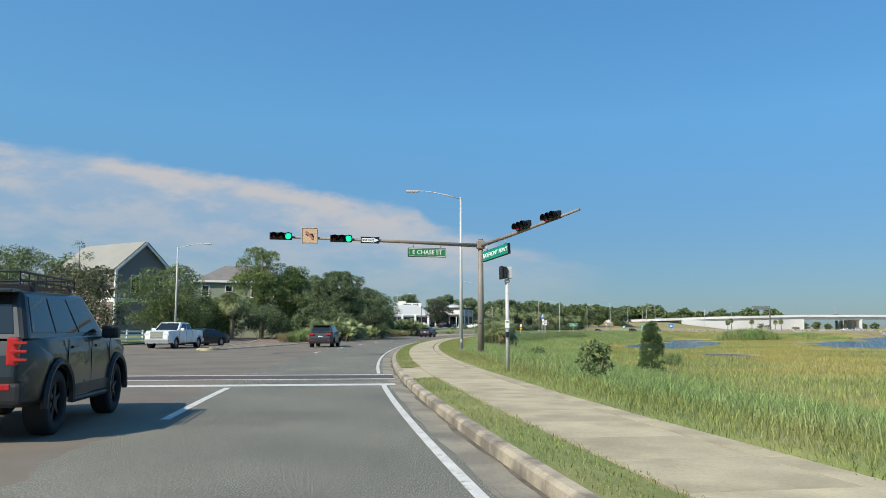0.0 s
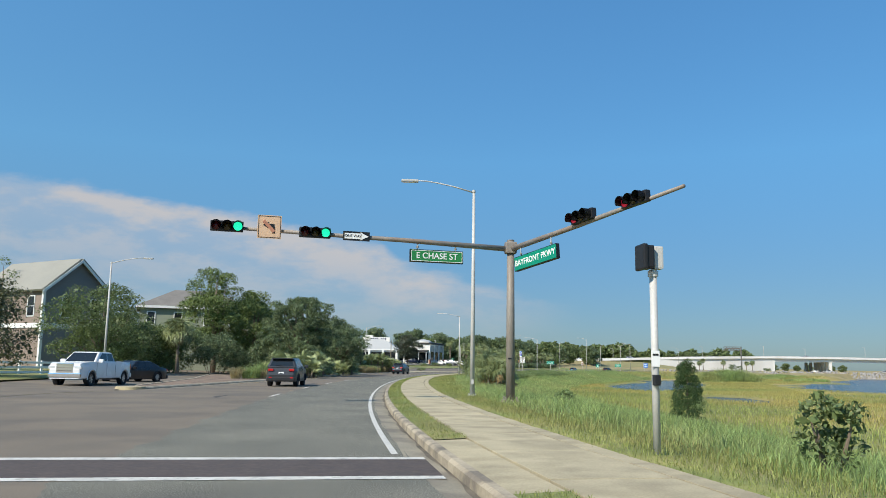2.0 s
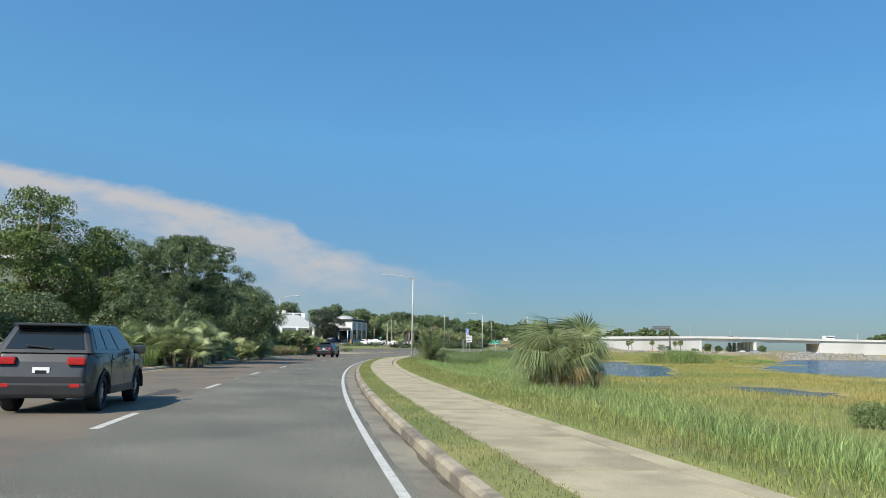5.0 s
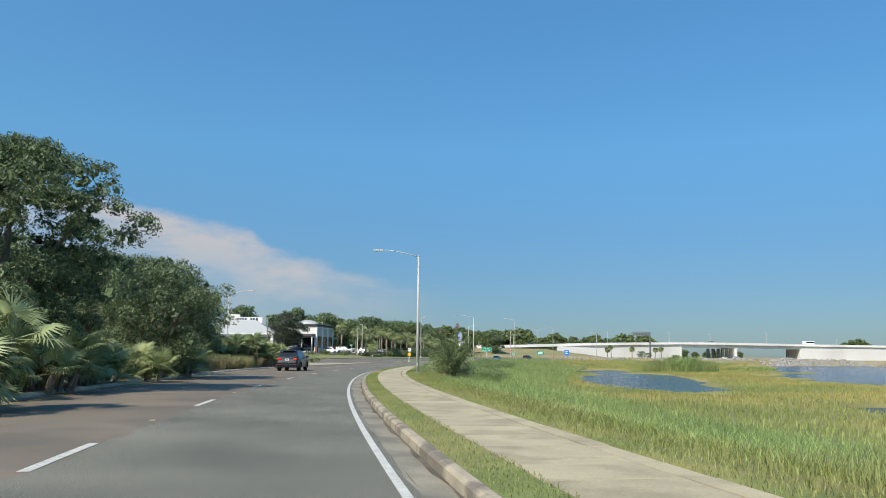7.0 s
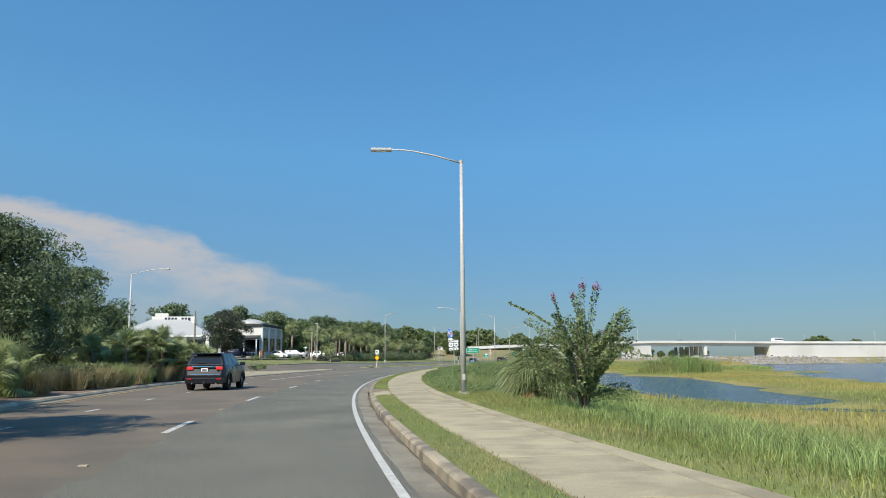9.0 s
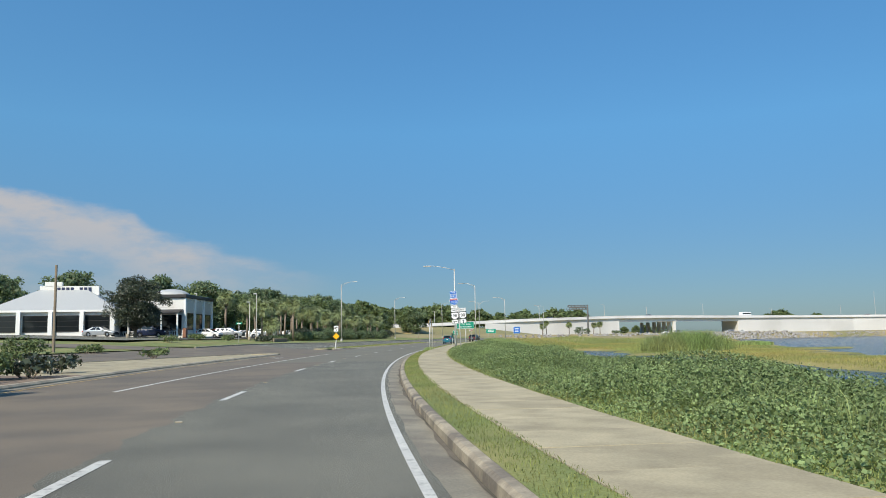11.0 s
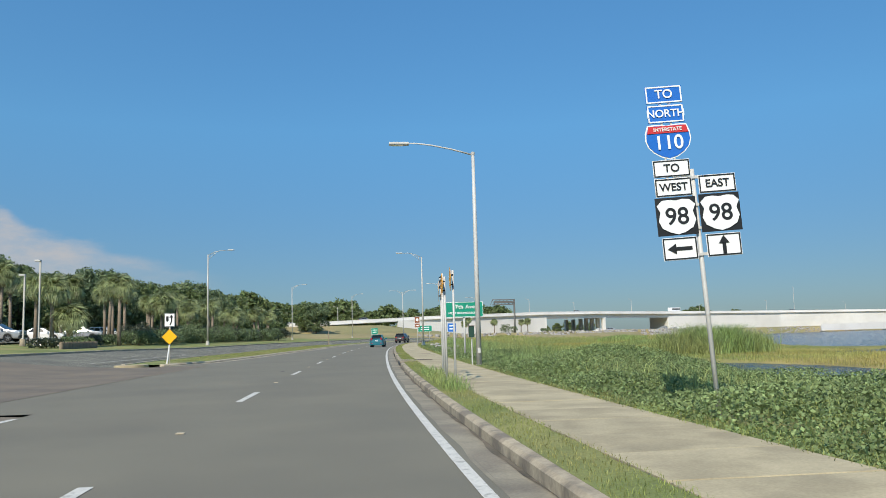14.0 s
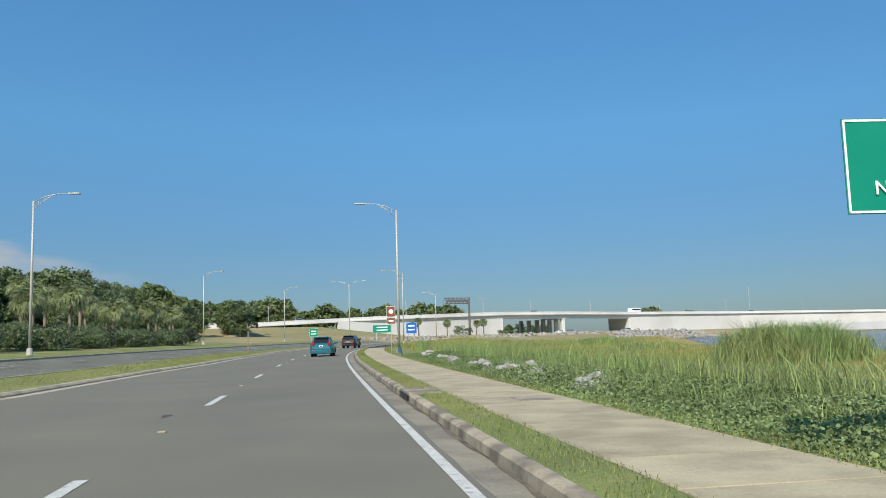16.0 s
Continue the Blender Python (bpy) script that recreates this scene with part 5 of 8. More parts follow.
part("roof", box((W_ - 0.6, D_ - 0.6, 0.16), (0, D_ / 2, H_ + 0.2), 0.02), M["roof_metal"], rest)
dome = bmesh.new()
bmesh.ops.create_uvsphere(dome, u_segments=28, v_segments=12, radius=1.0)
bmesh.ops.scale(dome, vec=(2.9, 2.9, 1.15), verts=dome.verts)
bmesh.ops.translate(dome, vec=(1.0, 5.0, H_ + 0.15), verts=dome.verts)
part("dome", dome, M["roof_metal"], rest, "shallow white dome", smooth=True)
for k in range(4):
    y_ = 0.3 + k * (D_ - 0.6) / 3
    part("pilaster", box((0.24, 0.7, H_ - 0.4), (W_ / 2 + 0.1, y_, (H_ - 0.4) / 2), 0.03), M["trim"], rest)
    if k < 3:
        yc = y_ + (D_ - 0.6) / 6
        part("shutter_panel", box((0.1, 3.4, 1.9), (W_ / 2 + 0.04, yc, 5.0), 0.02), M["roof_metal"], rest)
        window(rest, W_ / 2 + 0.02, yc, 2.6, 3.3, 2.6, "+x", 3, M["dark_trim"])
        part("wall_lamp", box((0.3, 0.18, 0.25), (W_ / 2 + 0.3, yc, 6.0), 0.03), M["white"], rest)
part("brick_foot", box((0.5, 0.9, 1.5), (W_ / 2 + 0.1, 0.2, 0.75), 0.03), M["brick"], rest)
for x_ in (-2.6, 1.6):
    part("recess_panel", box((3.0, 0.06, 1.1), (x_, -0.03, 5.4), 0.02), M["wall_white"], rest)
part("porch_roof", slab_of([(-W_ / 2 - 5, -2.6, 3.9), (W_ / 2 - 0.2, -2.6, 3.9), (W_ / 2 - 0.2, -0.02, 4.5), (-W_ / 2 - 5, -0.02, 4.5)], 0.16), M["dark_trim"], rest)
part("porch_back", box((W_ + 3.6, 0.08, 3.2), (-2.2, -0.07, 2.0), 0.01), M["glass"], rest, "dark porch glazing")
for k in range(6):
    part("porch_post", box((0.22, 0.22, 3.9), (W_ / 2 - 0.3 - k * 2.5, -2.4, 1.95), 0.02), M["trim"], rest)
for z_ in (0.3, 1.05):
    part("rail", box((W_ + 4.4, 0.08, 0.08), (-2.6, -2.4, z_), 0.01), M["trim"], rest)
for k in range(48):
    part("baluster", box((0.06, 0.04, 0.75), (W_ / 2 - 0.4 - k * 0.28, -2.4, 0.67)), M["trim"], rest)
wing = house(facing(-13.5, 268.5, 1.9, 8), 18.0, 14.0, 4.4, 8.2, M["wall_white"], M["wall_white"], M["roof_metal"], "low white restaurant wing with a pale hipped metal roof", hip=6.0)
for x_ in (-6.5, -2.2, 2.2, 6.5):
    window(wing, x_, 0, 2.4, 3.4, 2.4, panes=3, frame_m=M["dark_trim"])
for x_ in (-8.8, -4.4, 0, 4.4, 8.8):
    part("column", box((0.6, 0.6, 4.2), (x_, -0.5, 2.1), 0.04), M["trim"], wing)
par = thing("roof_parapet", "white roof parapet with a row of dark sign letters", "building", facing(-11.7, 275.0, 8.9, 8))
part("wall", box((8.8, 0.5, 1.5), (0, 0, 0.75), 0.03), M["wall_white"], par)
part("wall", box((2.6, 0.6, 0.7), (-2.4, 0, 1.8), 0.03), M["wall_white"], par)
for k in range(8):
    if k != 4:
        part("lettering_bar", box((0.46, 0.08, 0.85), (-1.6 + k * 0.66, -0.3, 0.85), 0.02), M["navy"], par)
bp = thing("utility_pole", "bare wooden utility pole by the white building", "pole", at(178.5, -26.0, 0.6))
part("pole", tube([(0, 0, -0.2), (0, 0, 6.6)], [0.12, 0.09], seg=8), M["wood"], bp)
# car park: surface, light poles and a low timber wall
ribbon("car_park", -62, -33.5, 206, 330, M["asphalt"], z0=2.72, z1=1.60, rows=4, label="asphalt car park behind the palms", category="car park", ds=4)
for s_, o_, h_ in ((244.5, -30.0, 7.4), (243.0, -30.6, 6.0), (262, -47, 8.0), (282, -48, 8.0), (230, -44, 7)):
    lp = thing("car_park_lamp", "slim pale car park lamp pole", "lamp post", at(s_, o_, float(lay(s_, o_))))
    part("base", disc(0.25, 0.6, (0, 0, 0.3), seg=12, bevel=0.02), M["kerb"], lp)
    part("pole", box((0.13, 0.13, h_), (0, 0, h_ / 2), 0.01), M["pole_white"], lp)
    part("lamp_head", box((0.5, 0.3, 0.14), (-0.2, 0, h_ + 0.02), 0.03), M["steel"], lp)
tw = thing("timber_wall", "low weathered timber retaining wall on the lawn", "retaining wall", at(240.5, -25.0, 0.75) @ pose(0, 0, 0, 0, 0, 90))
for k in range(26):
    part("timber", disc(0.14, 0.8 + 0.05 * math.sin(k * 2.1), (k * 0.29 - 3.6, 0, 0.38), seg=9), M["wood"], tw)
bb = thing("billboard", "low dark blue notice board at the car park corner", "sign", at(322, -27.5, 1.0, 10))
part("panel", box((2.6, 0.2, 1.3), (0, 0, 1.1), 0.03), M["navy"], bb)
for sx in (-1, 1):
    part("post", box((0.15, 0.2, 2.0), (sx * 1.25, 0.12, 0.9), 0.02), M["black"], bb)


# ---------------------------------------------------------------- overpass
def run_wall(name, pts, base, material, label, thick=0.6, cat="bridge"):
    """A wall along (x, y, top) points down to the base height."""
    P = [Vector((x, y, 0)) for x, y, _ in pts]
    v, f = [], []
    for i, (x, y, zt) in enumerate(pts):
        d = (P[min(i + 1, len(P) - 1)] - P[max(i - 1, 0)]).normalized()
        nx, ny = -d.y * thick / 2, d.x * thick / 2
        b = base[i] if isinstance(base, (list, tuple)) else base
        v += [(x - nx, y - ny, b), (x - nx, y - ny, zt), (x + nx, y + ny, zt), (x + nx, y + ny, b)]
    for i in range(len(pts) - 1):
        for k in range(4):
            a, b_ = 4 * i + k, 4 * i + (k + 1) % 4
            f.append((a, b_, b_ + 4, a + 4))
    f += [(0, 3, 2, 1), tuple(4 * (len(pts) - 1) + k for k in range(4))]
    return mesh_of(name, np.array(v), f, material)


over = thing("overpass", "long white concrete overpass on abutment walls and a pier", "bridge", pose(0, 0, 0))
LEFT = [(20, 478, 4.6), (60, 468, 5.6), (100, 466, 6.7), (160, 473, 8.8), (217, 484, 10.1)]
SPAN = [(217, 484, 10.1), (257, 492.5, 10.25), (308, 504, 10.1)]
RIGHT = [(308, 504, 10.1), (400, 513, 10.0), (520, 502, 9.6), (640, 470, 9.0), (800, 405, 8.0), (1000, 300, 7.0)]
off = lambda pts, dz, dy=0.0: [(x, y + dy, z + dz) for x, y, z in pts]
for nm, pts in (("parapet", LEFT), ("parapet", SPAN), ("parapet", RIGHT)):
    hang(nm, run_wall(nm, pts, [p[2] - 1.05 for p in pts], M["bridge"], ""), over)
    hang("deck", run_wall("deck", off(pts, -1.0, 7.0), [p[2] - 1.5 for p in pts], M["bridge"], "", 14.0), over)
    hang("ledge", run_wall("ledge", off(pts, -1.02, -0.5), [p[2] - 1.35 for p in pts], M["bridge"], "", 0.7), over)
hang("girder", run_wall("girder", off(SPAN, -1.4, 0.6), [p[2] - 3.2 for p in SPAN], M["bridge"], "", 0.5), over)
hang("abutment_wall", run_wall("abutment_wall", off([(140, 469.7, 8.1), (160, 473, 8.8), (217, 484, 10.1)], -1.35, 0.4), 0.0, M["bridge"], "", 0.8), over)
hang("abutment_wall", run_wall("abutment_wall", off(RIGHT, -1.35, 0.4), -3.6, M["bridge"], "", 0.8), over)
for x_, y_ in ((217.5, 491), (307.5, 511)):
    part("abutment", box((1.2, 14, 8.4), (x_, y_, 4.2), 0.1), M["bridge"], over)
# assumed far deck and rear columns, added to shade the gap under the span
hang("deck", run_wall("deck", off(SPAN, -1.0, 24.0), [p[2] - 1.9 for p in SPAN], M["bridge"], "", 18.0), over)
for q in (0, 4.5, 9.0, 13.5, 18.0, 24.0, 30.0):
    part("pier_column", box((1.6, 1.4, 7.0), (257, 493.5 + q, 3.5), 0.2), M["bridge"], over)
part("pier_cap", box((2.2, 14.6, 1.5), (257, 500, 7.6), 0.2), M["bridge"], over)
hang("ramp_wall", run_wall("ramp_wall", [(390, 478, 1.2), (480, 470, 2.4), (600, 440, 4.2), (760, 370, 5.0)], -2.0, M["bridge"], ""), over)
berm = thing("berm", "dry grass embankment below the overpass ramp", "embankment", pose(0, 0, 0), kind="structure")
bv = []
for x, y, z in LEFT[:3] + [(132, 468.6, 7.9), (165, 474, 8.9)]:
    hgt = (z - 1.2) * (1.0 if x < 120 else 0.8 if x < 140 else 0.2)
    bv += [(x, y - 0.6, hgt), (x + 3, y - 14, hgt * 0.5), (x + 8, y - 34, 0.2)]
hang("slope", mesh_of("slope", np.array(bv), [(3 * i + k, 3 * i + k + 1, 3 * i + k + 4, 3 * i + k + 3) for i in range(4) for k in range(2)], M["dry"], True), berm)
for x, y, z, h in ((60, 480, 5, 11), (120, 482, 7, 11), (175, 486, 8.5, 12), (217, 496, 9, 13), (245, 500, 9, 11), (290, 512, 9, 14), (345, 520, 9, 10), (400, 522, 9, 13), (470, 522, 9, 11), (550, 505, 8.6, 11), (640, 480, 8, 11)):
    pl = thing("bridge_lamp", "thin pale lamp pole on the overpass", "lamp post", pose(x, y, z - 1.0), "overpass lamps")
    part("pole", tube([(0, 0, 0), (0, 0, h * 0.62)], [0.16, 0.09], seg=6), M["pole_white"], pl)
    part("arm", tube([(0, 0, h * 0.62), (-1.8, 0, h * 0.65)], 0.06, seg=6), M["pole_white"], pl)
fm_ = thing("radio_mast", "thin dark mast behind the overpass", "mast", pose(470, 560, 0))
part("mast", tube([(0, 0, 0), (0, 0, 27)], [0.2, 0.1], seg=6), M["steel"], fm_)
# gantry seen against the light: its shade is in the steel colour
gan = thing("sign_gantry", "grey cantilever sign gantry seen from behind", "gantry", pose(190.2, 466, -0.5, 0, 0, -8))
part("post", tube([(0, 0, 0), (0, 0, 15.4)], [0.45, 0.35], seg=10), M["gantry"], gan)
for z_ in (13.2, 15.2):
    part("chord", tube([(0, 0, z_), (-9.6, 0, z_)], 0.16, seg=6), M["gantry"], gan)
for k in range(13):
    part("brace", tube([(-k * 0.8, 0, 13.2 if k % 2 else 15.2), (-(k + 1) * 0.8, 0, 15.2 if k % 2 else 13.2)], 0.1, seg=5), M["gantry"], gan)
part("sign_back", box((8.4, 0.2, 0.9), (-4.9, -0.35, 14.2), 0.05), M["gantry"], gan)


# ---------------------------------------------------------------- rocks
def rock_mesh(seed, size=1.0):
    rng = random.Random(seed)
    bm = bmesh.new()
    bmesh.ops.create_icosphere(bm, subdivisions=2, radius=0.5 * size)
    for v in bm.verts:
        n = v.co.normalized()
        v.co *= 0.8 + 0.45 * noise.noise(n * 1.6 + Vector((seed, 0, 0)))
        v.co.x = max(-0.42 * size, min(0.40 * size, v.co.x))
        v.co.z = max(-0.30 * size, min(0.30 * size, v.co.z))
    me = bpy.data.meshes.new("rock")
    bm.to_mesh(me)
    bm.free()
    me.materials.append(M["rock"])
    return me


ROCKS = [rock_mesh(k * 3.7 + 1) for k in range(6)]
rk = random.Random(31)
for k in range(34):
    s_ = rk.uniform(227, 243) if k < 24 else rk.uniform(243, 262)
    o = new("rock", ROCKS[k % 6])
    o.matrix_basis = at(s_, rk.uniform(4.4, 5.5), rk.uniform(0.02, 0.25)) @ pose(0, 0, 0, rk.uniform(-25, 25), rk.uniform(-25, 25), rk.uniform(0, 360)) @ Matrix.Diagonal((rk.uniform(0.45, 0.85), rk.uniform(0.4, 0.7), rk.uniform(0.5, 0.85), 1))
    tagged(o, "angular grey riprap rock beside the reeds", "rock", "riprap rocks")
# far riprap shore: joined
co = []
for me in ROCKS[:3]:
    c = np.empty(len(me.vertices) * 3, np.float32)
    me.vertices.foreach_get("co", c)
    co.append(c.reshape(-1, 3))
tri = np.array([p.vertices[:] for p in ROCKS[0].polygons])
rn = np.random.default_rng(8)
# raised shore in front of the overpass walls: level top, slope of broken rock down to the water
SHX = [128, 160, 217, 262, 308, 400, 520, 640, 800, 1000]
SHY = [428, 441, 457, 466, 479, 487, 477, 446, 382, 278]
sv, sf = [], []
for k in range(73):
    x = 128 + k * 872 / 72
    y = float(np.interp(x, SHX, SHY))
    top = float(np.interp(x, [300, 345], [1.0, 0.1]))
    sv += [(x + 4, y - 7, -3.4), (x, y, top), (x - 2, y + 12, top + 0.25), (x - 12, y + 70, 1.3)]
for k in range(72):
    sf += [(4 * k + q, 4 * k + q + 4, 4 * k + q + 5, 4 * k + q + 1) for q in range(3)]
tagged(new("shore", mesh_of("shore", np.array(sv), sf, M["dry"])), "dry grassy shore in front of the overpass walls", "ground", kind="structure")
V, F = [], []
for k in range(2400):
    px_ = rn.uniform(128, 330) if k < 1500 else rn.uniform(330, 900)
    py_ = np.interp(px_, SHX, SHY)
    u = rn.uniform(0, 1)
    V.append(co[k % 3] * rn.uniform(0.7, 1.7) @ np.linalg.qr(rn.normal(0, 1, (3, 3)))[0] + np.array((px_ + 4 * (1 - u), py_ - 7 * (1 - u) - 0.3, -3.3 + (4.5 if px_ < 320 else 3.5) * u)))
    F.append(tri + k * len(co[0]))
tagged(new("riprap", mesh_of("riprap", np.concatenate(V), np.concatenate(F), M["rock"])), "pale riprap shore below the overpass", "rocks", kind="stuff")


# ---------------------------------------------------------------- plants
def leaf_quads(rng, pts, nrm, size, aspect=2.0, jitter=0.9):
    """Diamond leaves of about the size at the points, facing roughly along nrm."""
    n = len(pts)
    d = nrm + rng.normal(0, jitter, (n, 3))
    d /= np.linalg.norm(d, axis=1)[:, None] + 1e-9
    t = np.cross(d, rng.normal(0, 1, (n, 3)))
    t /= np.linalg.norm(t, axis=1)[:, None] + 1e-9
    b = np.cross(d, t)
    sz = size * rng.uniform(0.6, 1.35, (n, 1))
    t, b = t * sz * 0.5, b * sz * 0.5 / aspect
    v = np.stack([pts - t, pts + b, pts + t, pts - b], 1).reshape(-1, 3)
    return v, np.arange(4 * n).reshape(n, 4)


def clump_cloud(rng, clumps, per, size, aspect=2.0):
    P, N = [], []
    for x, y, z, r in clumps:
        n = max(6, int(per * r * r))
        d = rng.normal(0, 1, (n, 3))
        d /= np.linalg.norm(d, axis=1)[:, None]
        d[:, 2] = np.where(d[:, 2] < -0.55, -d[:, 2], d[:, 2])
        q = r * rng.uniform(0.45, 1.06, (n, 1)) ** 0.6
        P.append(np.array((x, y, z)) + d * q * np.array((1, 1, 0.82)))
        N.append(d)
    return leaf_quads(rng, np.concatenate(P), np.concatenate(N), size, aspect)


def crown_clumps(rng, h, r, base, n, cr, flat=1.0):
    """Clump places filling an uneven egg of radius r between base and h."""
    out = []
    mid, half = (h + base) / 2, (h - base) / 2
    for k in range(n):
        a, u = rng.uniform(0, 2 * np.pi), rng.uniform(-1, 1)
        e = rng.uniform(0.15, 1.0) ** 0.5
        w = np.sqrt(max(0.0, 1 - abs(u) ** 2.6))
        lump = 1 + 0.22 * np.sin(3 * a + k) + rng.uniform(-0.12, 0.12)
        c = cr * rng.uniform(0.65, 1.25)
        out.append((np.cos(a) * w * (r - c * 0.6) * e * lump, np.sin(a) * w * (r - c * 0.6) * e * lump, mid + u * (half - c * 0.5) * (0.75 + 0.25 * e), c))
    return out


def tree(m, h, r, seed, leaf="oak", base=1.6, clumps=42, per=150, size=0.22, cr=1.25, trunk=0.22, name="tree", label="broad dark green oak tree beside the road", category="tree", spikes=0, group=""):
    rng = np.random.default_rng(seed)
    t = thing(name, label, category, m, group)
    cl = crown_clumps(rng, h, r, base, clumps, cr)
    bm = tube([(0, 0, -0.3), (0.1, 0, base * 0.7), (-0.1, 0.1, base + (h - base) * 0.45), (0, 0, h * 0.86)], [trunk * 1.3, trunk, trunk * 0.7, 0.04], seg=8)
    for x, y, z, c in cl[: min(12, len(cl))]:
        z0 = base * 0.8 + (z - base) * 0.35
        tube([(0, 0, max(0.5, z0)), (x * 0.5, y * 0.5, (z0 + z) / 2 + 0.2), (x, y, z)], [trunk * 0.5, trunk * 0.3, 0.02], bm, 6)
    part("trunk", bm, M["bark"], t, smooth=True)
    for k in range(spikes):
        a = rng.uniform(0, 2 * np.pi)
        e = rng.uniform(0.2, 0.95)
        for j in range(3):
            cl.append((np.cos(a) * r * e * 0.8, np.sin(a) * r * e * 0.8, base + (h - base) * (0.80 + 0.09 * j) * (1.05 - 0.3 * e), cr * (0.5 - 0.12 * j)))
    v, f = clump_cloud(rng, cl, per, size)
    v2, f2 = clump_cloud(rng, [(x, y, z, c * 0.72) for x, y, z, c in cl], max(14, 0.9 / (cr * cr) * 26), max(0.34, size * 1.5), 1.5)
    v, f = np.concatenate([v, v2]), np.concatenate([f, f2 + len(v)])
    tagged(hang("crown", mesh_of("crown", v, f, M[leaf]), t), kind="stuff")
    return t


def bush(m, h, r, seed, leaf="oak", per=230, size=0.14, name="shrub", label="rounded green shrub", n=16, group=""):
    rng = np.random.default_rng(seed)
    t = thing(name, label, "shrub", m, group)
    cl = []
    for k in range(n):
        a, e = rng.uniform(0, 6.3), rng.uniform(0, 1) ** 0.5
        c = min(r * rng.uniform(0.28, 0.42), h * 0.5)
        cl.append((np.cos(a) * (r - c) * e, np.sin(a) * (r - c) * e, rng.uniform(c * 0.5, max(c, h - c)), c))
    bm = None
    for x, y, z, c in cl[:5]:
        bm = tube([(x * 0.2, y * 0.2, -0.1), (x * 0.6, y * 0.6, z * 0.5), (x, y, z)], [0.04, 0.03, 0.012], bm, 6)
    part("stems", bm, M["bark"], t)
    v, f = clump_cloud(rng, cl, per, size)
    v2, f2 = clump_cloud(rng, [(x, y, z, c * 0.75) for x, y, z, c in cl], 40, min(0.3, size * 2.0), 1.5)
    v, f = np.concatenate([v, v2]), np.concatenate([f, f2 + len(v)])
    tagged(hang("foliage", mesh_of("foliage", v, f, M[leaf]), t), kind="stuff")
    return t


def frond_mesh(seed, stalk, blade, n=18, spread=115, droop=0.35, width=0.05, leaf="palmetto"):
    """A fan frond growing along local +x, its face up: stalk and pleated leaflets."""
    rng = np.random.default_rng(seed)
    w = 0.018
    hub = np.array((stalk, 0, 0.04))
    v = [(0, -w, 0), (0, w, 0), tuple(hub + (0, -w * 0.7, 0)), tuple(hub + (0, w * 0.7, 0)), (0, 0, w * 1.6), tuple(hub + (0, 0, w))]
    f = [(0, 2, 3, 1), (0, 4, 5, 2), (1, 3, 5, 4)]
    up = np.array((0, 0, 1.0))
    for k in range(n):
        a = math.radians(-spread + 2 * spread * k / (n - 1) + rng.uniform(-3, 3))
        L = blade * (0.72 + 0.28 * math.cos(a * 0.6)) * rng.uniform(0.88, 1.08)
        d = np.array((math.cos(a), math.sin(a), 0))
        s_ = np.array((-math.sin(a), math.cos(a), 0)) * width
        p1 = hub + d * L * 0.5 + up * (0.10 - droop * 0.12) * L
        p2 = hub + d * L * (1 - 0.25 * droop) + up * (-droop * rng.uniform(0.5, 1.3)) * L
        fold = up * width * 0.5
        i = len(v)
        v.extend((tuple(p1 - s_ - fold), tuple(p1 + s_ + fold), tuple(p2 - s_ * 0.12), tuple(p2 + s_ * 0.12)))
        f += [(2, i, i + 1, 3), (i, i + 2, i + 3, i + 1)]
    return mesh_of("frond", np.array(v), np.array(f), M[leaf])


def aim(az, el, roll=0.0):
    return Matrix.Rotation(az, 4, "Z") @ Matrix.Rotation(-el, 4, "Y") @ Matrix.Rotation(roll, 4, "X")


FROND = {k: [frond_mesh(s_ + 31 * i, *a) for s_ in (1, 2, 3)] for i, (k, a) in enumerate({
    "low": (0.55, 0.60, 24, 122, 0.18, 0.019, "palmetto"),
    "big": (0.75, 0.85, 40, 130, 0.95, 0.013, "palm"),
    "dead": (0.6, 0.7, 12, 60, 1.0, 0.04, "palm_dry"),
    "sabal": (0.85, 0.95, 20, 125, 0.7, 0.042, "palm")}.items())}


def palmetto(m, seed, n=60, spread=1.5, scale=1.0, kind="low", label="clump of silvery saw palmetto fronds", group="palmettos"):
    rng = random.Random(seed)
    t = thing("palmetto", label, "palm", m, group)
    heads = []
    tall = max(0.0, scale - 1.3)
    for k in range(max(3, n // (12 if tall == 0 else 7))):
        a, e = rng.uniform(0, 6.3), spread * math.sqrt(rng.random()) * 0.75
        heads.append((math.cos(a) * e, math.sin(a) * e, rng.uniform(0.1, 0.75) * min(scale, 1.3) + rng.uniform(0, 1.4) * tall))
        part("stem", tube([(heads[-1][0] * 0.8, heads[-1][1] * 0.8, -0.1), heads[-1]], [0.09, 0.07], None, 7), M["palm_bark"], t)
    for k in range(int(n * (1.15 + 0.7 * tall))):
        x, y, z = heads[k % len(heads)]
        el = math.radians(rng.choice((-12, 4, 20, 35, 50, 65, 80) if kind == "low" else (12, 32, 50, 62, 75, 85)) + rng.uniform(-10, 10))
        s_ = min(scale, 1.12) * rng.uniform(0.75, 1.15)
        hang("frond", FROND[kind][k % 3], t, Matrix.Translation((x, y, z)) @ aim(rng.uniform(0, 6.3), el, rng.uniform(-0.5, 0.5)) @ Matrix.Scale(s_, 4))
    if kind == "big":
        for k in range(10):
            x, y, z = heads[k % len(heads)]
            hang("dead_frond", FROND["dead"][k % 3], t, Matrix.Translation((x, y, z)) @ aim(rng.uniform(0, 6.3), math.radians(rng.uniform(-40, -10))), "dry brown frond")
    return t


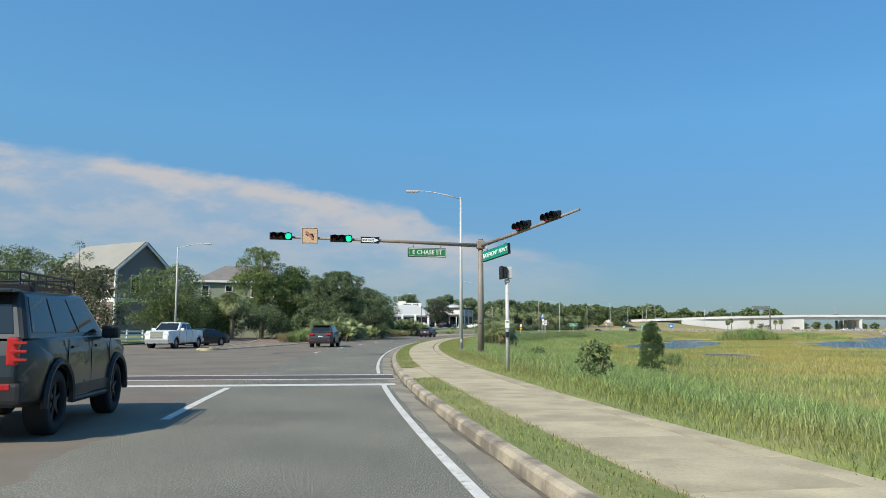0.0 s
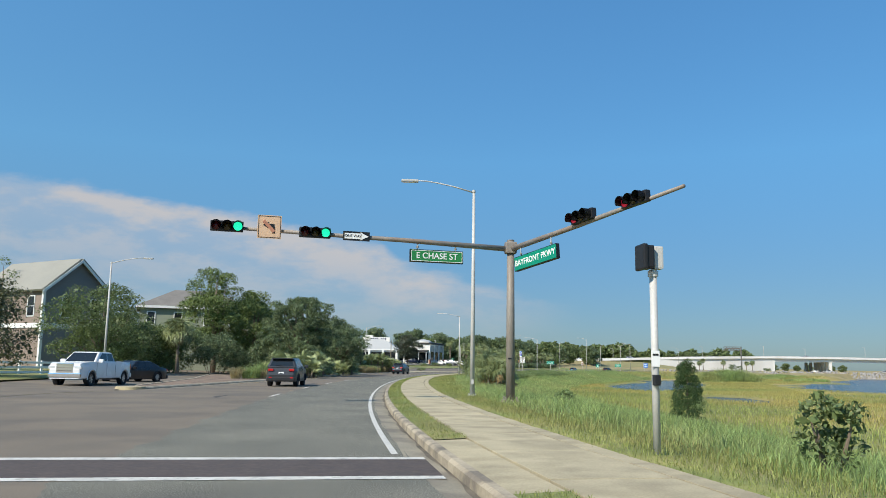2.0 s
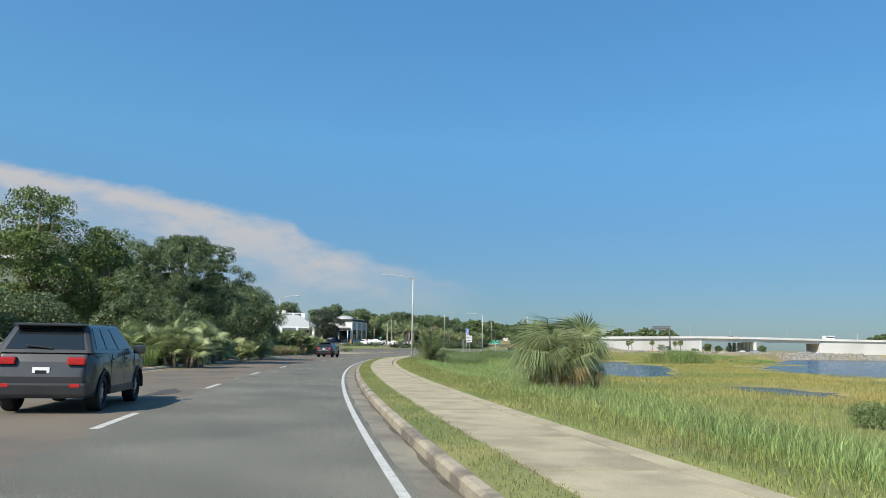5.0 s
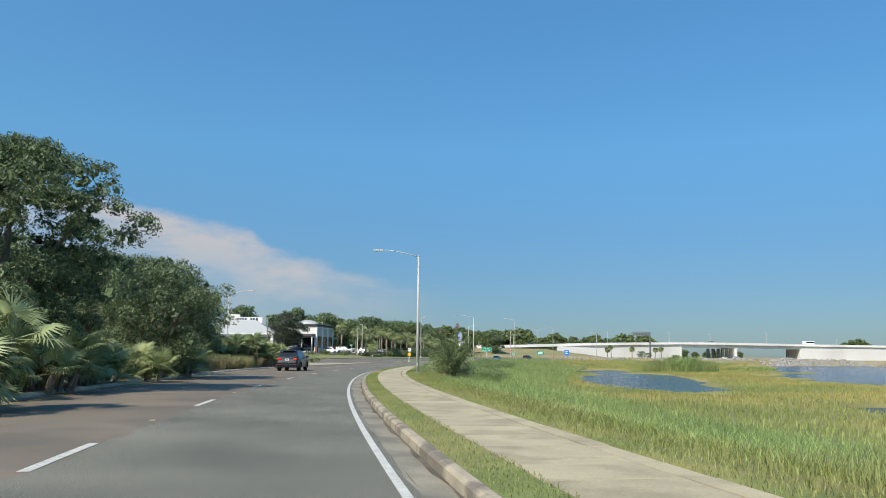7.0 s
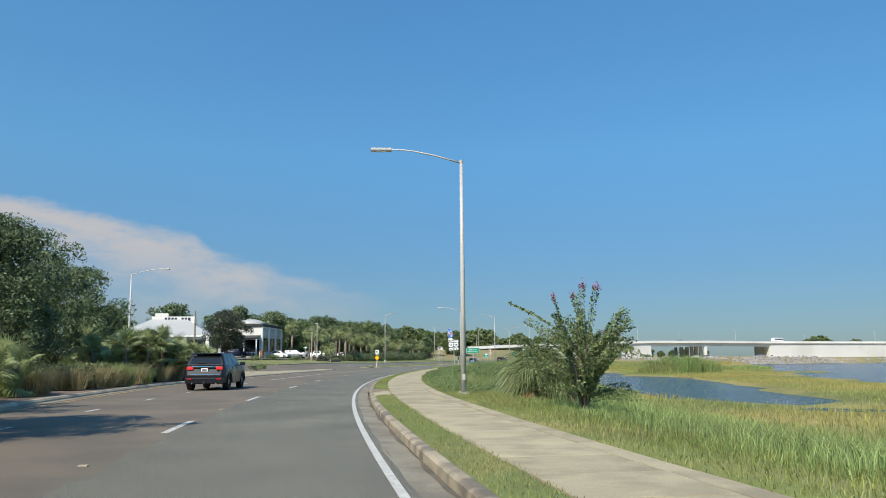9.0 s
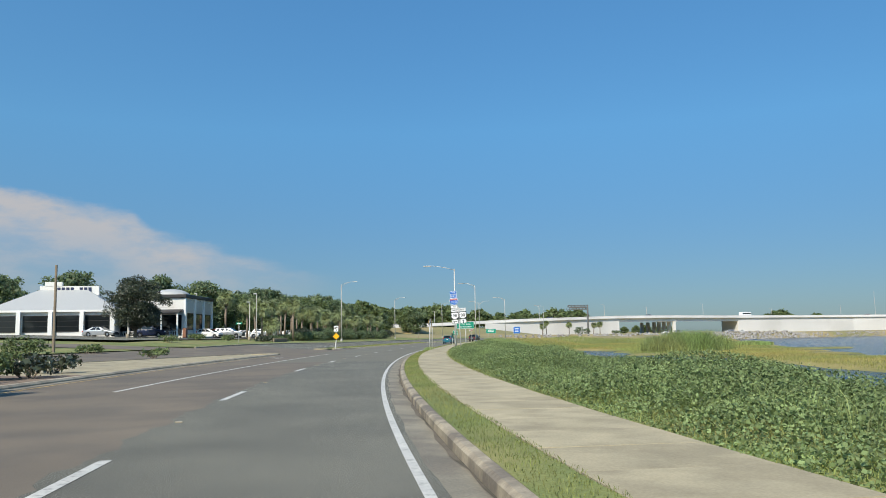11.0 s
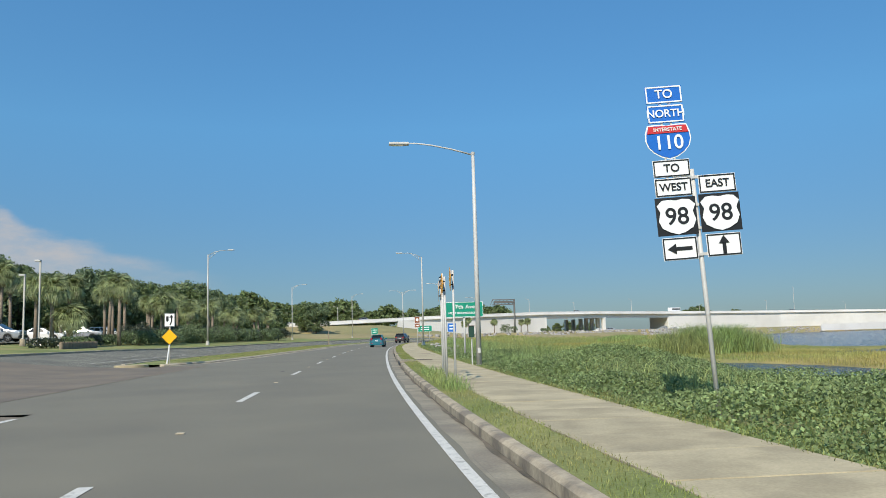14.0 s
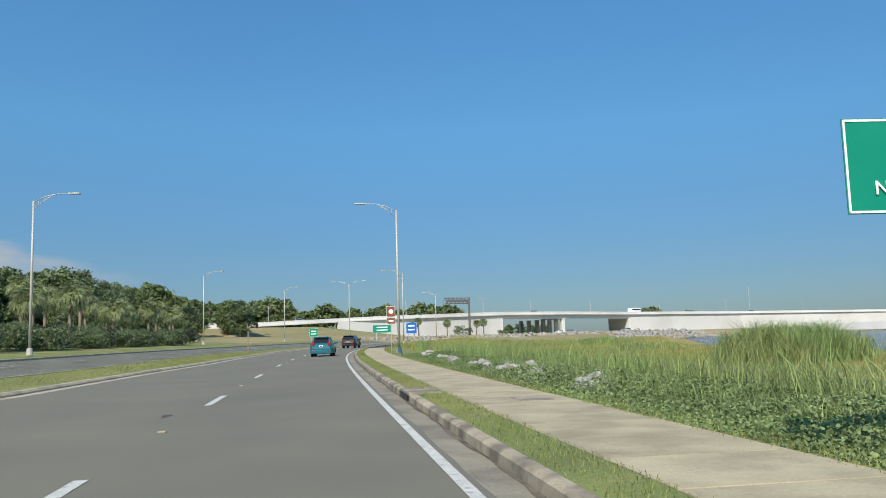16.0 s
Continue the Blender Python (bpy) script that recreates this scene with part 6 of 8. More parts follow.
def sabal_mesh(seed, n=58):
    """A whole crown of fan fronds, joined, centred at the growing point."""
    rng = random.Random(seed)
    V, F = [], []
    k0 = 0
    for k in range(n):
        me = FROND["sabal"][k % 3]
        co = np.empty(len(me.vertices) * 3, np.float32)
        me.vertices.foreach_get("co", co)
        el = math.radians(-45 + 125 * (k / n) ** 0.9 + rng.uniform(-8, 8))
        mt = np.array(aim(k * 2.399 + rng.uniform(-0.2, 0.2), el, rng.uniform(-0.4, 0.4)) @ Matrix.Scale(rng.uniform(0.85, 1.1), 4))
        V.append(co.reshape(-1, 3) @ mt[:3, :3].T)
        F.append(np.array([p_.vertices[:] for p_ in me.polygons]) + k0)
        k0 += len(V[-1])
    return mesh_of("crown", np.concatenate(V), np.concatenate(F), M["palm"])


SABAL = [sabal_mesh(s_) for s_ in (11, 12, 13)]
SKIRT = [FROND["dead"][i] for i in range(3)]


def sabal(m, h, seed, group="palms along the car park"):
    rng = random.Random(seed)
    h = max(1.2, h + (rng.uniform(-1.1, 0.4) if h > 4.5 else 0.1))
    t = thing("cabbage_palm", "cabbage palm with a shaggy trunk and fan fronds", "palm tree", m, group)
    lx, ly = rng.uniform(-0.3, 0.3), rng.uniform(-0.3, 0.3)
    pts = [(0, 0, -0.3), (lx * 0.4, ly * 0.4, h * 0.5), (lx, ly, h)]
    part("trunk", tube(pts, [0.22, 0.17, 0.15], seg=9), M["palm_bark"], t, smooth=True)
    bm = None
    for k in range(16):
        a = k * 2.399
        z = h - 1.4 + 1.3 * k / 16
        bm = box((0.3, 0.06, 0.08), (lx + math.cos(a) * 0.2, ly + math.sin(a) * 0.2, z), 0, bm, turn=Matrix.Rotation(a, 3, "Z") @ Matrix.Rotation(-0.8, 3, "Y"))
    part("leaf_boots", bm, M["palm_bark"], t)
    hang("crown", SABAL[seed % 3], t, pose(lx, ly, h, 0, 0, rng.uniform(0, 360)) @ Matrix.Scale(rng.uniform(0.92, 1.14), 4))
    for k in range(4):
        hang("dead_frond", SKIRT[k % 3], t, Matrix.Translation((lx, ly, h - 0.1)) @ aim(rng.uniform(0, 6.3), math.radians(rng.uniform(-75, -50))))
    return t


def wp(x, y, z=0.0, turn=0.0):
    return pose(x, y, z, 0, 0, turn)


# landward trees, nearest first
OAK = "spreading dark green live oak beside the road"
tree(wp(-13.5, 102.5), 8.9, 4.5, 1, "oak_dark", 0.3, 250, 1050, 0.105, 0.62, 0.2, label=OAK, spikes=34)
tree(wp(-10.7, 118.0), 6.7, 3.9, 2, "oak_dark", 0.3, 150, 560, 0.11, 0.75, 0.18, label=OAK, spikes=20)
tree(wp(-15.5, 124.5), 7.8, 4.8, 3, "oak_dark", 0.3, 170, 360, 0.15, 0.9, 0.2, label=OAK, spikes=12)
tree(wp(-17.0, 137.0), 8.4, 5.2, 4, "oak_dark", 0.3, 190, 330, 0.16, 0.95, 0.2, label=OAK, spikes=10)
tree(wp(-14.5, 148.0), 9.0, 4.8, 5, "oak_dark", 0.2, 200, 360, 0.15, 0.95, 0.2, label=OAK, spikes=8)
tree(wp(-13.2, 161.0), 8.2, 4.4, 15, "oak_dark", 0.1, 170, 320, 0.15, 0.9, 0.16, label=OAK, spikes=5)
tree(wp(-22.0, 112.0), 9.4, 5.0, 6, "oak_dark", 0.4, 80, 110, 0.24, 1.3, 0.22, label=OAK)
tree(wp(-24.0, 130.0), 9.6, 5.6, 7, "oak_dark", 0.4, 80, 90, 0.26, 1.4, 0.22, label=OAK)
tree(wp(-23.0, 146.0), 9.0, 5.6, 8, "oak_dark", 0.4, 80, 90, 0.26, 1.4, 0.22, label=OAK)
tree(wp(-23.6, 104.0), 12.4, 3.6, 9, "pine", 2.5, 64, 260, 0.19, 1.15, 0.26, "pine_tree", "tall airy green pine in front of a house", "tree", 3)
tree(wp(-19.8, 107.5), 9.8, 3.6, 10, "pine", 1.2, 60, 240, 0.19, 1.1, 0.22, "pine_tree", "green pine beside taller trees", "tree", 2)
tree(wp(-28.9, 85.0), 8.4, 5.2, 11, "oak", 0.2, 90, 230, 0.17, 1.1, 0.2, label="rounded green tree in front of the houses")
tree(wp(-30.0, 92.0), 6.0, 4.0, 12, "oak", 0.2, 70, 220, 0.17, 1.0, 0.18, label="low green tree in front of the houses")
tree(wp(-28.6, 62.5), 6.9, 4.0, 13, "oak_red", 0.2, 80, 200, 0.16, 1.0, 0.16, label="dull green and reddish tree by the side street", spikes=2)
tree(wp(-36.0, 69.0), 6.0, 3.8, 14, "magnolia", 0.2, 60, 200, 0.17, 1.0, 0.16, label="dark shrubby tree by the side street")
tree(wp(-43.0, 79.0), 9.6, 4.8, 16, "oak_dark", 0.5, 60, 150, 0.2, 1.3, 0.2, label="dark tree behind the side street")
tree(wp(-48.0, 105.0), 13.2, 3.2, 17, "oak", 4.0, 22, 90, 0.2, 0.9, 0.2, label="thin tree behind the houses")
tree(wp(-40, 62.0), 6.2, 4.2, 18, "oak_dark", 0.2, 56, 150, 0.2, 1.2, 0.2, label="dark tree by the side street")
tree(wp(-38.0, 128.0), 9.4, 5.4, 19, "oak_dark", 0.4, 60, 130, 0.22, 1.4, 0.2, label="dark tree behind the houses")
sabal(wp(-24.6, 93.6), 4.2, 3, "palms by the houses")
bush(wp(-26.4, 96.2), 5.8, 3.9, 21, "oak", 200, 0.18, label="dense green shrub round a palm", n=34)
bush(wp(-22.3, 98.5), 5.0, 3.3, 22, "oak_dark", 200, 0.18, label="dense green shrub under the pines", n=28)
bush(wp(-19.6, 101.5), 4.2, 3.0, 23, "oak_dark", 200, 0.18, label="dense green shrub under the pines", n=24)
tree(wp(-1.5, 259.0, 1.7), 9.0, 4.2, 20, "magnolia", 1.2, 100, 230, 0.24, 1.2, 0.22, "magnolia_tree", "dark glossy magnolia tree in front of a white building")

# median planting
PMTO = "clump of saw palmetto in the sandy median"
for k, (x, y, sc, n) in enumerate(((-14.9, 95.0, 1.75, 110), (-11.9, 93.0, 1.9, 150), (-13.0, 98.0, 1.7, 96), (-12.2, 101.8, 1.8, 96), (-13.4, 104.5, 1.6, 70), (-11.9, 106.5, 1.45, 64), (-12.0, 110.0, 1.3, 60), (-9.9, 112.6, 1.2, 54), (-10.9, 117.0, 1.3, 56),
                                (-9.6, 121.5, 1.2, 54), (-9.8, 127.0, 1.3, 50), (-11.0, 135.5, 1.75, 76), (-12.4, 139.0, 1.7, 60), (-8.3, 155.6, 2.65, 150), (-6.4, 157.4, 2.45, 130), (-9.8, 158.0, 2.55, 100), (-4.9, 158.9, 2.1, 110), (-13.9, 92.0, 1.2, 50))):
    palmetto(wp(x, y, 0.15), 40 + k, n, 1.15 * sc, sc, label=PMTO)


def tuft_mesh(seed, n, h, spread, width, lean=0.5):
    rng = np.random.default_rng(seed)
    a, e = rng.uniform(0, 6.3, n), spread * rng.uniform(0, 1, n) ** 0.5
    p = np.stack([np.cos(a) * e * 0.45, np.sin(a) * e * 0.45, np.zeros(n)], 1)
    return blades(rng, p, h * rng.uniform(0.55, 1.15, n), width, lean, out=np.stack([np.cos(a), np.sin(a)], 1) * (e / max(spread, 1e-6))[:, None])


def blades(rng, p, h, width, lean, out=None):
    """Bent two-piece blades standing at the points."""
    n = len(p)
    a = rng.uniform(0, 6.3, n)
    d = np.stack([np.cos(a), np.sin(a)], 1) if out is None else out + rng.normal(0, 0.35, (n, 2))
    s_ = rng.uniform(0, 6.3, n)
    sd = np.stack([np.cos(s_), np.sin(s_), np.zeros(n)], 1) * (width * rng.uniform(0.7, 1.3, n))[:, None]
    ln = lean * rng.uniform(0.2, 1.0, n) * h
    mid = p + np.stack([d[:, 0] * ln * 0.35, d[:, 1] * ln * 0.35, h * 0.6], 1)
    tip = p + np.stack([d[:, 0] * ln, d[:, 1] * ln, h * (1 - 0.25 * lean)], 1)
    v = np.stack([p - sd * 0.5, p + sd * 0.5, mid + sd * 0.45, mid - sd * 0.45, tip, tip + sd * 0.05], 1).reshape(-1, 3)
    i = np.arange(n)[:, None] * 6
    f = np.concatenate([i + np.array([[0, 1, 2, 3]]), i + np.array([[3, 2, 5, 4]])], 0)
    return v, f


TUFT = [mesh_of("tuft", *tuft_mesh(s_, 420, 1.0, 0.75, 0.012, 0.8), M["tuft"]) for s_ in (5, 6, 7)]
TUFTG = [mesh_of("tuft", *tuft_mesh(s_, 420, 1.2, 0.8, 0.014, 0.7), M["reed"]) for s_ in (8, 9)]
rt = random.Random(9)
for k in range(96):
    s_ = rt.choice((rt.uniform(60, 84), rt.uniform(62, 80), rt.uniform(76, 96), rt.uniform(100, 139), rt.uniform(116, 139), rt.uniform(122, 139)))
    lo, hi = float(KERB_L(s_)) - 0.9, float(KERB_L(s_)) - (2.6 if s_ < 85 else 2.9)
    o = new("ornamental_grass", (TUFTG if rt.random() < 0.15 else TUFT)[k % 2])
    o.matrix_basis = at(s_, rt.uniform(hi, lo), 0.14) @ pose(0, 0, 0, 0, 0, rt.uniform(0, 360)) @ Matrix.Scale(rt.uniform(0.8, 1.4), 4)
    tagged(o, "feathery tuft of tan ornamental grass in the median", "grass", "ornamental grasses")


for k in range(11):
    s_ = 123.5 + 2.5 * k
    bush(at(s_, float(KERB_L(s_)) - 2.3 - 0.04 * k, 0.14), 1.25 + 0.2 * math.sin(k * 2.3), 1.45, 230 + k, "oak", 330, 0.13, label="low clipped hedge shrub in the median", n=20, group="median hedge")
bush(at(150, -13.2, 0.14), 1.0, 1.5, 50, "magnolia", 200, 0.14, label="low dark shrub in the median")
bush(at(154, -14.2, 0.14), 0.9, 1.4, 51, "magnolia", 200, 0.14, label="low dark shrub in the median")
for k, (s_, o_, h_, r_) in enumerate(((176, -17.5, 0.8, 1.3), (180, -24, 0.8, 1.2), (171, -24, 1.6, 1.8), (160, -26, 1.4, 1.8), (150, -30, 1.6, 2.0))):
    bush(at(s_, o_, float(lay(s_, o_))), h_, r_, 60 + k, "oak", 180, 0.15, label="low green shrub near the white building")

# car park planting
HEDGES = "dark rounded hedge shrub under the palms"
rp = random.Random(21)
for k in range(22):
    s_ = 240 + k * 4.0 + rp.uniform(-1, 1)
    o_ = -27.5 + rp.uniform(-1.2, 1.2)
    bush(at(s_, o_, float(lay(s_, o_)) - 0.1), (rp.uniform(2.0, 2.9) if s_ > 256 else rp.uniform(0.9, 1.4)), (rp.uniform(2.3, 3.0) if s_ > 256 else rp.uniform(1.4, 1.9)), 80 + k, "oak_dark" if k % 3 else "magnolia", 190, 0.16, label=HEDGES, group="hedge shrubs", n=30)
for k, (s_, o_, h_) in enumerate(((247.0, -28.2, 2.4), (246, -29.5, 5.2), (252, -30.5, 6.2), (256, -27.2, 5.6), (262, -30.5, 5.9), (268, -31.0, 5.6), (273, -28.5, 4.8), (279, -30.5, 5.8), (285, -29.2, 5.0),
                                  (291, -31.0, 5.6), (297, -30.0, 4.8), (303, -31.5, 5.4), (309, -30.2, 4.6), (315, -31.8, 5.0), (321, -30.5, 4.4), (326, -31.5, 4.6), (258, -40, 6.8), (266, -43, 7.2), (276, -41, 6.6), (288, -42, 6.4),
                                  (300, -41, 6.0), (247, -44, 7.0), (255, -35, 5.8), (263, -36, 6.3), (271, -34.5, 5.4), (277, -36, 6.2), (284, -34, 5.3), (290, -36, 6.0), (296, -34.5, 5.6), (304, -36, 5.4), (312, -35, 5.2), (320, -36, 5.0), (332, -32, 4.6), (338, -34, 4.4))):
    sabal(at(s_, o_, float(lay(s_, o_))), h_, 100 + k)
for k, (s_, o_) in enumerate(((228, -33), (231, -34.5), (234, -31.0), (212, -30.5), (243, -26.5), (246, -27))):
    bush(at(s_, o_, float(lay(s_, o_))), 1.1, 1.5, 130 + k, "oak", 180, 0.15, label="rounded green shrub on the lawn", n=12)

# woods behind: a few shapes, repeated
proto = [tree(wp(0, 0, -60), 12.5, 6.2, 200 + k, "oak" if k % 2 else "oak_dark", 0.4, 60, 18, 0.58, 2.0, 0.3, name="tree", label="large dark oak in the woods behind the road", group="woods") for k in range(4)]
rw = random.Random(5)
spots = []
for k in range(26):
    spots.append((225 + k * 8.5 + rw.uniform(-3, 3), -66 + rw.uniform(-7, 7), rw.uniform(0.82, 1.06)))
for k in range(15):
    spots.append((222 + k * 13 + rw.uniform(-4, 4), -92 + rw.uniform(-9, 9), rw.uniform(0.95, 1.2)))
for k in range(6):
    spots.append((90 + k * 9, -62 + rw.uniform(-6, 6), rw.uniform(0.75, 0.95)))
for k in range(22):
    spots.append((236 + k * 6.3 + rw.uniform(-2, 2), -53 + rw.uniform(-4, 4), rw.uniform(0.82, 1.02)))
for k in range(8):
    spots.append((318 + k * 5.0, -41 + rw.uniform(-3, 3), rw.uniform(0.42, 0.6)))
# keep the building and its forecourt clear
spots = [q for q in spots if not (-42 < road(q[0], q[1])[0] < 14 and 222 < road(q[0], q[1])[1] < 291)]
for k, (s_, o_, sc) in enumerate(spots):
    m_ = at(s_, o_, float(lay(s_, o_)) - 0.2) @ pose(0, 0, 0, 0, 0, rw.uniform(0, 360)) @ Matrix.Diagonal((sc * rw.uniform(0.9, 1.15), sc * rw.uniform(0.9, 1.15), sc, 1))
    if k < 4:
        proto[k].matrix_basis = m_
    else:
        copy_thing(proto[k % 4], m_)

light = [tree(wp(0, 0, -60), 12.5, 6.6, 220 + k, "oak", 0.4, 46, 5, 0.95, 2.3, 0.3, name="tree", label="distant dark oak behind the overpass ramp", group="far woods") for k in range(3)]
RAMP = [(-70 + 6.6 * k, 498 + rw.uniform(0, 26), rw.uniform(1.02, 1.26) * (1.0 if k < 33 else 0.8)) for k in range(8, 44)]
RAMP += [(64, 390, 0.9), (48, 398, 0.85), (30, 405, 0.9), (12, 412, 0.9), (-6, 420, 0.95)]
for k, (x_, y_, sc) in enumerate(RAMP + [*[(216 + 9.0 * q, 552 + 1.6 * q, 0.34 + 0.06 * (q % 3)) for q in range(11)], (428, 616, 1.0), (434, 612, 1.08), (440, 610, 0.98), (452, 595, 0.95)]):
    m_ = pose(x_, y_, 0.2, 0, 0, k * 77) @ Matrix.Scale(sc, 4)
    if k < 3:
        light[k].matrix_basis = m_
    else:
        copy_thing(light[k % 3], m_)

# palms and shrubs before the overpass wall
for k, (x_, y_, h_) in enumerate(((163, 459, 4.6), (166, 461, 5.4), (178, 462, 4.2), (193, 466, 5.0), (197, 467, 4.4))):
    sabal(wp(x_, y_, 1.2), h_, 180 + k, "palms by the overpass wall")
for k, (x_, y_, h_, r_) in enumerate(((184, 463, 4.2, 3.0), (188, 464, 3.4, 2.4), (205, 466, 2.0, 3.0))):
    bush(wp(x_, y_, 1.1), h_, r_, 190 + k, "oak_dark", 40, 0.4, label="rounded green shrub before the overpass wall", n=14)
# seaward plants
pm = palmetto(at(57.4, 8.1, -0.05), 301, 92, 1.0, 1.85, "big", "large shaggy palmetto with drooping fan fronds by the sidewalk")
palmetto(at(59.8, 8.7, -0.15), 303, 50, 0.9, 1.5, "big", "large shaggy palmetto with drooping fan fronds by the sidewalk")
palmetto(at(112.9, 6.1, -0.1), 302, 96, 0.9, 0.98, "big", "shaggy palmetto with drooping fan fronds by the sidewalk")


def crape(m, h, seed, label, heads=6, stems=6):
    """Spreading stems that carry long arching sprays with leaves in pairs, and a few flower heads."""
    rng = np.random.default_rng(seed)
    t = thing("crape_myrtle", label, "small tree", m)
    P, N, tips, twig = [], [], [], None
    for k in range(stems):
        a = 6.283 * k / stems + rng.uniform(-0.4, 0.4)
        e = rng.uniform(0.07, 0.15) * h
        fork = np.array((math.cos(a) * e, math.sin(a) * e, h * rng.uniform(0.34, 0.5)))
        part("stem", tube([(math.cos(a) * 0.07, math.sin(a) * 0.07, -0.1), fork * np.array((0.45, 0.45, 0.55)), fork], [0.04, 0.03, 0.018], None, 6), M["bark"], t)
        for q in range(12):
            u = rng.uniform(0.15, 1.0)
            p0 = fork * np.array((u, u, u))
            az, el = a + rng.normal(0, 0.8), math.radians(rng.uniform(18, 76))
            L = h * rng.uniform(0.24, 0.46) * (1.15 - 0.25 * abs(el - 0.9))
            d = np.array((math.cos(az) * math.cos(el), math.sin(az) * math.cos(el), math.sin(el)))
            w = np.linspace(0, 1, max(8, int(L / 0.055)))[:, None]
            c = p0 + d * L * w + np.array((0, 0, -0.16 * L)) * w ** 2
            c[:, 2] = np.minimum(c[:, 2], h * rng.uniform(0.93, 1.0))
            twig = tube([tuple(c[0]), tuple(c[len(c) // 2]), tuple(c[-1])], [0.012, 0.008, 0.003], twig, 4)
            side = np.cross(d, rng.normal(0, 1, 3))
            side /= np.linalg.norm(side)
            for sg in (-1, 1):
                for lap in (0.03, 0.065, 0.10):
                    P.append(c[2:] + side * sg * lap + rng.normal(0, 0.018, (len(c) - 2, 3)))
                    N.append(np.tile((0, 0, 0.9), (len(c) - 2, 1)) + rng.normal(0, 0.5, (len(c) - 2, 3)))
            if el > 0.8:
                tips.append(c[-1])
    tagged(part("twig_spray", twig, M["bark"], t), kind="stuff")
    v, f = leaf_quads(rng, np.concatenate(P), np.concatenate(N), 0.088, 1.8, 0.5)
    tagged(hang("leaves", mesh_of("leaves", v, f, M["crape"]), t), kind="stuff")
    tips.sort(key=lambda p_: -p_[2])
    for p_ in tips[:heads]:
        q_ = rng.normal(0, 0.048, (60, 3)) * (0.8, 0.8, 1.5) + p_
        v, f = leaf_quads(rng, q_, rng.normal(0, 1, q_.shape), 0.045, 1.2)
        tagged(hang("flower_head", mesh_of("flower_head", v, f, M["flower"]), t, None, "pink flower head"), kind="stuff")
    return t


crape(at(107.0, 6.1, -0.1), 4.4, 5, "leafy crape myrtle with pink flower heads by the sidewalk", 4, 7)
crape(at(63.0, 8.6, -0.2), 4.1, 7, "tall leafy shrub with arching twigs by the sidewalk", 0)
crape(at(64.2, 9.4, -0.2), 3.5, 8, "tall leafy shrub with arching twigs by the sidewalk", 0)

jn = thing("juniper", "dense conical juniper in the marsh grass", "conifer", at(49.5, 20.5, -2.4))
rj = np.random.default_rng(3)
part("trunk", tube([(0, 0, -0.2), (0, 0, 4.2)], [0.1, 0.02], seg=7), M["bark"], jn)
cl_ = []
for k in range(110):
    z = rj.uniform(0.1, 4.2)
    r = 1.5 * (1 - (z / 4.7)) ** 0.75 + 0.08
    a = rj.uniform(0, 6.3)
    cl_.append((math.cos(a) * r * 0.7, math.sin(a) * r * 0.7, z, 0.36))
v, f = clump_cloud(rj, cl_, 1200, 0.11, 2.4)
tagged(hang("foliage", mesh_of("foliage", v, f, M["juniper"]), jn), kind="stuff")
for k, (s_, o_, h_, r_) in enumerate(((6.8, 6.4, 1.45, 0.62), (5.0, 16.5, 1.3, 1.0), (66, 26, 1.6, 1.4), (36, 9.5, 1.2, 0.8))):
    bush(at(s_, o_, float(lay(s_, o_))), h_, r_, 150 + k, "oak" if k == 0 else "weed", 900, 0.085, label="loose green shrub in the bank grass", n=22)


# ---------------------------------------------------------------- grass and reeds
def field(name, seed, s0, s1, o0, o1, density, h, width, lean, material, label, keep=None, zf=None, hvar=None):
    rng = np.random.default_rng(seed)
    n = int((s1 - s0) * (o1 - o0) * density)
    s_, o_ = rng.uniform(s0, s1, n), rng.uniform(o0, o1, n)
    if keep is not None:
        k = keep(s_, o_, rng)
        s_, o_ = s_[k], o_[k]
    z = zf(s_, o_)
    hh = rng.uniform(h[0], h[1], len(s_))
    if hvar is not None:
        hh = hh * hvar(s_, o_)
    v, f = blades(rng, road(s_, o_, z), hh, width, lean)
    return tagged(new(name, mesh_of(name, v, f, material)), label, "grass", kind="stuff")


wav = lambda s, o, f=0.13, q=0.0: 0.5 + 0.5 * np.sin(s * f + 1.7 * np.sin(o * 0.31 + q) + q) * np.cos(o * 0.4 + 0.05 * s)
WEED0 = 118.0


def gaps(s, o, rng):
    return ~(((s > 3.4) & (s < 9.2)) | ((s > 113.5) & (s < 117.5)) | ((s > -99) & (s < -24)))


field("verge_grass", 1, -24, 300, 0.74, 1.36, 480, (0.025, 0.075), 0.006, 0.9, M["grass"], "short mown grass on the kerb strip", gaps, bank_z)
field("verge_grass", 2, 190, 199, 0.85, 1.4, 230, (0.10, 0.40), 0.008, 0.8, M["reed"], "long uncut grass round the sign posts", None, bank_z)
field("bank_grass", 3, -24, 140, 3.06, 5.4, 260, (0.04, 0.16), 0.008, 0.9, M["grass"], "dry mown grass beside the sidewalk", None, bank_z, lambda s, o: np.interp(o, [3.06, 3.3, 5.4], [0.5, 0.9, 1.9]))
field("bank_grass", 4, 140, 330, 3.05, 3.8, 300, (0.03, 0.15), 0.008, 0.9, M["grass"], "dry grass along the sidewalk edge", None, bank_z)
zz = lambda s, o: np.where(o < 12.3, bank_z(s, o), lay(s, o)) - 0.03
field("reeds", 5, -24, WEED0 + 25, 4.5, 10.0, 92, (0.5, 0.95), 0.0135, 0.55, M["reed"], "tall green reeds on the bank", None, zz, lambda s, o: (0.55 + 0.6 * wav(s, o)) * np.interp(o, [4.6, 6.0, 9.0], [0.28, 0.72, 1.12]) * np.interp(s, [-24, 40, 60, 140], [1.1, 1.1, 0.85, 0.85]))
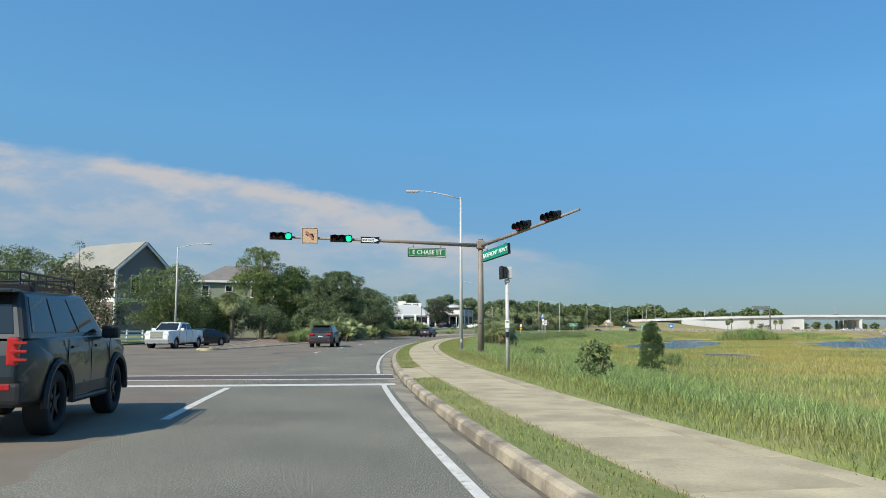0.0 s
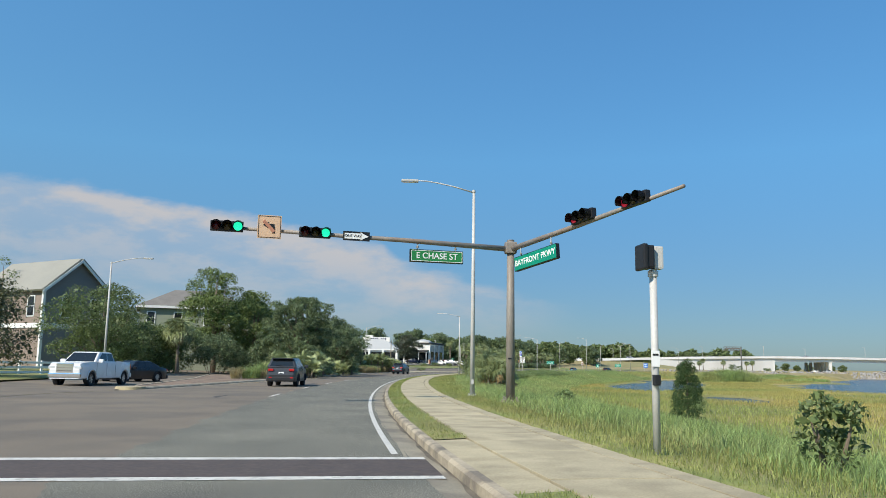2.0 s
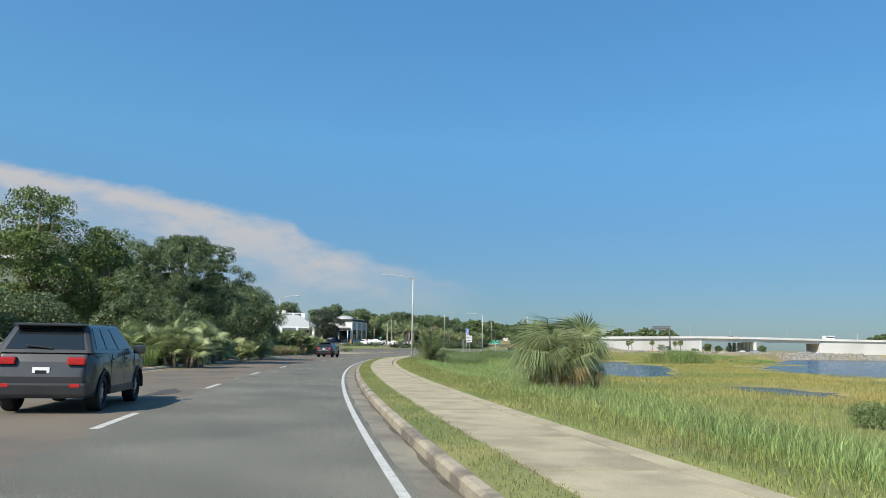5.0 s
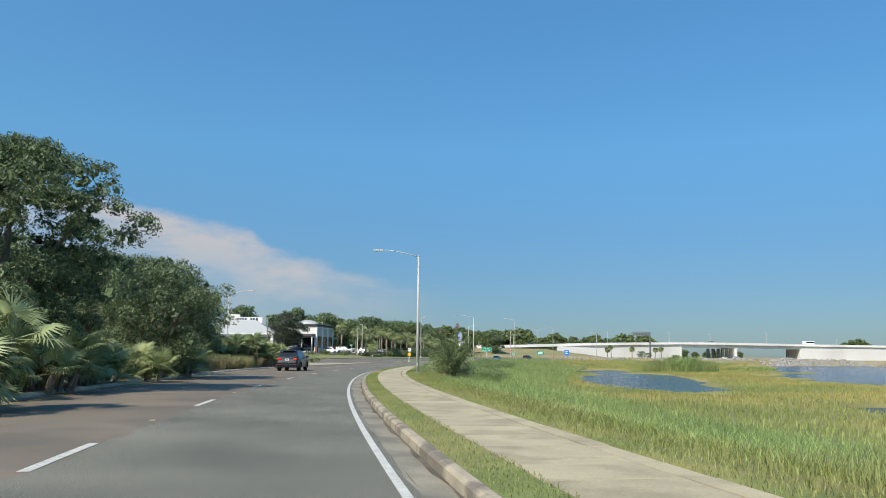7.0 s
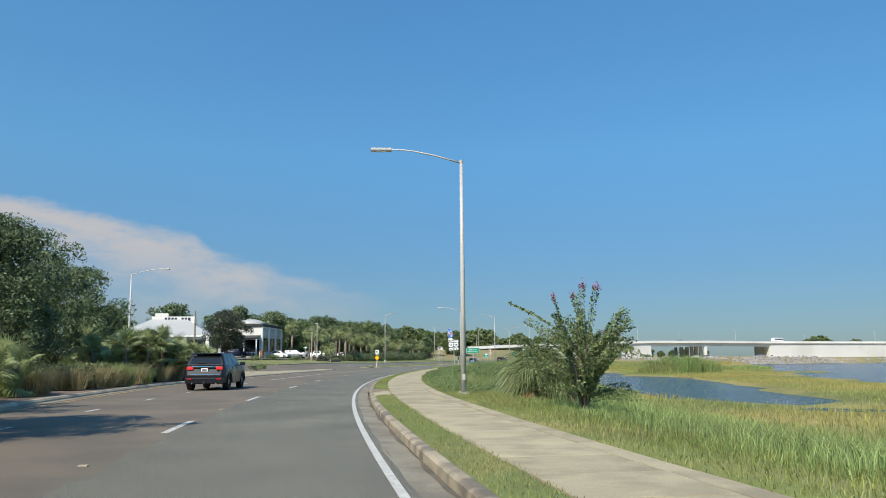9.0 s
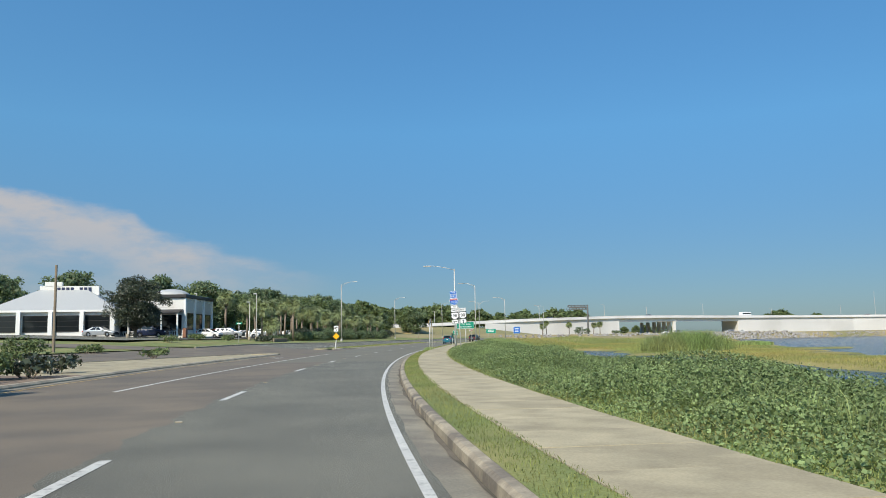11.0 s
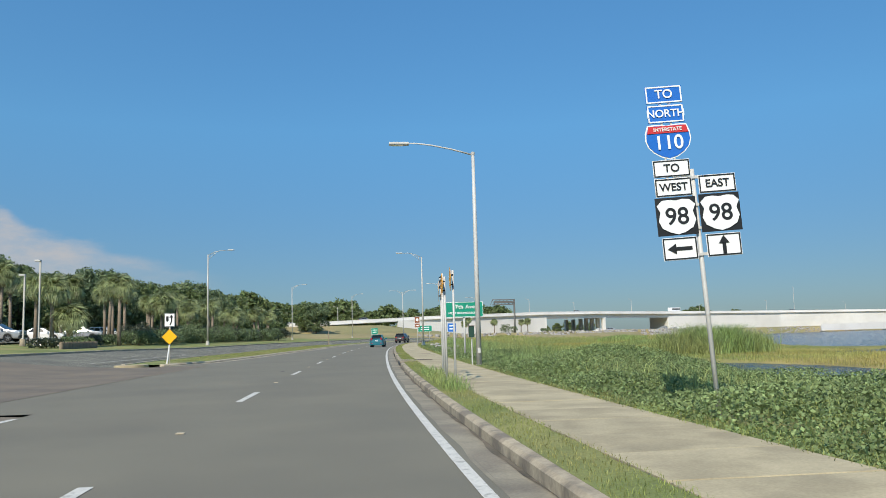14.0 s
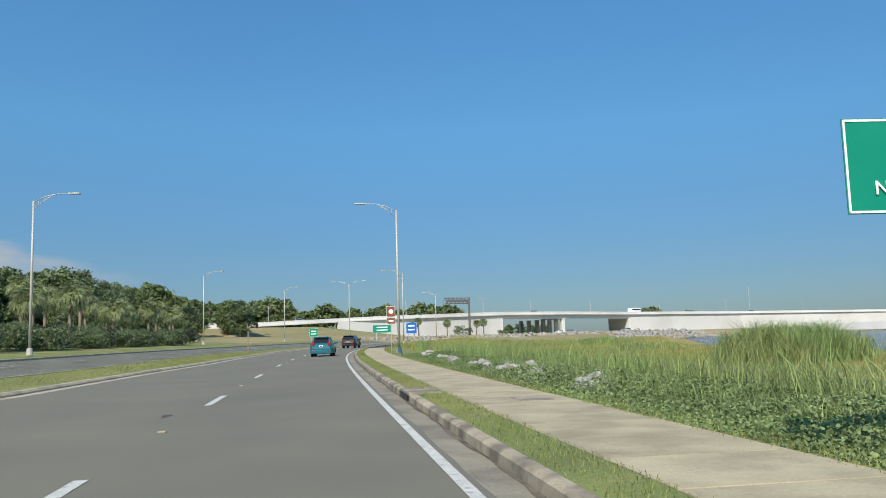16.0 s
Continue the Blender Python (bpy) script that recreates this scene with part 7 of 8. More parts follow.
field("reeds", 6, -24, 300, 10.0, 20.0, 24, (0.6, 1.15), 0.022, 0.5, M["reed"], "tall green reeds on the bank", None, zz, lambda s, o: (0.6 + 0.5 * wav(s, o, 0.09, 1.0)) * (1 + np.interp(s, [120, 150, 212, 235], [0, 0.15, 0.15, 0.5])))
wet = lambda s, o, rng: (pool(s, o) > 0.97 + rng.normal(0, 0.05, len(s))) & (o < np.interp(s, [0, 120, 180, 212, 280, 330, 400, 430], [90, 90, 70, 59, 67, 71, 72, 60]))
field("marsh_grass", 7, -40, 300, 18, 60, 9.0, (0.2, 0.55), 0.045, 0.5, M["cord"], "yellow green marsh cordgrass", wet, lambda s, o: lay(s, o) - 0.05)
field("marsh_grass", 8, 60, 430, 55, 118, 3.0, (0.2, 0.45), 0.07, 0.5, M["cord"], "yellow green marsh cordgrass", wet, lambda s, o: lay(s, o) - 0.05)
field("marsh_grass", 9, 300, 430, 4, 56, 6, (0.4, 0.9), 0.06, 0.5, M["cord"], "yellow green marsh cordgrass", wet, lambda s, o: lay(s, o) - 0.05)
field("reeds", 10, 208, 300, 6.5, 14, 60, (0.9, 1.65), 0.016, 0.5, M["reed"], "tall green reeds on the bank", None, zz)
field("median_grass", 11, 221, 300, -13.2, -9.0, 90, (0.03, 0.08), 0.012, 0.9, M["grass"], "mown grass on the median", lambda s, o, rng: (o < KERB_L2(s) - 0.25) & (o > MED_L2(s) + 0.3), lambda s, o: np.interp(o, [-13.6, -8.6], [0.19, 0.12]))
# tall reed stand in the marsh
rr_ = np.random.default_rng(12)
nn, tussocks = 15000, 34
ta, te = rr_.uniform(0, 6.3, tussocks), rr_.uniform(0, 1, tussocks) ** 0.5
tx, ty = 105 + np.cos(ta) * te * 9.5, 276 + np.sin(ta) * te * 5.5
th_ = (5.5 - 2.4 * te ** 2) * rr_.uniform(0.72, 1.08, tussocks)
pick = rr_.integers(0, tussocks, nn)
px = np.stack([tx[pick] + rr_.normal(0, 0.95, nn), ty[pick] + rr_.normal(0, 0.95, nn), np.full(nn, -2.5)], 1)
v, f = blades(rr_, px, th_[pick] * rr_.uniform(0.45, 1.08, nn), 0.06, 0.6)
tagged(new("reed_stand", mesh_of("reed_stand", v, f, M["reed"])), "tall dense stand of reeds in the marsh", "reeds", kind="stuff")
for cx, cy, w_, h_ in ((168, 372, 9, 2.2), (190, 395, 12, 1.6), (140, 330, 10, 1.2), (150, 312, 9, 1.0)):
    nn = 2600
    an, en = rr_.uniform(0, 6.3, nn), rr_.uniform(0, 1, nn) ** 0.5
    px = np.stack([cx + np.cos(an) * en * w_, cy + np.sin(an) * en * w_ * 0.4, np.full(nn, -2.5)], 1)
    v, f = blades(rr_, px, (h_ + 0.5) * (1 - 0.4 * en ** 2) * rr_.uniform(0.8, 1.1, nn), 0.12, 0.3)
    tagged(new("reed_stand", mesh_of("reed_stand", v, f, M["reed"])), "low stand of reeds in the marsh", "reeds", kind="stuff")

# dead leaves and sand along the sidewalk edge
ribbon("litter", 3.10, 3.62, 116, 262, M["litter"], zf=lambda s, o: bank_z(s, o) + 0.012, rows=2, ds=0.4, wob=0.22, label="dry leaf litter along the sidewalk edge", category="soil")
# leafy vines over the bank
rv = np.random.default_rng(14)


def vines(s0, s1, o0, o1, density, size, label, top, leaf="weed"):
    """Leaves over an uneven, nearly level canopy of climbers; top gives its height over the road."""
    n = int((s1 - s0) * (o1 - o0) * density)
    s_, o_ = rv.uniform(s0, s1, n), rv.uniform(o0, o1, n)
    z = np.maximum(top(s_, o_) - 0.42 * rv.uniform(0, 1, n) ** 1.6, bank_z(s_, o_) + 0.03)
    v, f = leaf_quads(rv, road(s_, o_, z), np.tile((0.0, 0.0, 1.0), (n, 1)), size, 1.3, 1.1)
    tagged(new("vine_leaves", mesh_of("vine_leaves", v, f, M[leaf])), label, "weeds", kind="stuff")


def canopy(s, o):
    e = o + 0.45 * np.sin(s * 0.9) + 0.3 * np.sin(s * 2.3 + 1)
    up = np.interp(e, [3.2, 4.4, 6.5, 9.0, 11.5], [0.14, 0.46, 0.62, 0.45, -0.1])
    lump = 0.5 * wav(s, o, 0.35, 0.4) + 0.28 * wav(s, o * 2.1, 1.1, 2.0) - 0.45
    grow = np.interp(s, [WEED0 - 4, WEED0 + 12, 205, 212, 262], [0.2, 1.0, 1.0, 0.55, 0.4])
    return 0.1 + (up + 1.15 * lump * np.clip((e - 3.2) / 2, 0, 1) - 0.1) * grow


vines(WEED0 - 2, 206, 3.25, 11.0, 520, 0.058, "tangle of broad-leaved green vines over the bank", canopy)
vines(WEED0 - 2, 250, 3.3, 10.5, 200, 0.040, "small pale leaves among the vines", lambda s, o: canopy(s, o) + 0.05, "weed_pale")
vines(206, 262, 3.3, 7.0, 480, 0.062, "low tangle of dark green vines along the sidewalk", canopy)
field("weeds", 15, WEED0, 240, 4.8, 11.5, 42, (0.5, 1.1), 0.012, 0.7, M["reed"], "tall grass stalks among the vines", None, zz, lambda s, o: 0.5 + 0.6 * wav(s, o))


# ---------------------------------------------------------------- vehicles
def paint(name, col, rough=0.3, metal=0.0, coat=0.35):
    return mat(name, col, rough, metal, var=0.05, scale=1.0, fine=200, coat=coat, spec=0.3)


PAINT = {
    "black": paint("black_car_paint", (0.012, 0.013, 0.016)), "grey": paint("dark_grey_car_paint", (0.035, 0.037, 0.041)), "army": paint("dark_green_grey_car_paint", (0.020, 0.024, 0.023)),
    "white": paint("white_car_paint", (0.75, 0.75, 0.74), 0.25, 0.0), "teal": paint("teal_car_paint", (0.012, 0.13, 0.17)), "silver": paint("silver_car_paint", (0.42, 0.43, 0.44), 0.3, 0.5),
    "navy": paint("navy_car_paint", (0.012, 0.018, 0.05)), "red": paint("red_car_paint", (0.22, 0.015, 0.015))}


def wheel(parent, x, y, r, w, rim_m, spokes=5):
    """A wheel with its axle along y; outer side away from y = 0."""
    sg = 1 if y > 0 else -1
    wh = new("wheel")
    wh.parent = parent
    wh.matrix_basis = pose(x, y, r)
    prof = [(r * 0.62, -w / 2), (r * 0.92, -w / 2), (r * 0.985, -w * 0.42), (r, -w * 0.25), (r, w * 0.25), (r * 0.985, w * 0.42), (r * 0.92, w / 2), (r * 0.62, w / 2)]
    bm = bmesh.new()
    n = 28
    rings = [[bm.verts.new((q * math.cos(a), yy, q * math.sin(a))) for a in (2 * math.pi * k / n for k in range(n))] for q, yy in prof]
    for i in range(len(prof)):
        a, b = rings[i], rings[(i + 1) % len(prof)]
        for k in range(n):
            bm.faces.new((a[k], a[(k + 1) % n], b[(k + 1) % n], b[k]))
    part("tyre", bm, M["rubber"], wh, smooth=True)
    bm = disc(r * 0.63, w * 0.5, (0, 0, 0), "y", 24)
    rim = part("rim", bm, M["black"], wh)
    bm = None
    for k in range(spokes):
        a = 2 * math.pi * k / spokes + 0.3
        bm = box((r * 0.5, 0.04, r * 0.17), (math.cos(a) * r * 0.34, sg * w * 0.30, math.sin(a) * r * 0.34), 0.012, bm, turn=Matrix.Rotation(-a, 3, "Y"))
    bm = disc(r * 0.16, 0.07, (0, sg * w * 0.30, 0), "y", 14, bm)
    part("spokes", bm, rim_m, wh)
    own = bmesh.new()
    for q0, q1, y0, y1 in ((r * 0.64, r * 0.56, w * 0.36, w * 0.30),):
        ra = [own.verts.new((q0 * math.cos(a), sg * y0, q0 * math.sin(a))) for a in (2 * math.pi * k / 28 for k in range(28))]
        rb = [own.verts.new((q1 * math.cos(a), sg * y1, q1 * math.sin(a))) for a in (2 * math.pi * k / 28 for k in range(28))]
        for k in range(28):
            own.faces.new((ra[k], ra[(k + 1) % 28], rb[(k + 1) % 28], rb[k]))
    bmesh.ops.solidify(own, geom=list(own.faces), thickness=0.02)
    part("rim_edge", own, rim_m, wh, smooth=True)
    return wh


def car(m, label, body_m, P, kind="car", rim="alloy", extras=None, group=""):
    """A road car along local +x, built from P: L, W, H lengths, axles, outlines of the body (front and rear faces, hood and belt) and of the cabin."""
    t = thing(P.get("name", "car"), label, kind, m, group)
    L, W, r = P["L"], P["W"], P["r"]
    xf, xr = P["xf"], P["xr"]
    zb = P["zb"]
    ra = r * P.get("arch", 1.16)

    def arch(xc):
        out = []
        z0 = zb
        a0 = math.asin(max(-1, min(1, (z0 - r) / ra)))
        for k in range(11):
            a = a0 + (math.pi - 2 * a0) * k / 10
            out.append((xc - math.cos(a) * ra, r + math.sin(a) * ra))
        return out

    low = []
    # along the bottom from rear to front
    for xc in sorted((xr, xf)):
        low += arch(xc)
    outline = [(P["rear"][0][0], zb)] + low + [(P["front"][0][0], zb)] + P["front"] + P["top"] + P["rear"][::-1]
    # drop repeats
    ol = []
    for p in outline:
        if not ol or math.hypot(p[0] - ol[-1][0], p[1] - ol[-1][1]) > 0.012:
            ol.append(p)
    xc = (P["front"][0][0] + P["rear"][0][0]) / 2
    half = (P["front"][0][0] - P["rear"][0][0]) / 2
    ztop = max(z for _, z in ol)

    def wid(x, z):
        u = abs(x - xc) / half
        k = 1 - 0.16 * max(0.0, (u - 0.72) / 0.28) ** 2
        k *= 1 - 0.05 * max(0.0, (z - 0.75) / max(0.1, ztop - 0.75)) ** 1.5
        k *= 1 - 0.05 * max(0.0, (0.5 - z) / 0.5)
        return W / 2 * k

    bm = bmesh.new()
    lv = [bm.verts.new((x, wid(x, z), z)) for x, z in ol]
    rv_ = [bm.verts.new((x, -wid(x, z), z)) for x, z in ol]
    n = len(ol)
    fl, fr = bm.faces.new(lv), bm.faces.new(rv_[::-1])
    for i in range(n):
        j = (i + 1) % n
        bm.faces.new((lv[j], lv[i], rv_[i], rv_[j]))
    es = [e for e in bm.edges if e.is_manifold and (fl in e.link_faces or fr in e.link_faces)]
    bmesh.ops.bevel(bm, geom=es, offset=P.get("bevel", 0.05), segments=3, profile=0.6, affect="EDGES")
    flank = bmesh.ops.triangulate(bm, faces=[f for f in bm.faces if len(f.verts) > 4 and abs(f.normal.y) > 0.8])["faces"]
    bmesh.ops.triangulate(bm, faces=[f for f in bm.faces if len(f.verts) > 4])
    inner = {e for f in flank for e in f.edges if all(abs(g.normal.y) > 0.8 and len(g.verts) == 3 for g in e.link_faces)}
    for _ in range(4):
        long_ = [e for e in inner if e.is_valid and e.calc_length() > 0.22]
        if not long_:
            break
        made = bmesh.ops.subdivide_edges(bm, edges=long_, cuts=1)
        for g in made["geom_inner"]:
            if isinstance(g, bmesh.types.BMVert):
                # a shallow crease below the glass and a tucked sill
                swell = 0.012 * math.exp(-((g.co.z - 0.80 * ztop) / 0.06) ** 2)
                g.co.y = math.copysign(wid(g.co.x, g.co.z) + swell, g.co.y)
        bmesh.ops.triangulate(bm, faces=[f for f in bm.faces if len(f.verts) > 4 or (abs(f.normal.y) > 0.8 and len(f.verts) == 4 and f.calc_area() > 0.02)])
        inner = {e for f in bm.faces if abs(f.normal.y) > 0.8 and len(f.verts) == 3 for e in f.edges if all(abs(g.normal.y) > 0.8 and len(g.verts) == 3 for g in e.link_faces)}
    body_ = part("body", bm, body_m, t)
    for p_ in body_.data.polygons:
        p_.use_smooth = abs(p_.normal.y) > 0.25
    # dark underbody and wheel wells
    part("underbody", box((L * 0.86, W * 0.80, 0.34), (xc, 0, zb + 0.17), 0.03), M["black"], t)
    for xx in (xf, xr):
        part("wheel_well", box((ra * 1.9, W * 0.82, ra * 0.98), (xx, 0, r + ra * 0.42), 0.1), M["black"], t)
    for xx in (xf, xr):
        for sy in (-1, 1):
            wheel(t, xx, sy * (W / 2 - P["tw"] / 2 - 0.015), r, P["tw"], M[rim], P.get("spokes", 5))
            bmw = bmesh.new()
            pts = []
            for k in range(13):
                a = math.radians(-5 + 190 * k / 12)
                pts.append((xx + math.cos(a) * ra * 1.03, sy * (wid(xx, 0.7) + 0.004), r + math.sin(a) * ra * 1.03))
            part("arch_trim", tube(pts, P.get("trim_r", 0.03), seg=6), M["black"] if P.get("clad") else body_m, t)
    # cabin
    C = P["cabin"]  # rear foot, rear top, front top, front foot (x, z)
    (x0, z0), (x1, z1), (x2, z2), (x3, z3) = C
    wb, wt = P.get("wb", W / 2 - 0.06), P.get("wt", W / 2 - 0.24)
    bm = bmesh.new()
    q = [(x0, wb, z0), (x3, wb, z3), (x2, wt, z2), (x1, wt, z1)]
    a = [bm.verts.new(p) for p in q]
    b = [bm.verts.new((p[0], -p[1], p[2])) for p in q]
    bm.faces.new(a)
    bm.faces.new(b[::-1])
    for i in range(4):
        j = (i + 1) % 4
        bm.faces.new((a[j], a[i], b[i], b[j]))
    top_e = [e for e in bm.edges if sum(v.co.z > (z0 + z1) / 2 for v in e.verts) == 2]
    ups = [e for e in bm.edges if sum(v.co.z > (z0 + z1) / 2 for v in e.verts) == 1]
    bmesh.ops.bevel(bm, geom=top_e + ups, offset=P.get("cab_bevel", 0.09), segments=3, profile=0.6, affect="EDGES")
    part("cabin", bm, body_m, t)
    V3 = lambda p: Vector(p)

    def lerp4(c, u, v):
        """Point on the quad c (bl, br, tr, tl)."""
        lo = V3(c[0]).lerp(V3(c[1]), u)
        hi = V3(c[3]).lerp(V3(c[2]), u)
        return lo.lerp(hi, v)

    def glaze(name, c, u0, u1, v0, v1, su=0.0):
        cs = [lerp4(c, u0, v0), lerp4(c, u1, v0), lerp4(c, u1 - su, v1), lerp4(c, u0, v1)]
        nrm = (cs[1] - cs[0]).cross(cs[2] - cs[0]).normalized()
        ce = sum(cs, Vector()) / 4
        if nrm.dot(ce - Vector((xc, 0, ce.z))) < 0:
            cs = cs[::-1]
            nrm = -nrm
        part(name, slab_of([c_ + nrm * 0.007 for c_ in cs], 0.03), M["glass"], t)

    rearq = [(x0, wb, z0), (x0, -wb, z0), (x1, -wt, z1), (x1, wt, z1)]
    frontq = [(x3, -wb, z3), (x3, wb, z3), (x2, wt, z2), (x2, -wt, z2)]
    v0r, v1r = P.get("rear_v", (0.10, 0.84))
    glaze("rear_window", rearq, 0.09, 0.91, v0r, v1r)
    glaze("windscreen", frontq, 0.06, 0.94, 0.06, 0.9)
    for sy in (-1, 1):
        sq = [(x0, sy * wb, z0), (x3, sy * wb, z3), (x2, sy * wt, z2), (x1, sy * wt, z1)]
        for (u0, u1) in P["side"]:
            glaze("side_window", sq, u0, u1, 0.12, 0.86, P.get("slant", 0.0) if u1 > 0.8 else 0.0)
        # mirrors, handles, door gaps
        mx = x3 - 0.35
        part("mirror", box((0.16, 0.26, 0.19), (mx, sy * (wb + 0.16), z3 + 0.08), 0.05), P.get("mirror_m", body_m), t)
        for hx in P["handles"]:
            part("door_handle", box((0.20, 0.035, 0.035), (hx, sy * (wid(hx, z0 - 0.12) + 0.012), z0 - 0.13), 0.01), P.get("handle_m", body_m), t)
        for gx in P["gaps"]:
            part("door_gap", box((0.012, 0.012, z0 - zb - 0.14), (gx, sy * (wid(gx, 0.8) - 0.002), (z0 + zb) / 2 + 0.04), 0.002), M["black"], t)
        if P.get("clad"):
            part("sill_cladding", box((xf - xr - 2 * ra, 0.05, 0.16), ((xf + xr) / 2, sy * (wid(0, 0.4) - 0.005), zb + 0.09), 0.015), M["black"], t)
        if P.get("rails"):
            part("roof_rail", tube([(x1 + 0.1, sy * (wt - 0.05), z1 + 0.0), (x1 + 0.3, sy * (wt - 0.05), z1 + 0.06), (x2 - 0.4, sy * (wt - 0.05), z2 + 0.06), (x2 - 0.2, sy * (wt - 0.05), z2)], 0.018, seg=6), M["black"], t)
    # rear
    R = P["rear"][0][0]
    tz, th, tw_, tx = P["tail"]
    for sy in (-1, 1):
        tl = part("tail_light", box((0.16, tw_, th), (R + tx, sy * (wid(R, tz) - tw_ / 2 + 0.02), tz), 0.03), P.get("tail_m", M["lens_red"]), t)
        part("reflector", box((0.04, 0.18, 0.07), (R - 0.035, sy * (W / 2 - 0.30), zb + 0.24), 0.01), M["lens_red"], t)
        part("exhaust", disc(0.035, 0.14, (R + 0.02, sy * (W / 2 - 0.42), zb + 0.03), "x", 12), M["chrome"], t) if P.get("exhaust") else None
    part("rear_bumper", box((0.16, W * 0.90, 0.26), (R + 0.03, 0, zb + 0.16), 0.05), M["black"] if P.get("clad") else body_m, t)
    pz = P.get("plate_z", 0.85)
    pl = part("licence_plate", box((0.015, 0.31, 0.155), (R - 0.012 + P.get("plate_x", 0.0), 0, pz), 0.004), M["white"], t, "white licence plate")
    part("lettering_bar", box((0.01, 0.2, 0.06), (R - 0.022 + P.get("plate_x", 0.0), 0, pz - 0.01), 0.002), M["sign_black"], pl)
    part("third_brake_light", box((0.05, 0.26, 0.03), (x1 - 0.02 + 0.05, 0, z1 - 0.05), 0.008), M["lens_red"], t)
    if P.get("chrome_bar"):
        cz, ch = P["chrome_bar"]
        part("chrome_strip", box((0.05, W * 0.60, ch), (R + 0.035, 0, cz), 0.015), M["chrome"], t)
        part("chrome_strip", box((0.05, W * 0.74, 0.05), (R - 0.03, 0, zb + 0.42), 0.012), M["chrome"], t)
    if P.get("wiper"):
        part("rear_wiper", box((0.03, 0.5, 0.025), (x0 + (x1 - x0) * 0.2 - 0.04, 0.1, z0 + (z1 - z0) * 0.2), 0.008, turn=Matrix.Rotation(0.12, 3, "X")), M["black"], t)
    if P.get("spoiler"):
        part("spoiler", box((0.28, 2 * wt - 0.1, 0.05), (x1 - 0.08, 0, z1 - 0.01), 0.02), body_m, t)
    # front
    Fx = P["front"][0][0]
    hz = P.get("lamp_z", 0.85)
    for sy in (-1, 1):
        part("headlight", box((0.2, 0.38, 0.18), (Fx - 0.08 + P.get("lamp_x", 0), sy * (W / 2 - 0.30), hz), 0.04), M["lens_clear"], t)
    gr = part("grille", box((0.06, W * 0.46, P.get("grille_h", 0.2)), (Fx - 0.0 + P.get("lamp_x", 0), 0, hz - 0.03), 0.02), P.get("grille_m", M["black"]), t)
    for k in range(3):
        part("grille_bar", box((0.03, W * 0.42, 0.02), (Fx + 0.035 + P.get("lamp_x", 0), 0, hz - 0.03 + (k - 1) * P.get("grille_h", 0.2) * 0.3), 0.004), M["black"] if P.get("grille_m") else M["chrome"], gr)
    part("front_bumper", box((0.16, W * 0.88, 0.24), (Fx - 0.04, 0, zb + 0.18), 0.05), P.get("bump_m", M["black"]), t)
    if extras:
        extras(t, P, wid)
    return t


def onroad(s_, o_, turn=0.0, z=0.0):
    """Pose of a car whose nose (+x) points along the road, turned clockwise."""
    return at(s_, o_, z, turn) @ pose(0, 0, 0, 0, 0, 90)


SUV = dict(name="suv", L=4.82, W=1.94, H=1.76, r=0.38, tw=0.26, xf=1.42, xr=-1.50, zb=0.30, bevel=0.07,
           front=[(2.42, 0.45), (2.44, 0.75), (2.36, 1.0)], top=[(2.1, 1.08), (1.2, 1.14), (0.9, 1.16), (-2.1, 1.20)], rear=[(-2.40, 0.42), (-2.42, 0.70), (-2.34, 0.98), (-2.26, 1.12)],
           cabin=[(-2.27, 1.15), (-1.92, 1.70), (0.25, 1.73), (1.22, 1.13)], wb=0.90, wt=0.68, side=[(0.07, 0.26), (0.29, 0.55), (0.58, 0.88)], slant=0.16, handles=(-0.75, 0.35), gaps=(-1.0, 0.05, 1.0),
           tail=(1.02, 0.14, 0.30, 0.07), plate_z=0.95, plate_x=0.02, chrome_bar=(1.07, 0.085), wiper=True, spoiler=True, rails=True, exhaust=True, clad=False, rear_v=(0.12, 0.86))


def jeep_more(t, P, wid):
    part("tow_hitch", box((0.2, 0.12, 0.12), (-2.44, 0, 0.36), 0.02), M["black"], t)
    part("window_sticker", box((0.012, 0.12, 0.06), (-1.985, 0.52, 1.62), 0.002, turn=Matrix.Rotation(0.5, 3, "Y")), M["white"], t)
    part("badge", disc(0.05, 0.012, (-2.40, -0.62, 0.92), "x", 14), M["chrome"], t)
    part("antenna", tube([(-1.7, 0, 1.73), (-1.8, 0, 1.80)], 0.025, seg=6), M["black"], t)


BRAKE = dict(SUV, tail_m=M["stop"])
jeep = car(onroad(126.0, -7.0, 1), "shiny black mid-size suv with lit red tail lights", PAINT["black"], BRAKE, "car", "alloy", jeep_more)

TRUCK4 = dict(name="suv", tail_m=M["lens_red"], L=4.84, W=1.92, H=1.86, r=0.42, tw=0.29, xf=1.45, xr=-1.34, zb=0.44, bevel=0.06, arch=1.2,
              front=[(2.36, 0.6), (2.40, 0.9), (2.34, 1.1)], top=[(2.15, 1.19), (1.15, 1.24), (0.85, 1.26), (-2.1, 1.30)], rear=[(-2.36, 0.55), (-2.38, 0.8), (-2.34, 1.05), (-2.28, 1.22)],
              cabin=[(-2.30, 1.25), (-2.05, 1.84), (0.30, 1.87), (1.05, 1.24)], wb=0.89, wt=0.72, side=[(0.05, 0.28), (0.31, 0.58), (0.61, 0.90)], slant=0.12, handles=(-0.70, 0.38), gaps=(-1.0, 0.05, 1.0),
              tail=(1.10, 0.34, 0.13, 0.07), plate_z=0.98, spoiler=True, wiper=True, clad=True, trim_r=0.05, mirror_m=M["black"], spokes=6)


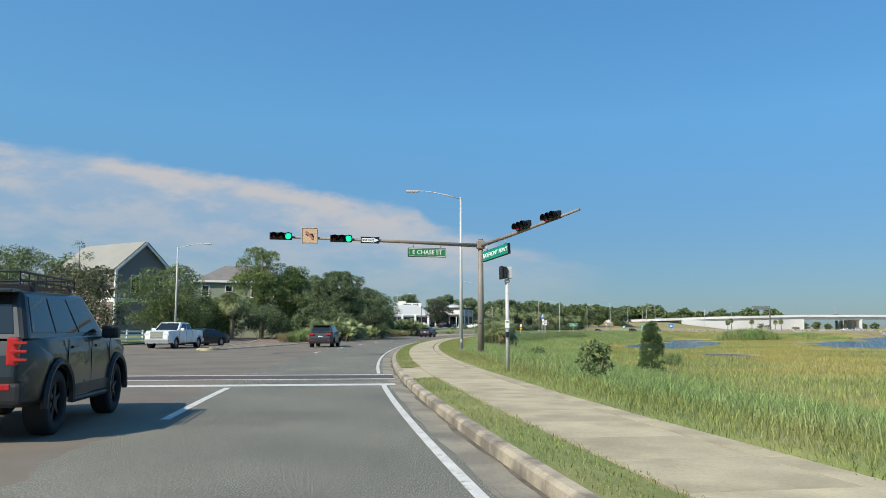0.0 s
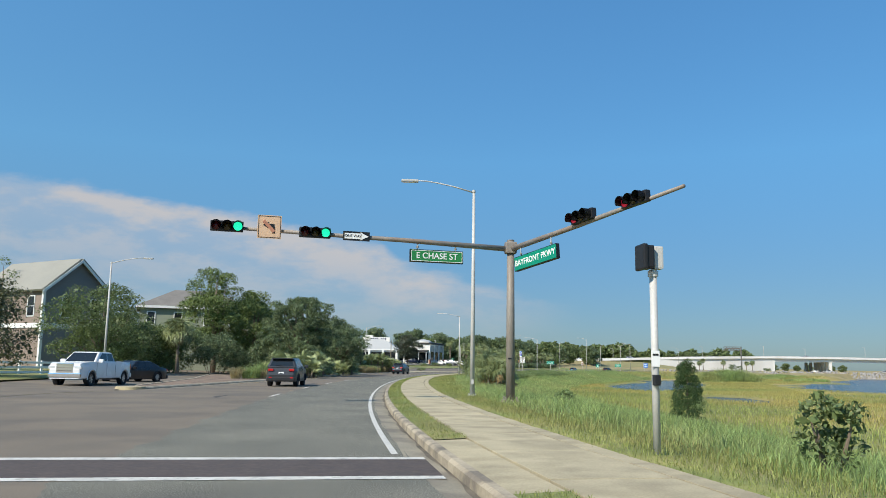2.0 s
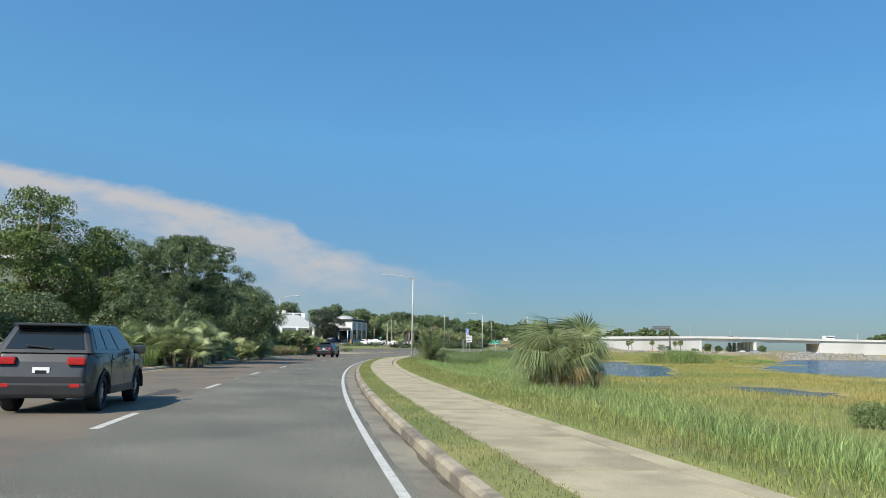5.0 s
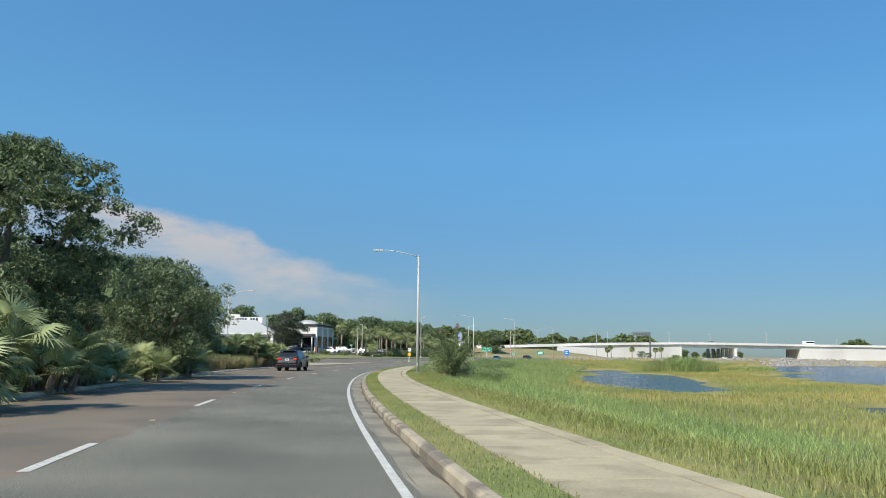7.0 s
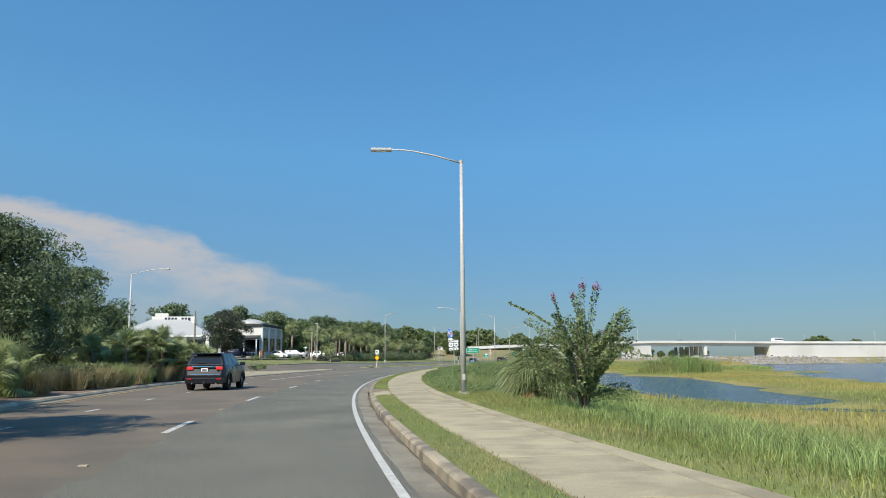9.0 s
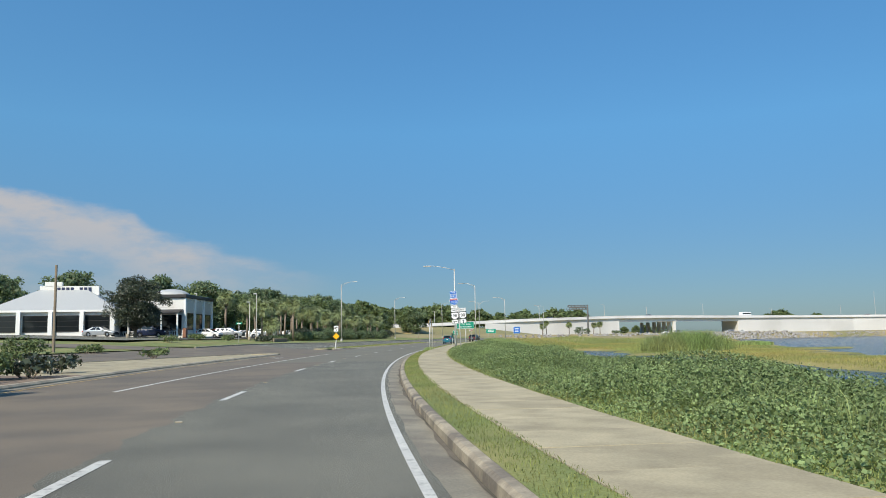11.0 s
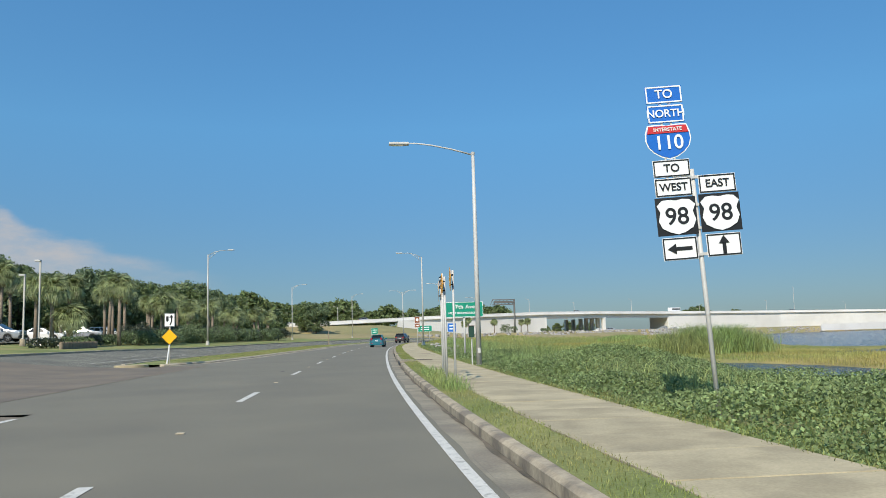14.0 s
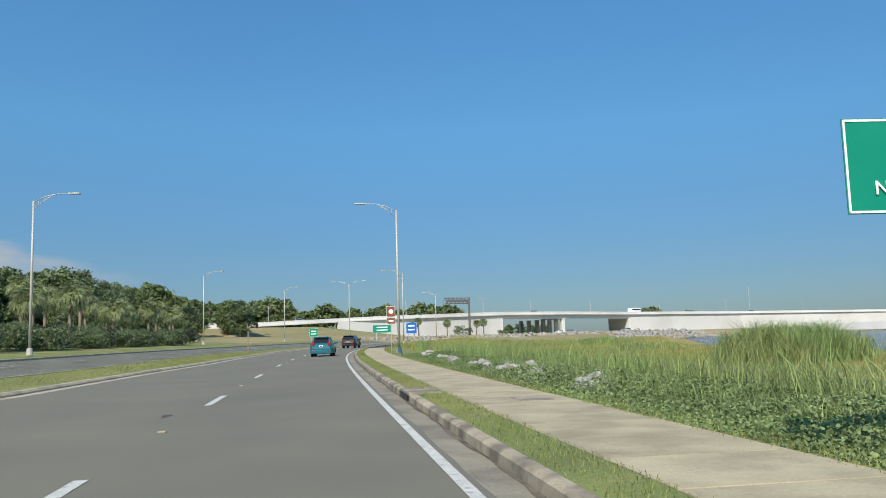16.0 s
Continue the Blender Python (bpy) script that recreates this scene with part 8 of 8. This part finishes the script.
def runner_more(t, P, wid):
    # roof basket
    for sy in (-1, 1):
        for z_ in (1.98, 2.08):
            part("basket_rail", tube([(-1.9, sy * 0.62, z_), (0.2, sy * 0.62, z_)], 0.014, seg=6), M["black"], t)
        for k in range(8):
            part("basket_upright", tube([(-1.9 + k * 0.3, sy * 0.62, 1.92), (-1.9 + k * 0.3, sy * 0.62, 2.08)], 0.010, seg=5), M["black"], t)
        part("step_bar", tube([(-0.75, sy * 0.95, 0.40), (0.8, sy * 0.95, 0.40)], 0.045, seg=8), M["black"], t)
        part("crossbar_foot", box((0.1, 0.06, 0.12), (-1.5, sy * 0.64, 1.9), 0.01), M["black"], t)
        part("crossbar_foot", box((0.1, 0.06, 0.12), (-0.1, sy * 0.64, 1.9), 0.01), M["black"], t)
        for k in range(3):
            part("tail_light_bar", box((0.03, 0.18, 0.03), (-2.40, sy * 0.83, 1.0 + k * 0.1), 0.006), M["lens_red"], t, "red tail light bar")
    for x_ in (-1.9, 0.2):
        part("basket_rail", tube([(x_, -0.62, 2.08), (x_, 0.62, 2.08)], 0.014, seg=6), M["black"], t)
    for k in range(10):
        part("basket_slat", box((0.05, 1.24, 0.012), (-1.8 + k * 0.21, 0, 1.93), 0.003), M["black"], t)


car(onroad(-4.2, -5.65, 0), "dark grey-green lifted suv with a black roof basket and off-road wheels", PAINT["army"], TRUCK4, "car", "black", runner_more)

CROSS = dict(SUV, L=4.6, W=1.86, H=1.70, r=0.36, clad=True, chrome_bar=None, rails=False, tail=(1.00, 0.14, 0.32, 0.05), plate_z=0.80, exhaust=False, spokes=7)
car(onroad(47.0, -5.9, 0), "dark grey crossover suv with red tail lights on the road", PAINT["grey"], CROSS)

PICK = dict(name="pickup_truck", L=5.8, W=2.03, H=1.88, r=0.42, tw=0.28, xf=1.85, xr=-1.85, zb=0.42, bevel=0.06,
            front=[(2.85, 0.55), (2.88, 0.9), (2.82, 1.22)], top=[(2.6, 1.28), (1.5, 1.32), (-0.75, 1.36), (-0.78, 1.34), (-2.85, 1.32)], rear=[(-2.88, 0.6), (-2.90, 0.9), (-2.88, 1.3)],
            cabin=[(-0.80, 1.30), (-0.62, 1.86), (0.75, 1.88), (1.48, 1.30)], wb=0.94, wt=0.76, side=[(0.07, 0.40), (0.44, 0.88)], slant=0.1, handles=(-0.3, 0.75), gaps=(-0.72, 0.3, 1.4),
            tail=(1.05, 0.4, 0.18, 0.05), plate_z=0.6, lamp_z=1.02, grille_h=0.5, grille_m=M["chrome"], bump_m=M["chrome"], spokes=6)
car(onroad(42.0, -16.1, 187), "white full-size pickup truck with a chrome grille", PAINT["white"], PICK, "truck", "alloy")
SEDAN = dict(name="sedan", L=4.9, W=1.86, H=1.45, r=0.34, tw=0.23, xf=1.45, xr=-1.40, zb=0.20, bevel=0.06,
             front=[(2.42, 0.35), (2.45, 0.55), (2.38, 0.70)], top=[(2.1, 0.80), (1.1, 0.90), (-1.6, 0.98), (-2.2, 0.97)], rear=[(-2.42, 0.35), (-2.45, 0.6), (-2.40, 0.86)],
             cabin=[(-1.95, 0.94), (-0.95, 1.42), (0.20, 1.44), (1.15, 0.88)], wb=0.84, wt=0.62, side=[(0.20, 0.50), (0.53, 0.80)], slant=0.14, handles=(-0.6, 0.45), gaps=(-0.9, 0.1, 1.0),
             tail=(0.80, 0.16, 0.40, 0.05), plate_z=0.62, lamp_z=0.62, spokes=10)
car(onroad(50.4, -16.8, 205), "shiny black sedan waiting on the far carriageway", PAINT["black"], SEDAN)
HATCH = dict(SEDAN, name="hatchback", L=4.1, W=1.72, H=1.53, r=0.31, xf=1.22, xr=-1.28, zb=0.22,
             front=[(1.95, 0.35), (1.99, 0.55), (1.92, 0.75)], top=[(1.7, 0.86), (1.05, 0.96), (-1.6, 1.02), (-1.85, 1.02)], rear=[(-2.02, 0.36), (-2.04, 0.60), (-1.98, 0.90)],
             cabin=[(-1.93, 0.98), (-1.50, 1.49), (0.10, 1.53), (1.12, 0.94)], wb=0.79, wt=0.60, side=[(0.07, 0.24), (0.27, 0.53), (0.56, 0.84)], handles=(-0.5, 0.4), gaps=(-0.8, 0.1, 0.95), tail=(1.0, 0.30, 0.2, 0.04), plate_z=0.80, spoiler=True, wiper=True, rear_v=(0.1, 0.8))
car(onroad(274.6, -1.9, 2), "small bright teal hatchback driving in the lane", PAINT["teal"], HATCH)
car(onroad(322.0, -2.8, 4), "black compact suv far ahead in the lane", PAINT["black"], CROSS)

# parked and passing cars
PARK = [(262, -37.5, 85, "white", SEDAN), (247, -38.5, 95, "white", HATCH), (254, -44, 90, "silver", CROSS), (240, -45, 88, "navy", SUV), (268, -46, 92, "red", SEDAN), (273, -38, 84, "silver", CROSS),
        (281, -38.5, 96, "white", CROSS), (250.5, -36.5, 88, "silver", SUV), (290, -39, 90, "white", SEDAN), (298, -38, 87, "white", HATCH), (234, -50, 92, "silver", SEDAN), (246, -51, 90, "navy", CROSS)]
kinds = {}
for s_, o_, tr, c_, P_ in PARK:
    z_ = float(np.interp(o_, [-62, -33.5], [2.72, 1.60]))
    key = (c_, P_["name"], P_["L"])
    if key in kinds:
        copy_thing(kinds[key], onroad(s_, o_, tr, z_))
    else:
        kinds[key] = car(onroad(s_, o_, tr, z_), c_ + " " + P_["name"] + " parked in the car park", PAINT[c_], P_, group="parked cars")
far_ = [((235, 470, 0.6), -70, "white", "hatchback"), ((246, 474, 0.6), 110, "silver", "suv"), ((283, 482, 0.6), -70, "navy", "suv"), ((293, 484, 0.6), 110, "white", "sedan"),
        ((244, 496, 9.2), 78, "navy", "suv"), ((180, 484, 8.0), 80, "navy", "suv"), ((98, 470, 5.7), 82, "red", "sedan"), ((420, 520, 9.0), 92, "silver", "suv"), ((128, 474, 6.7), 82, "navy", "suv")]
for (x, y, z), hd, c_, nm in far_:
    src = next(v for k, v in kinds.items() if k[1] == nm)
    o = copy_thing(src, pose(x, y, z, 0, 0, 90 - hd))
    tagged(o, "distant " + nm + " on the roads by the overpass", "car", "distant cars")
tagged(kinds[("white", "hatchback", 4.1)], "white hatchback parked in the car park")
# bus-like camper on the overpass
cv = thing("camper_van", "white camper van crossing the overpass", "van", pose(318, 511, 9.15, 0, 0, 5))
part("body", box((7.2, 2.3, 2.6), (0, 0, 1.75), 0.2), M["white"], cv)
part("window_band", box((6.0, 2.34, 0.7), (0.2, 0, 2.2), 0.05), M["glass"], cv)
for x_ in (-2.2, 2.3):
    for y_ in (-1, 1):
        part("wheel", disc(0.45, 0.3, (x_, y_, 0.45), "y", 14), M["rubber"], cv)
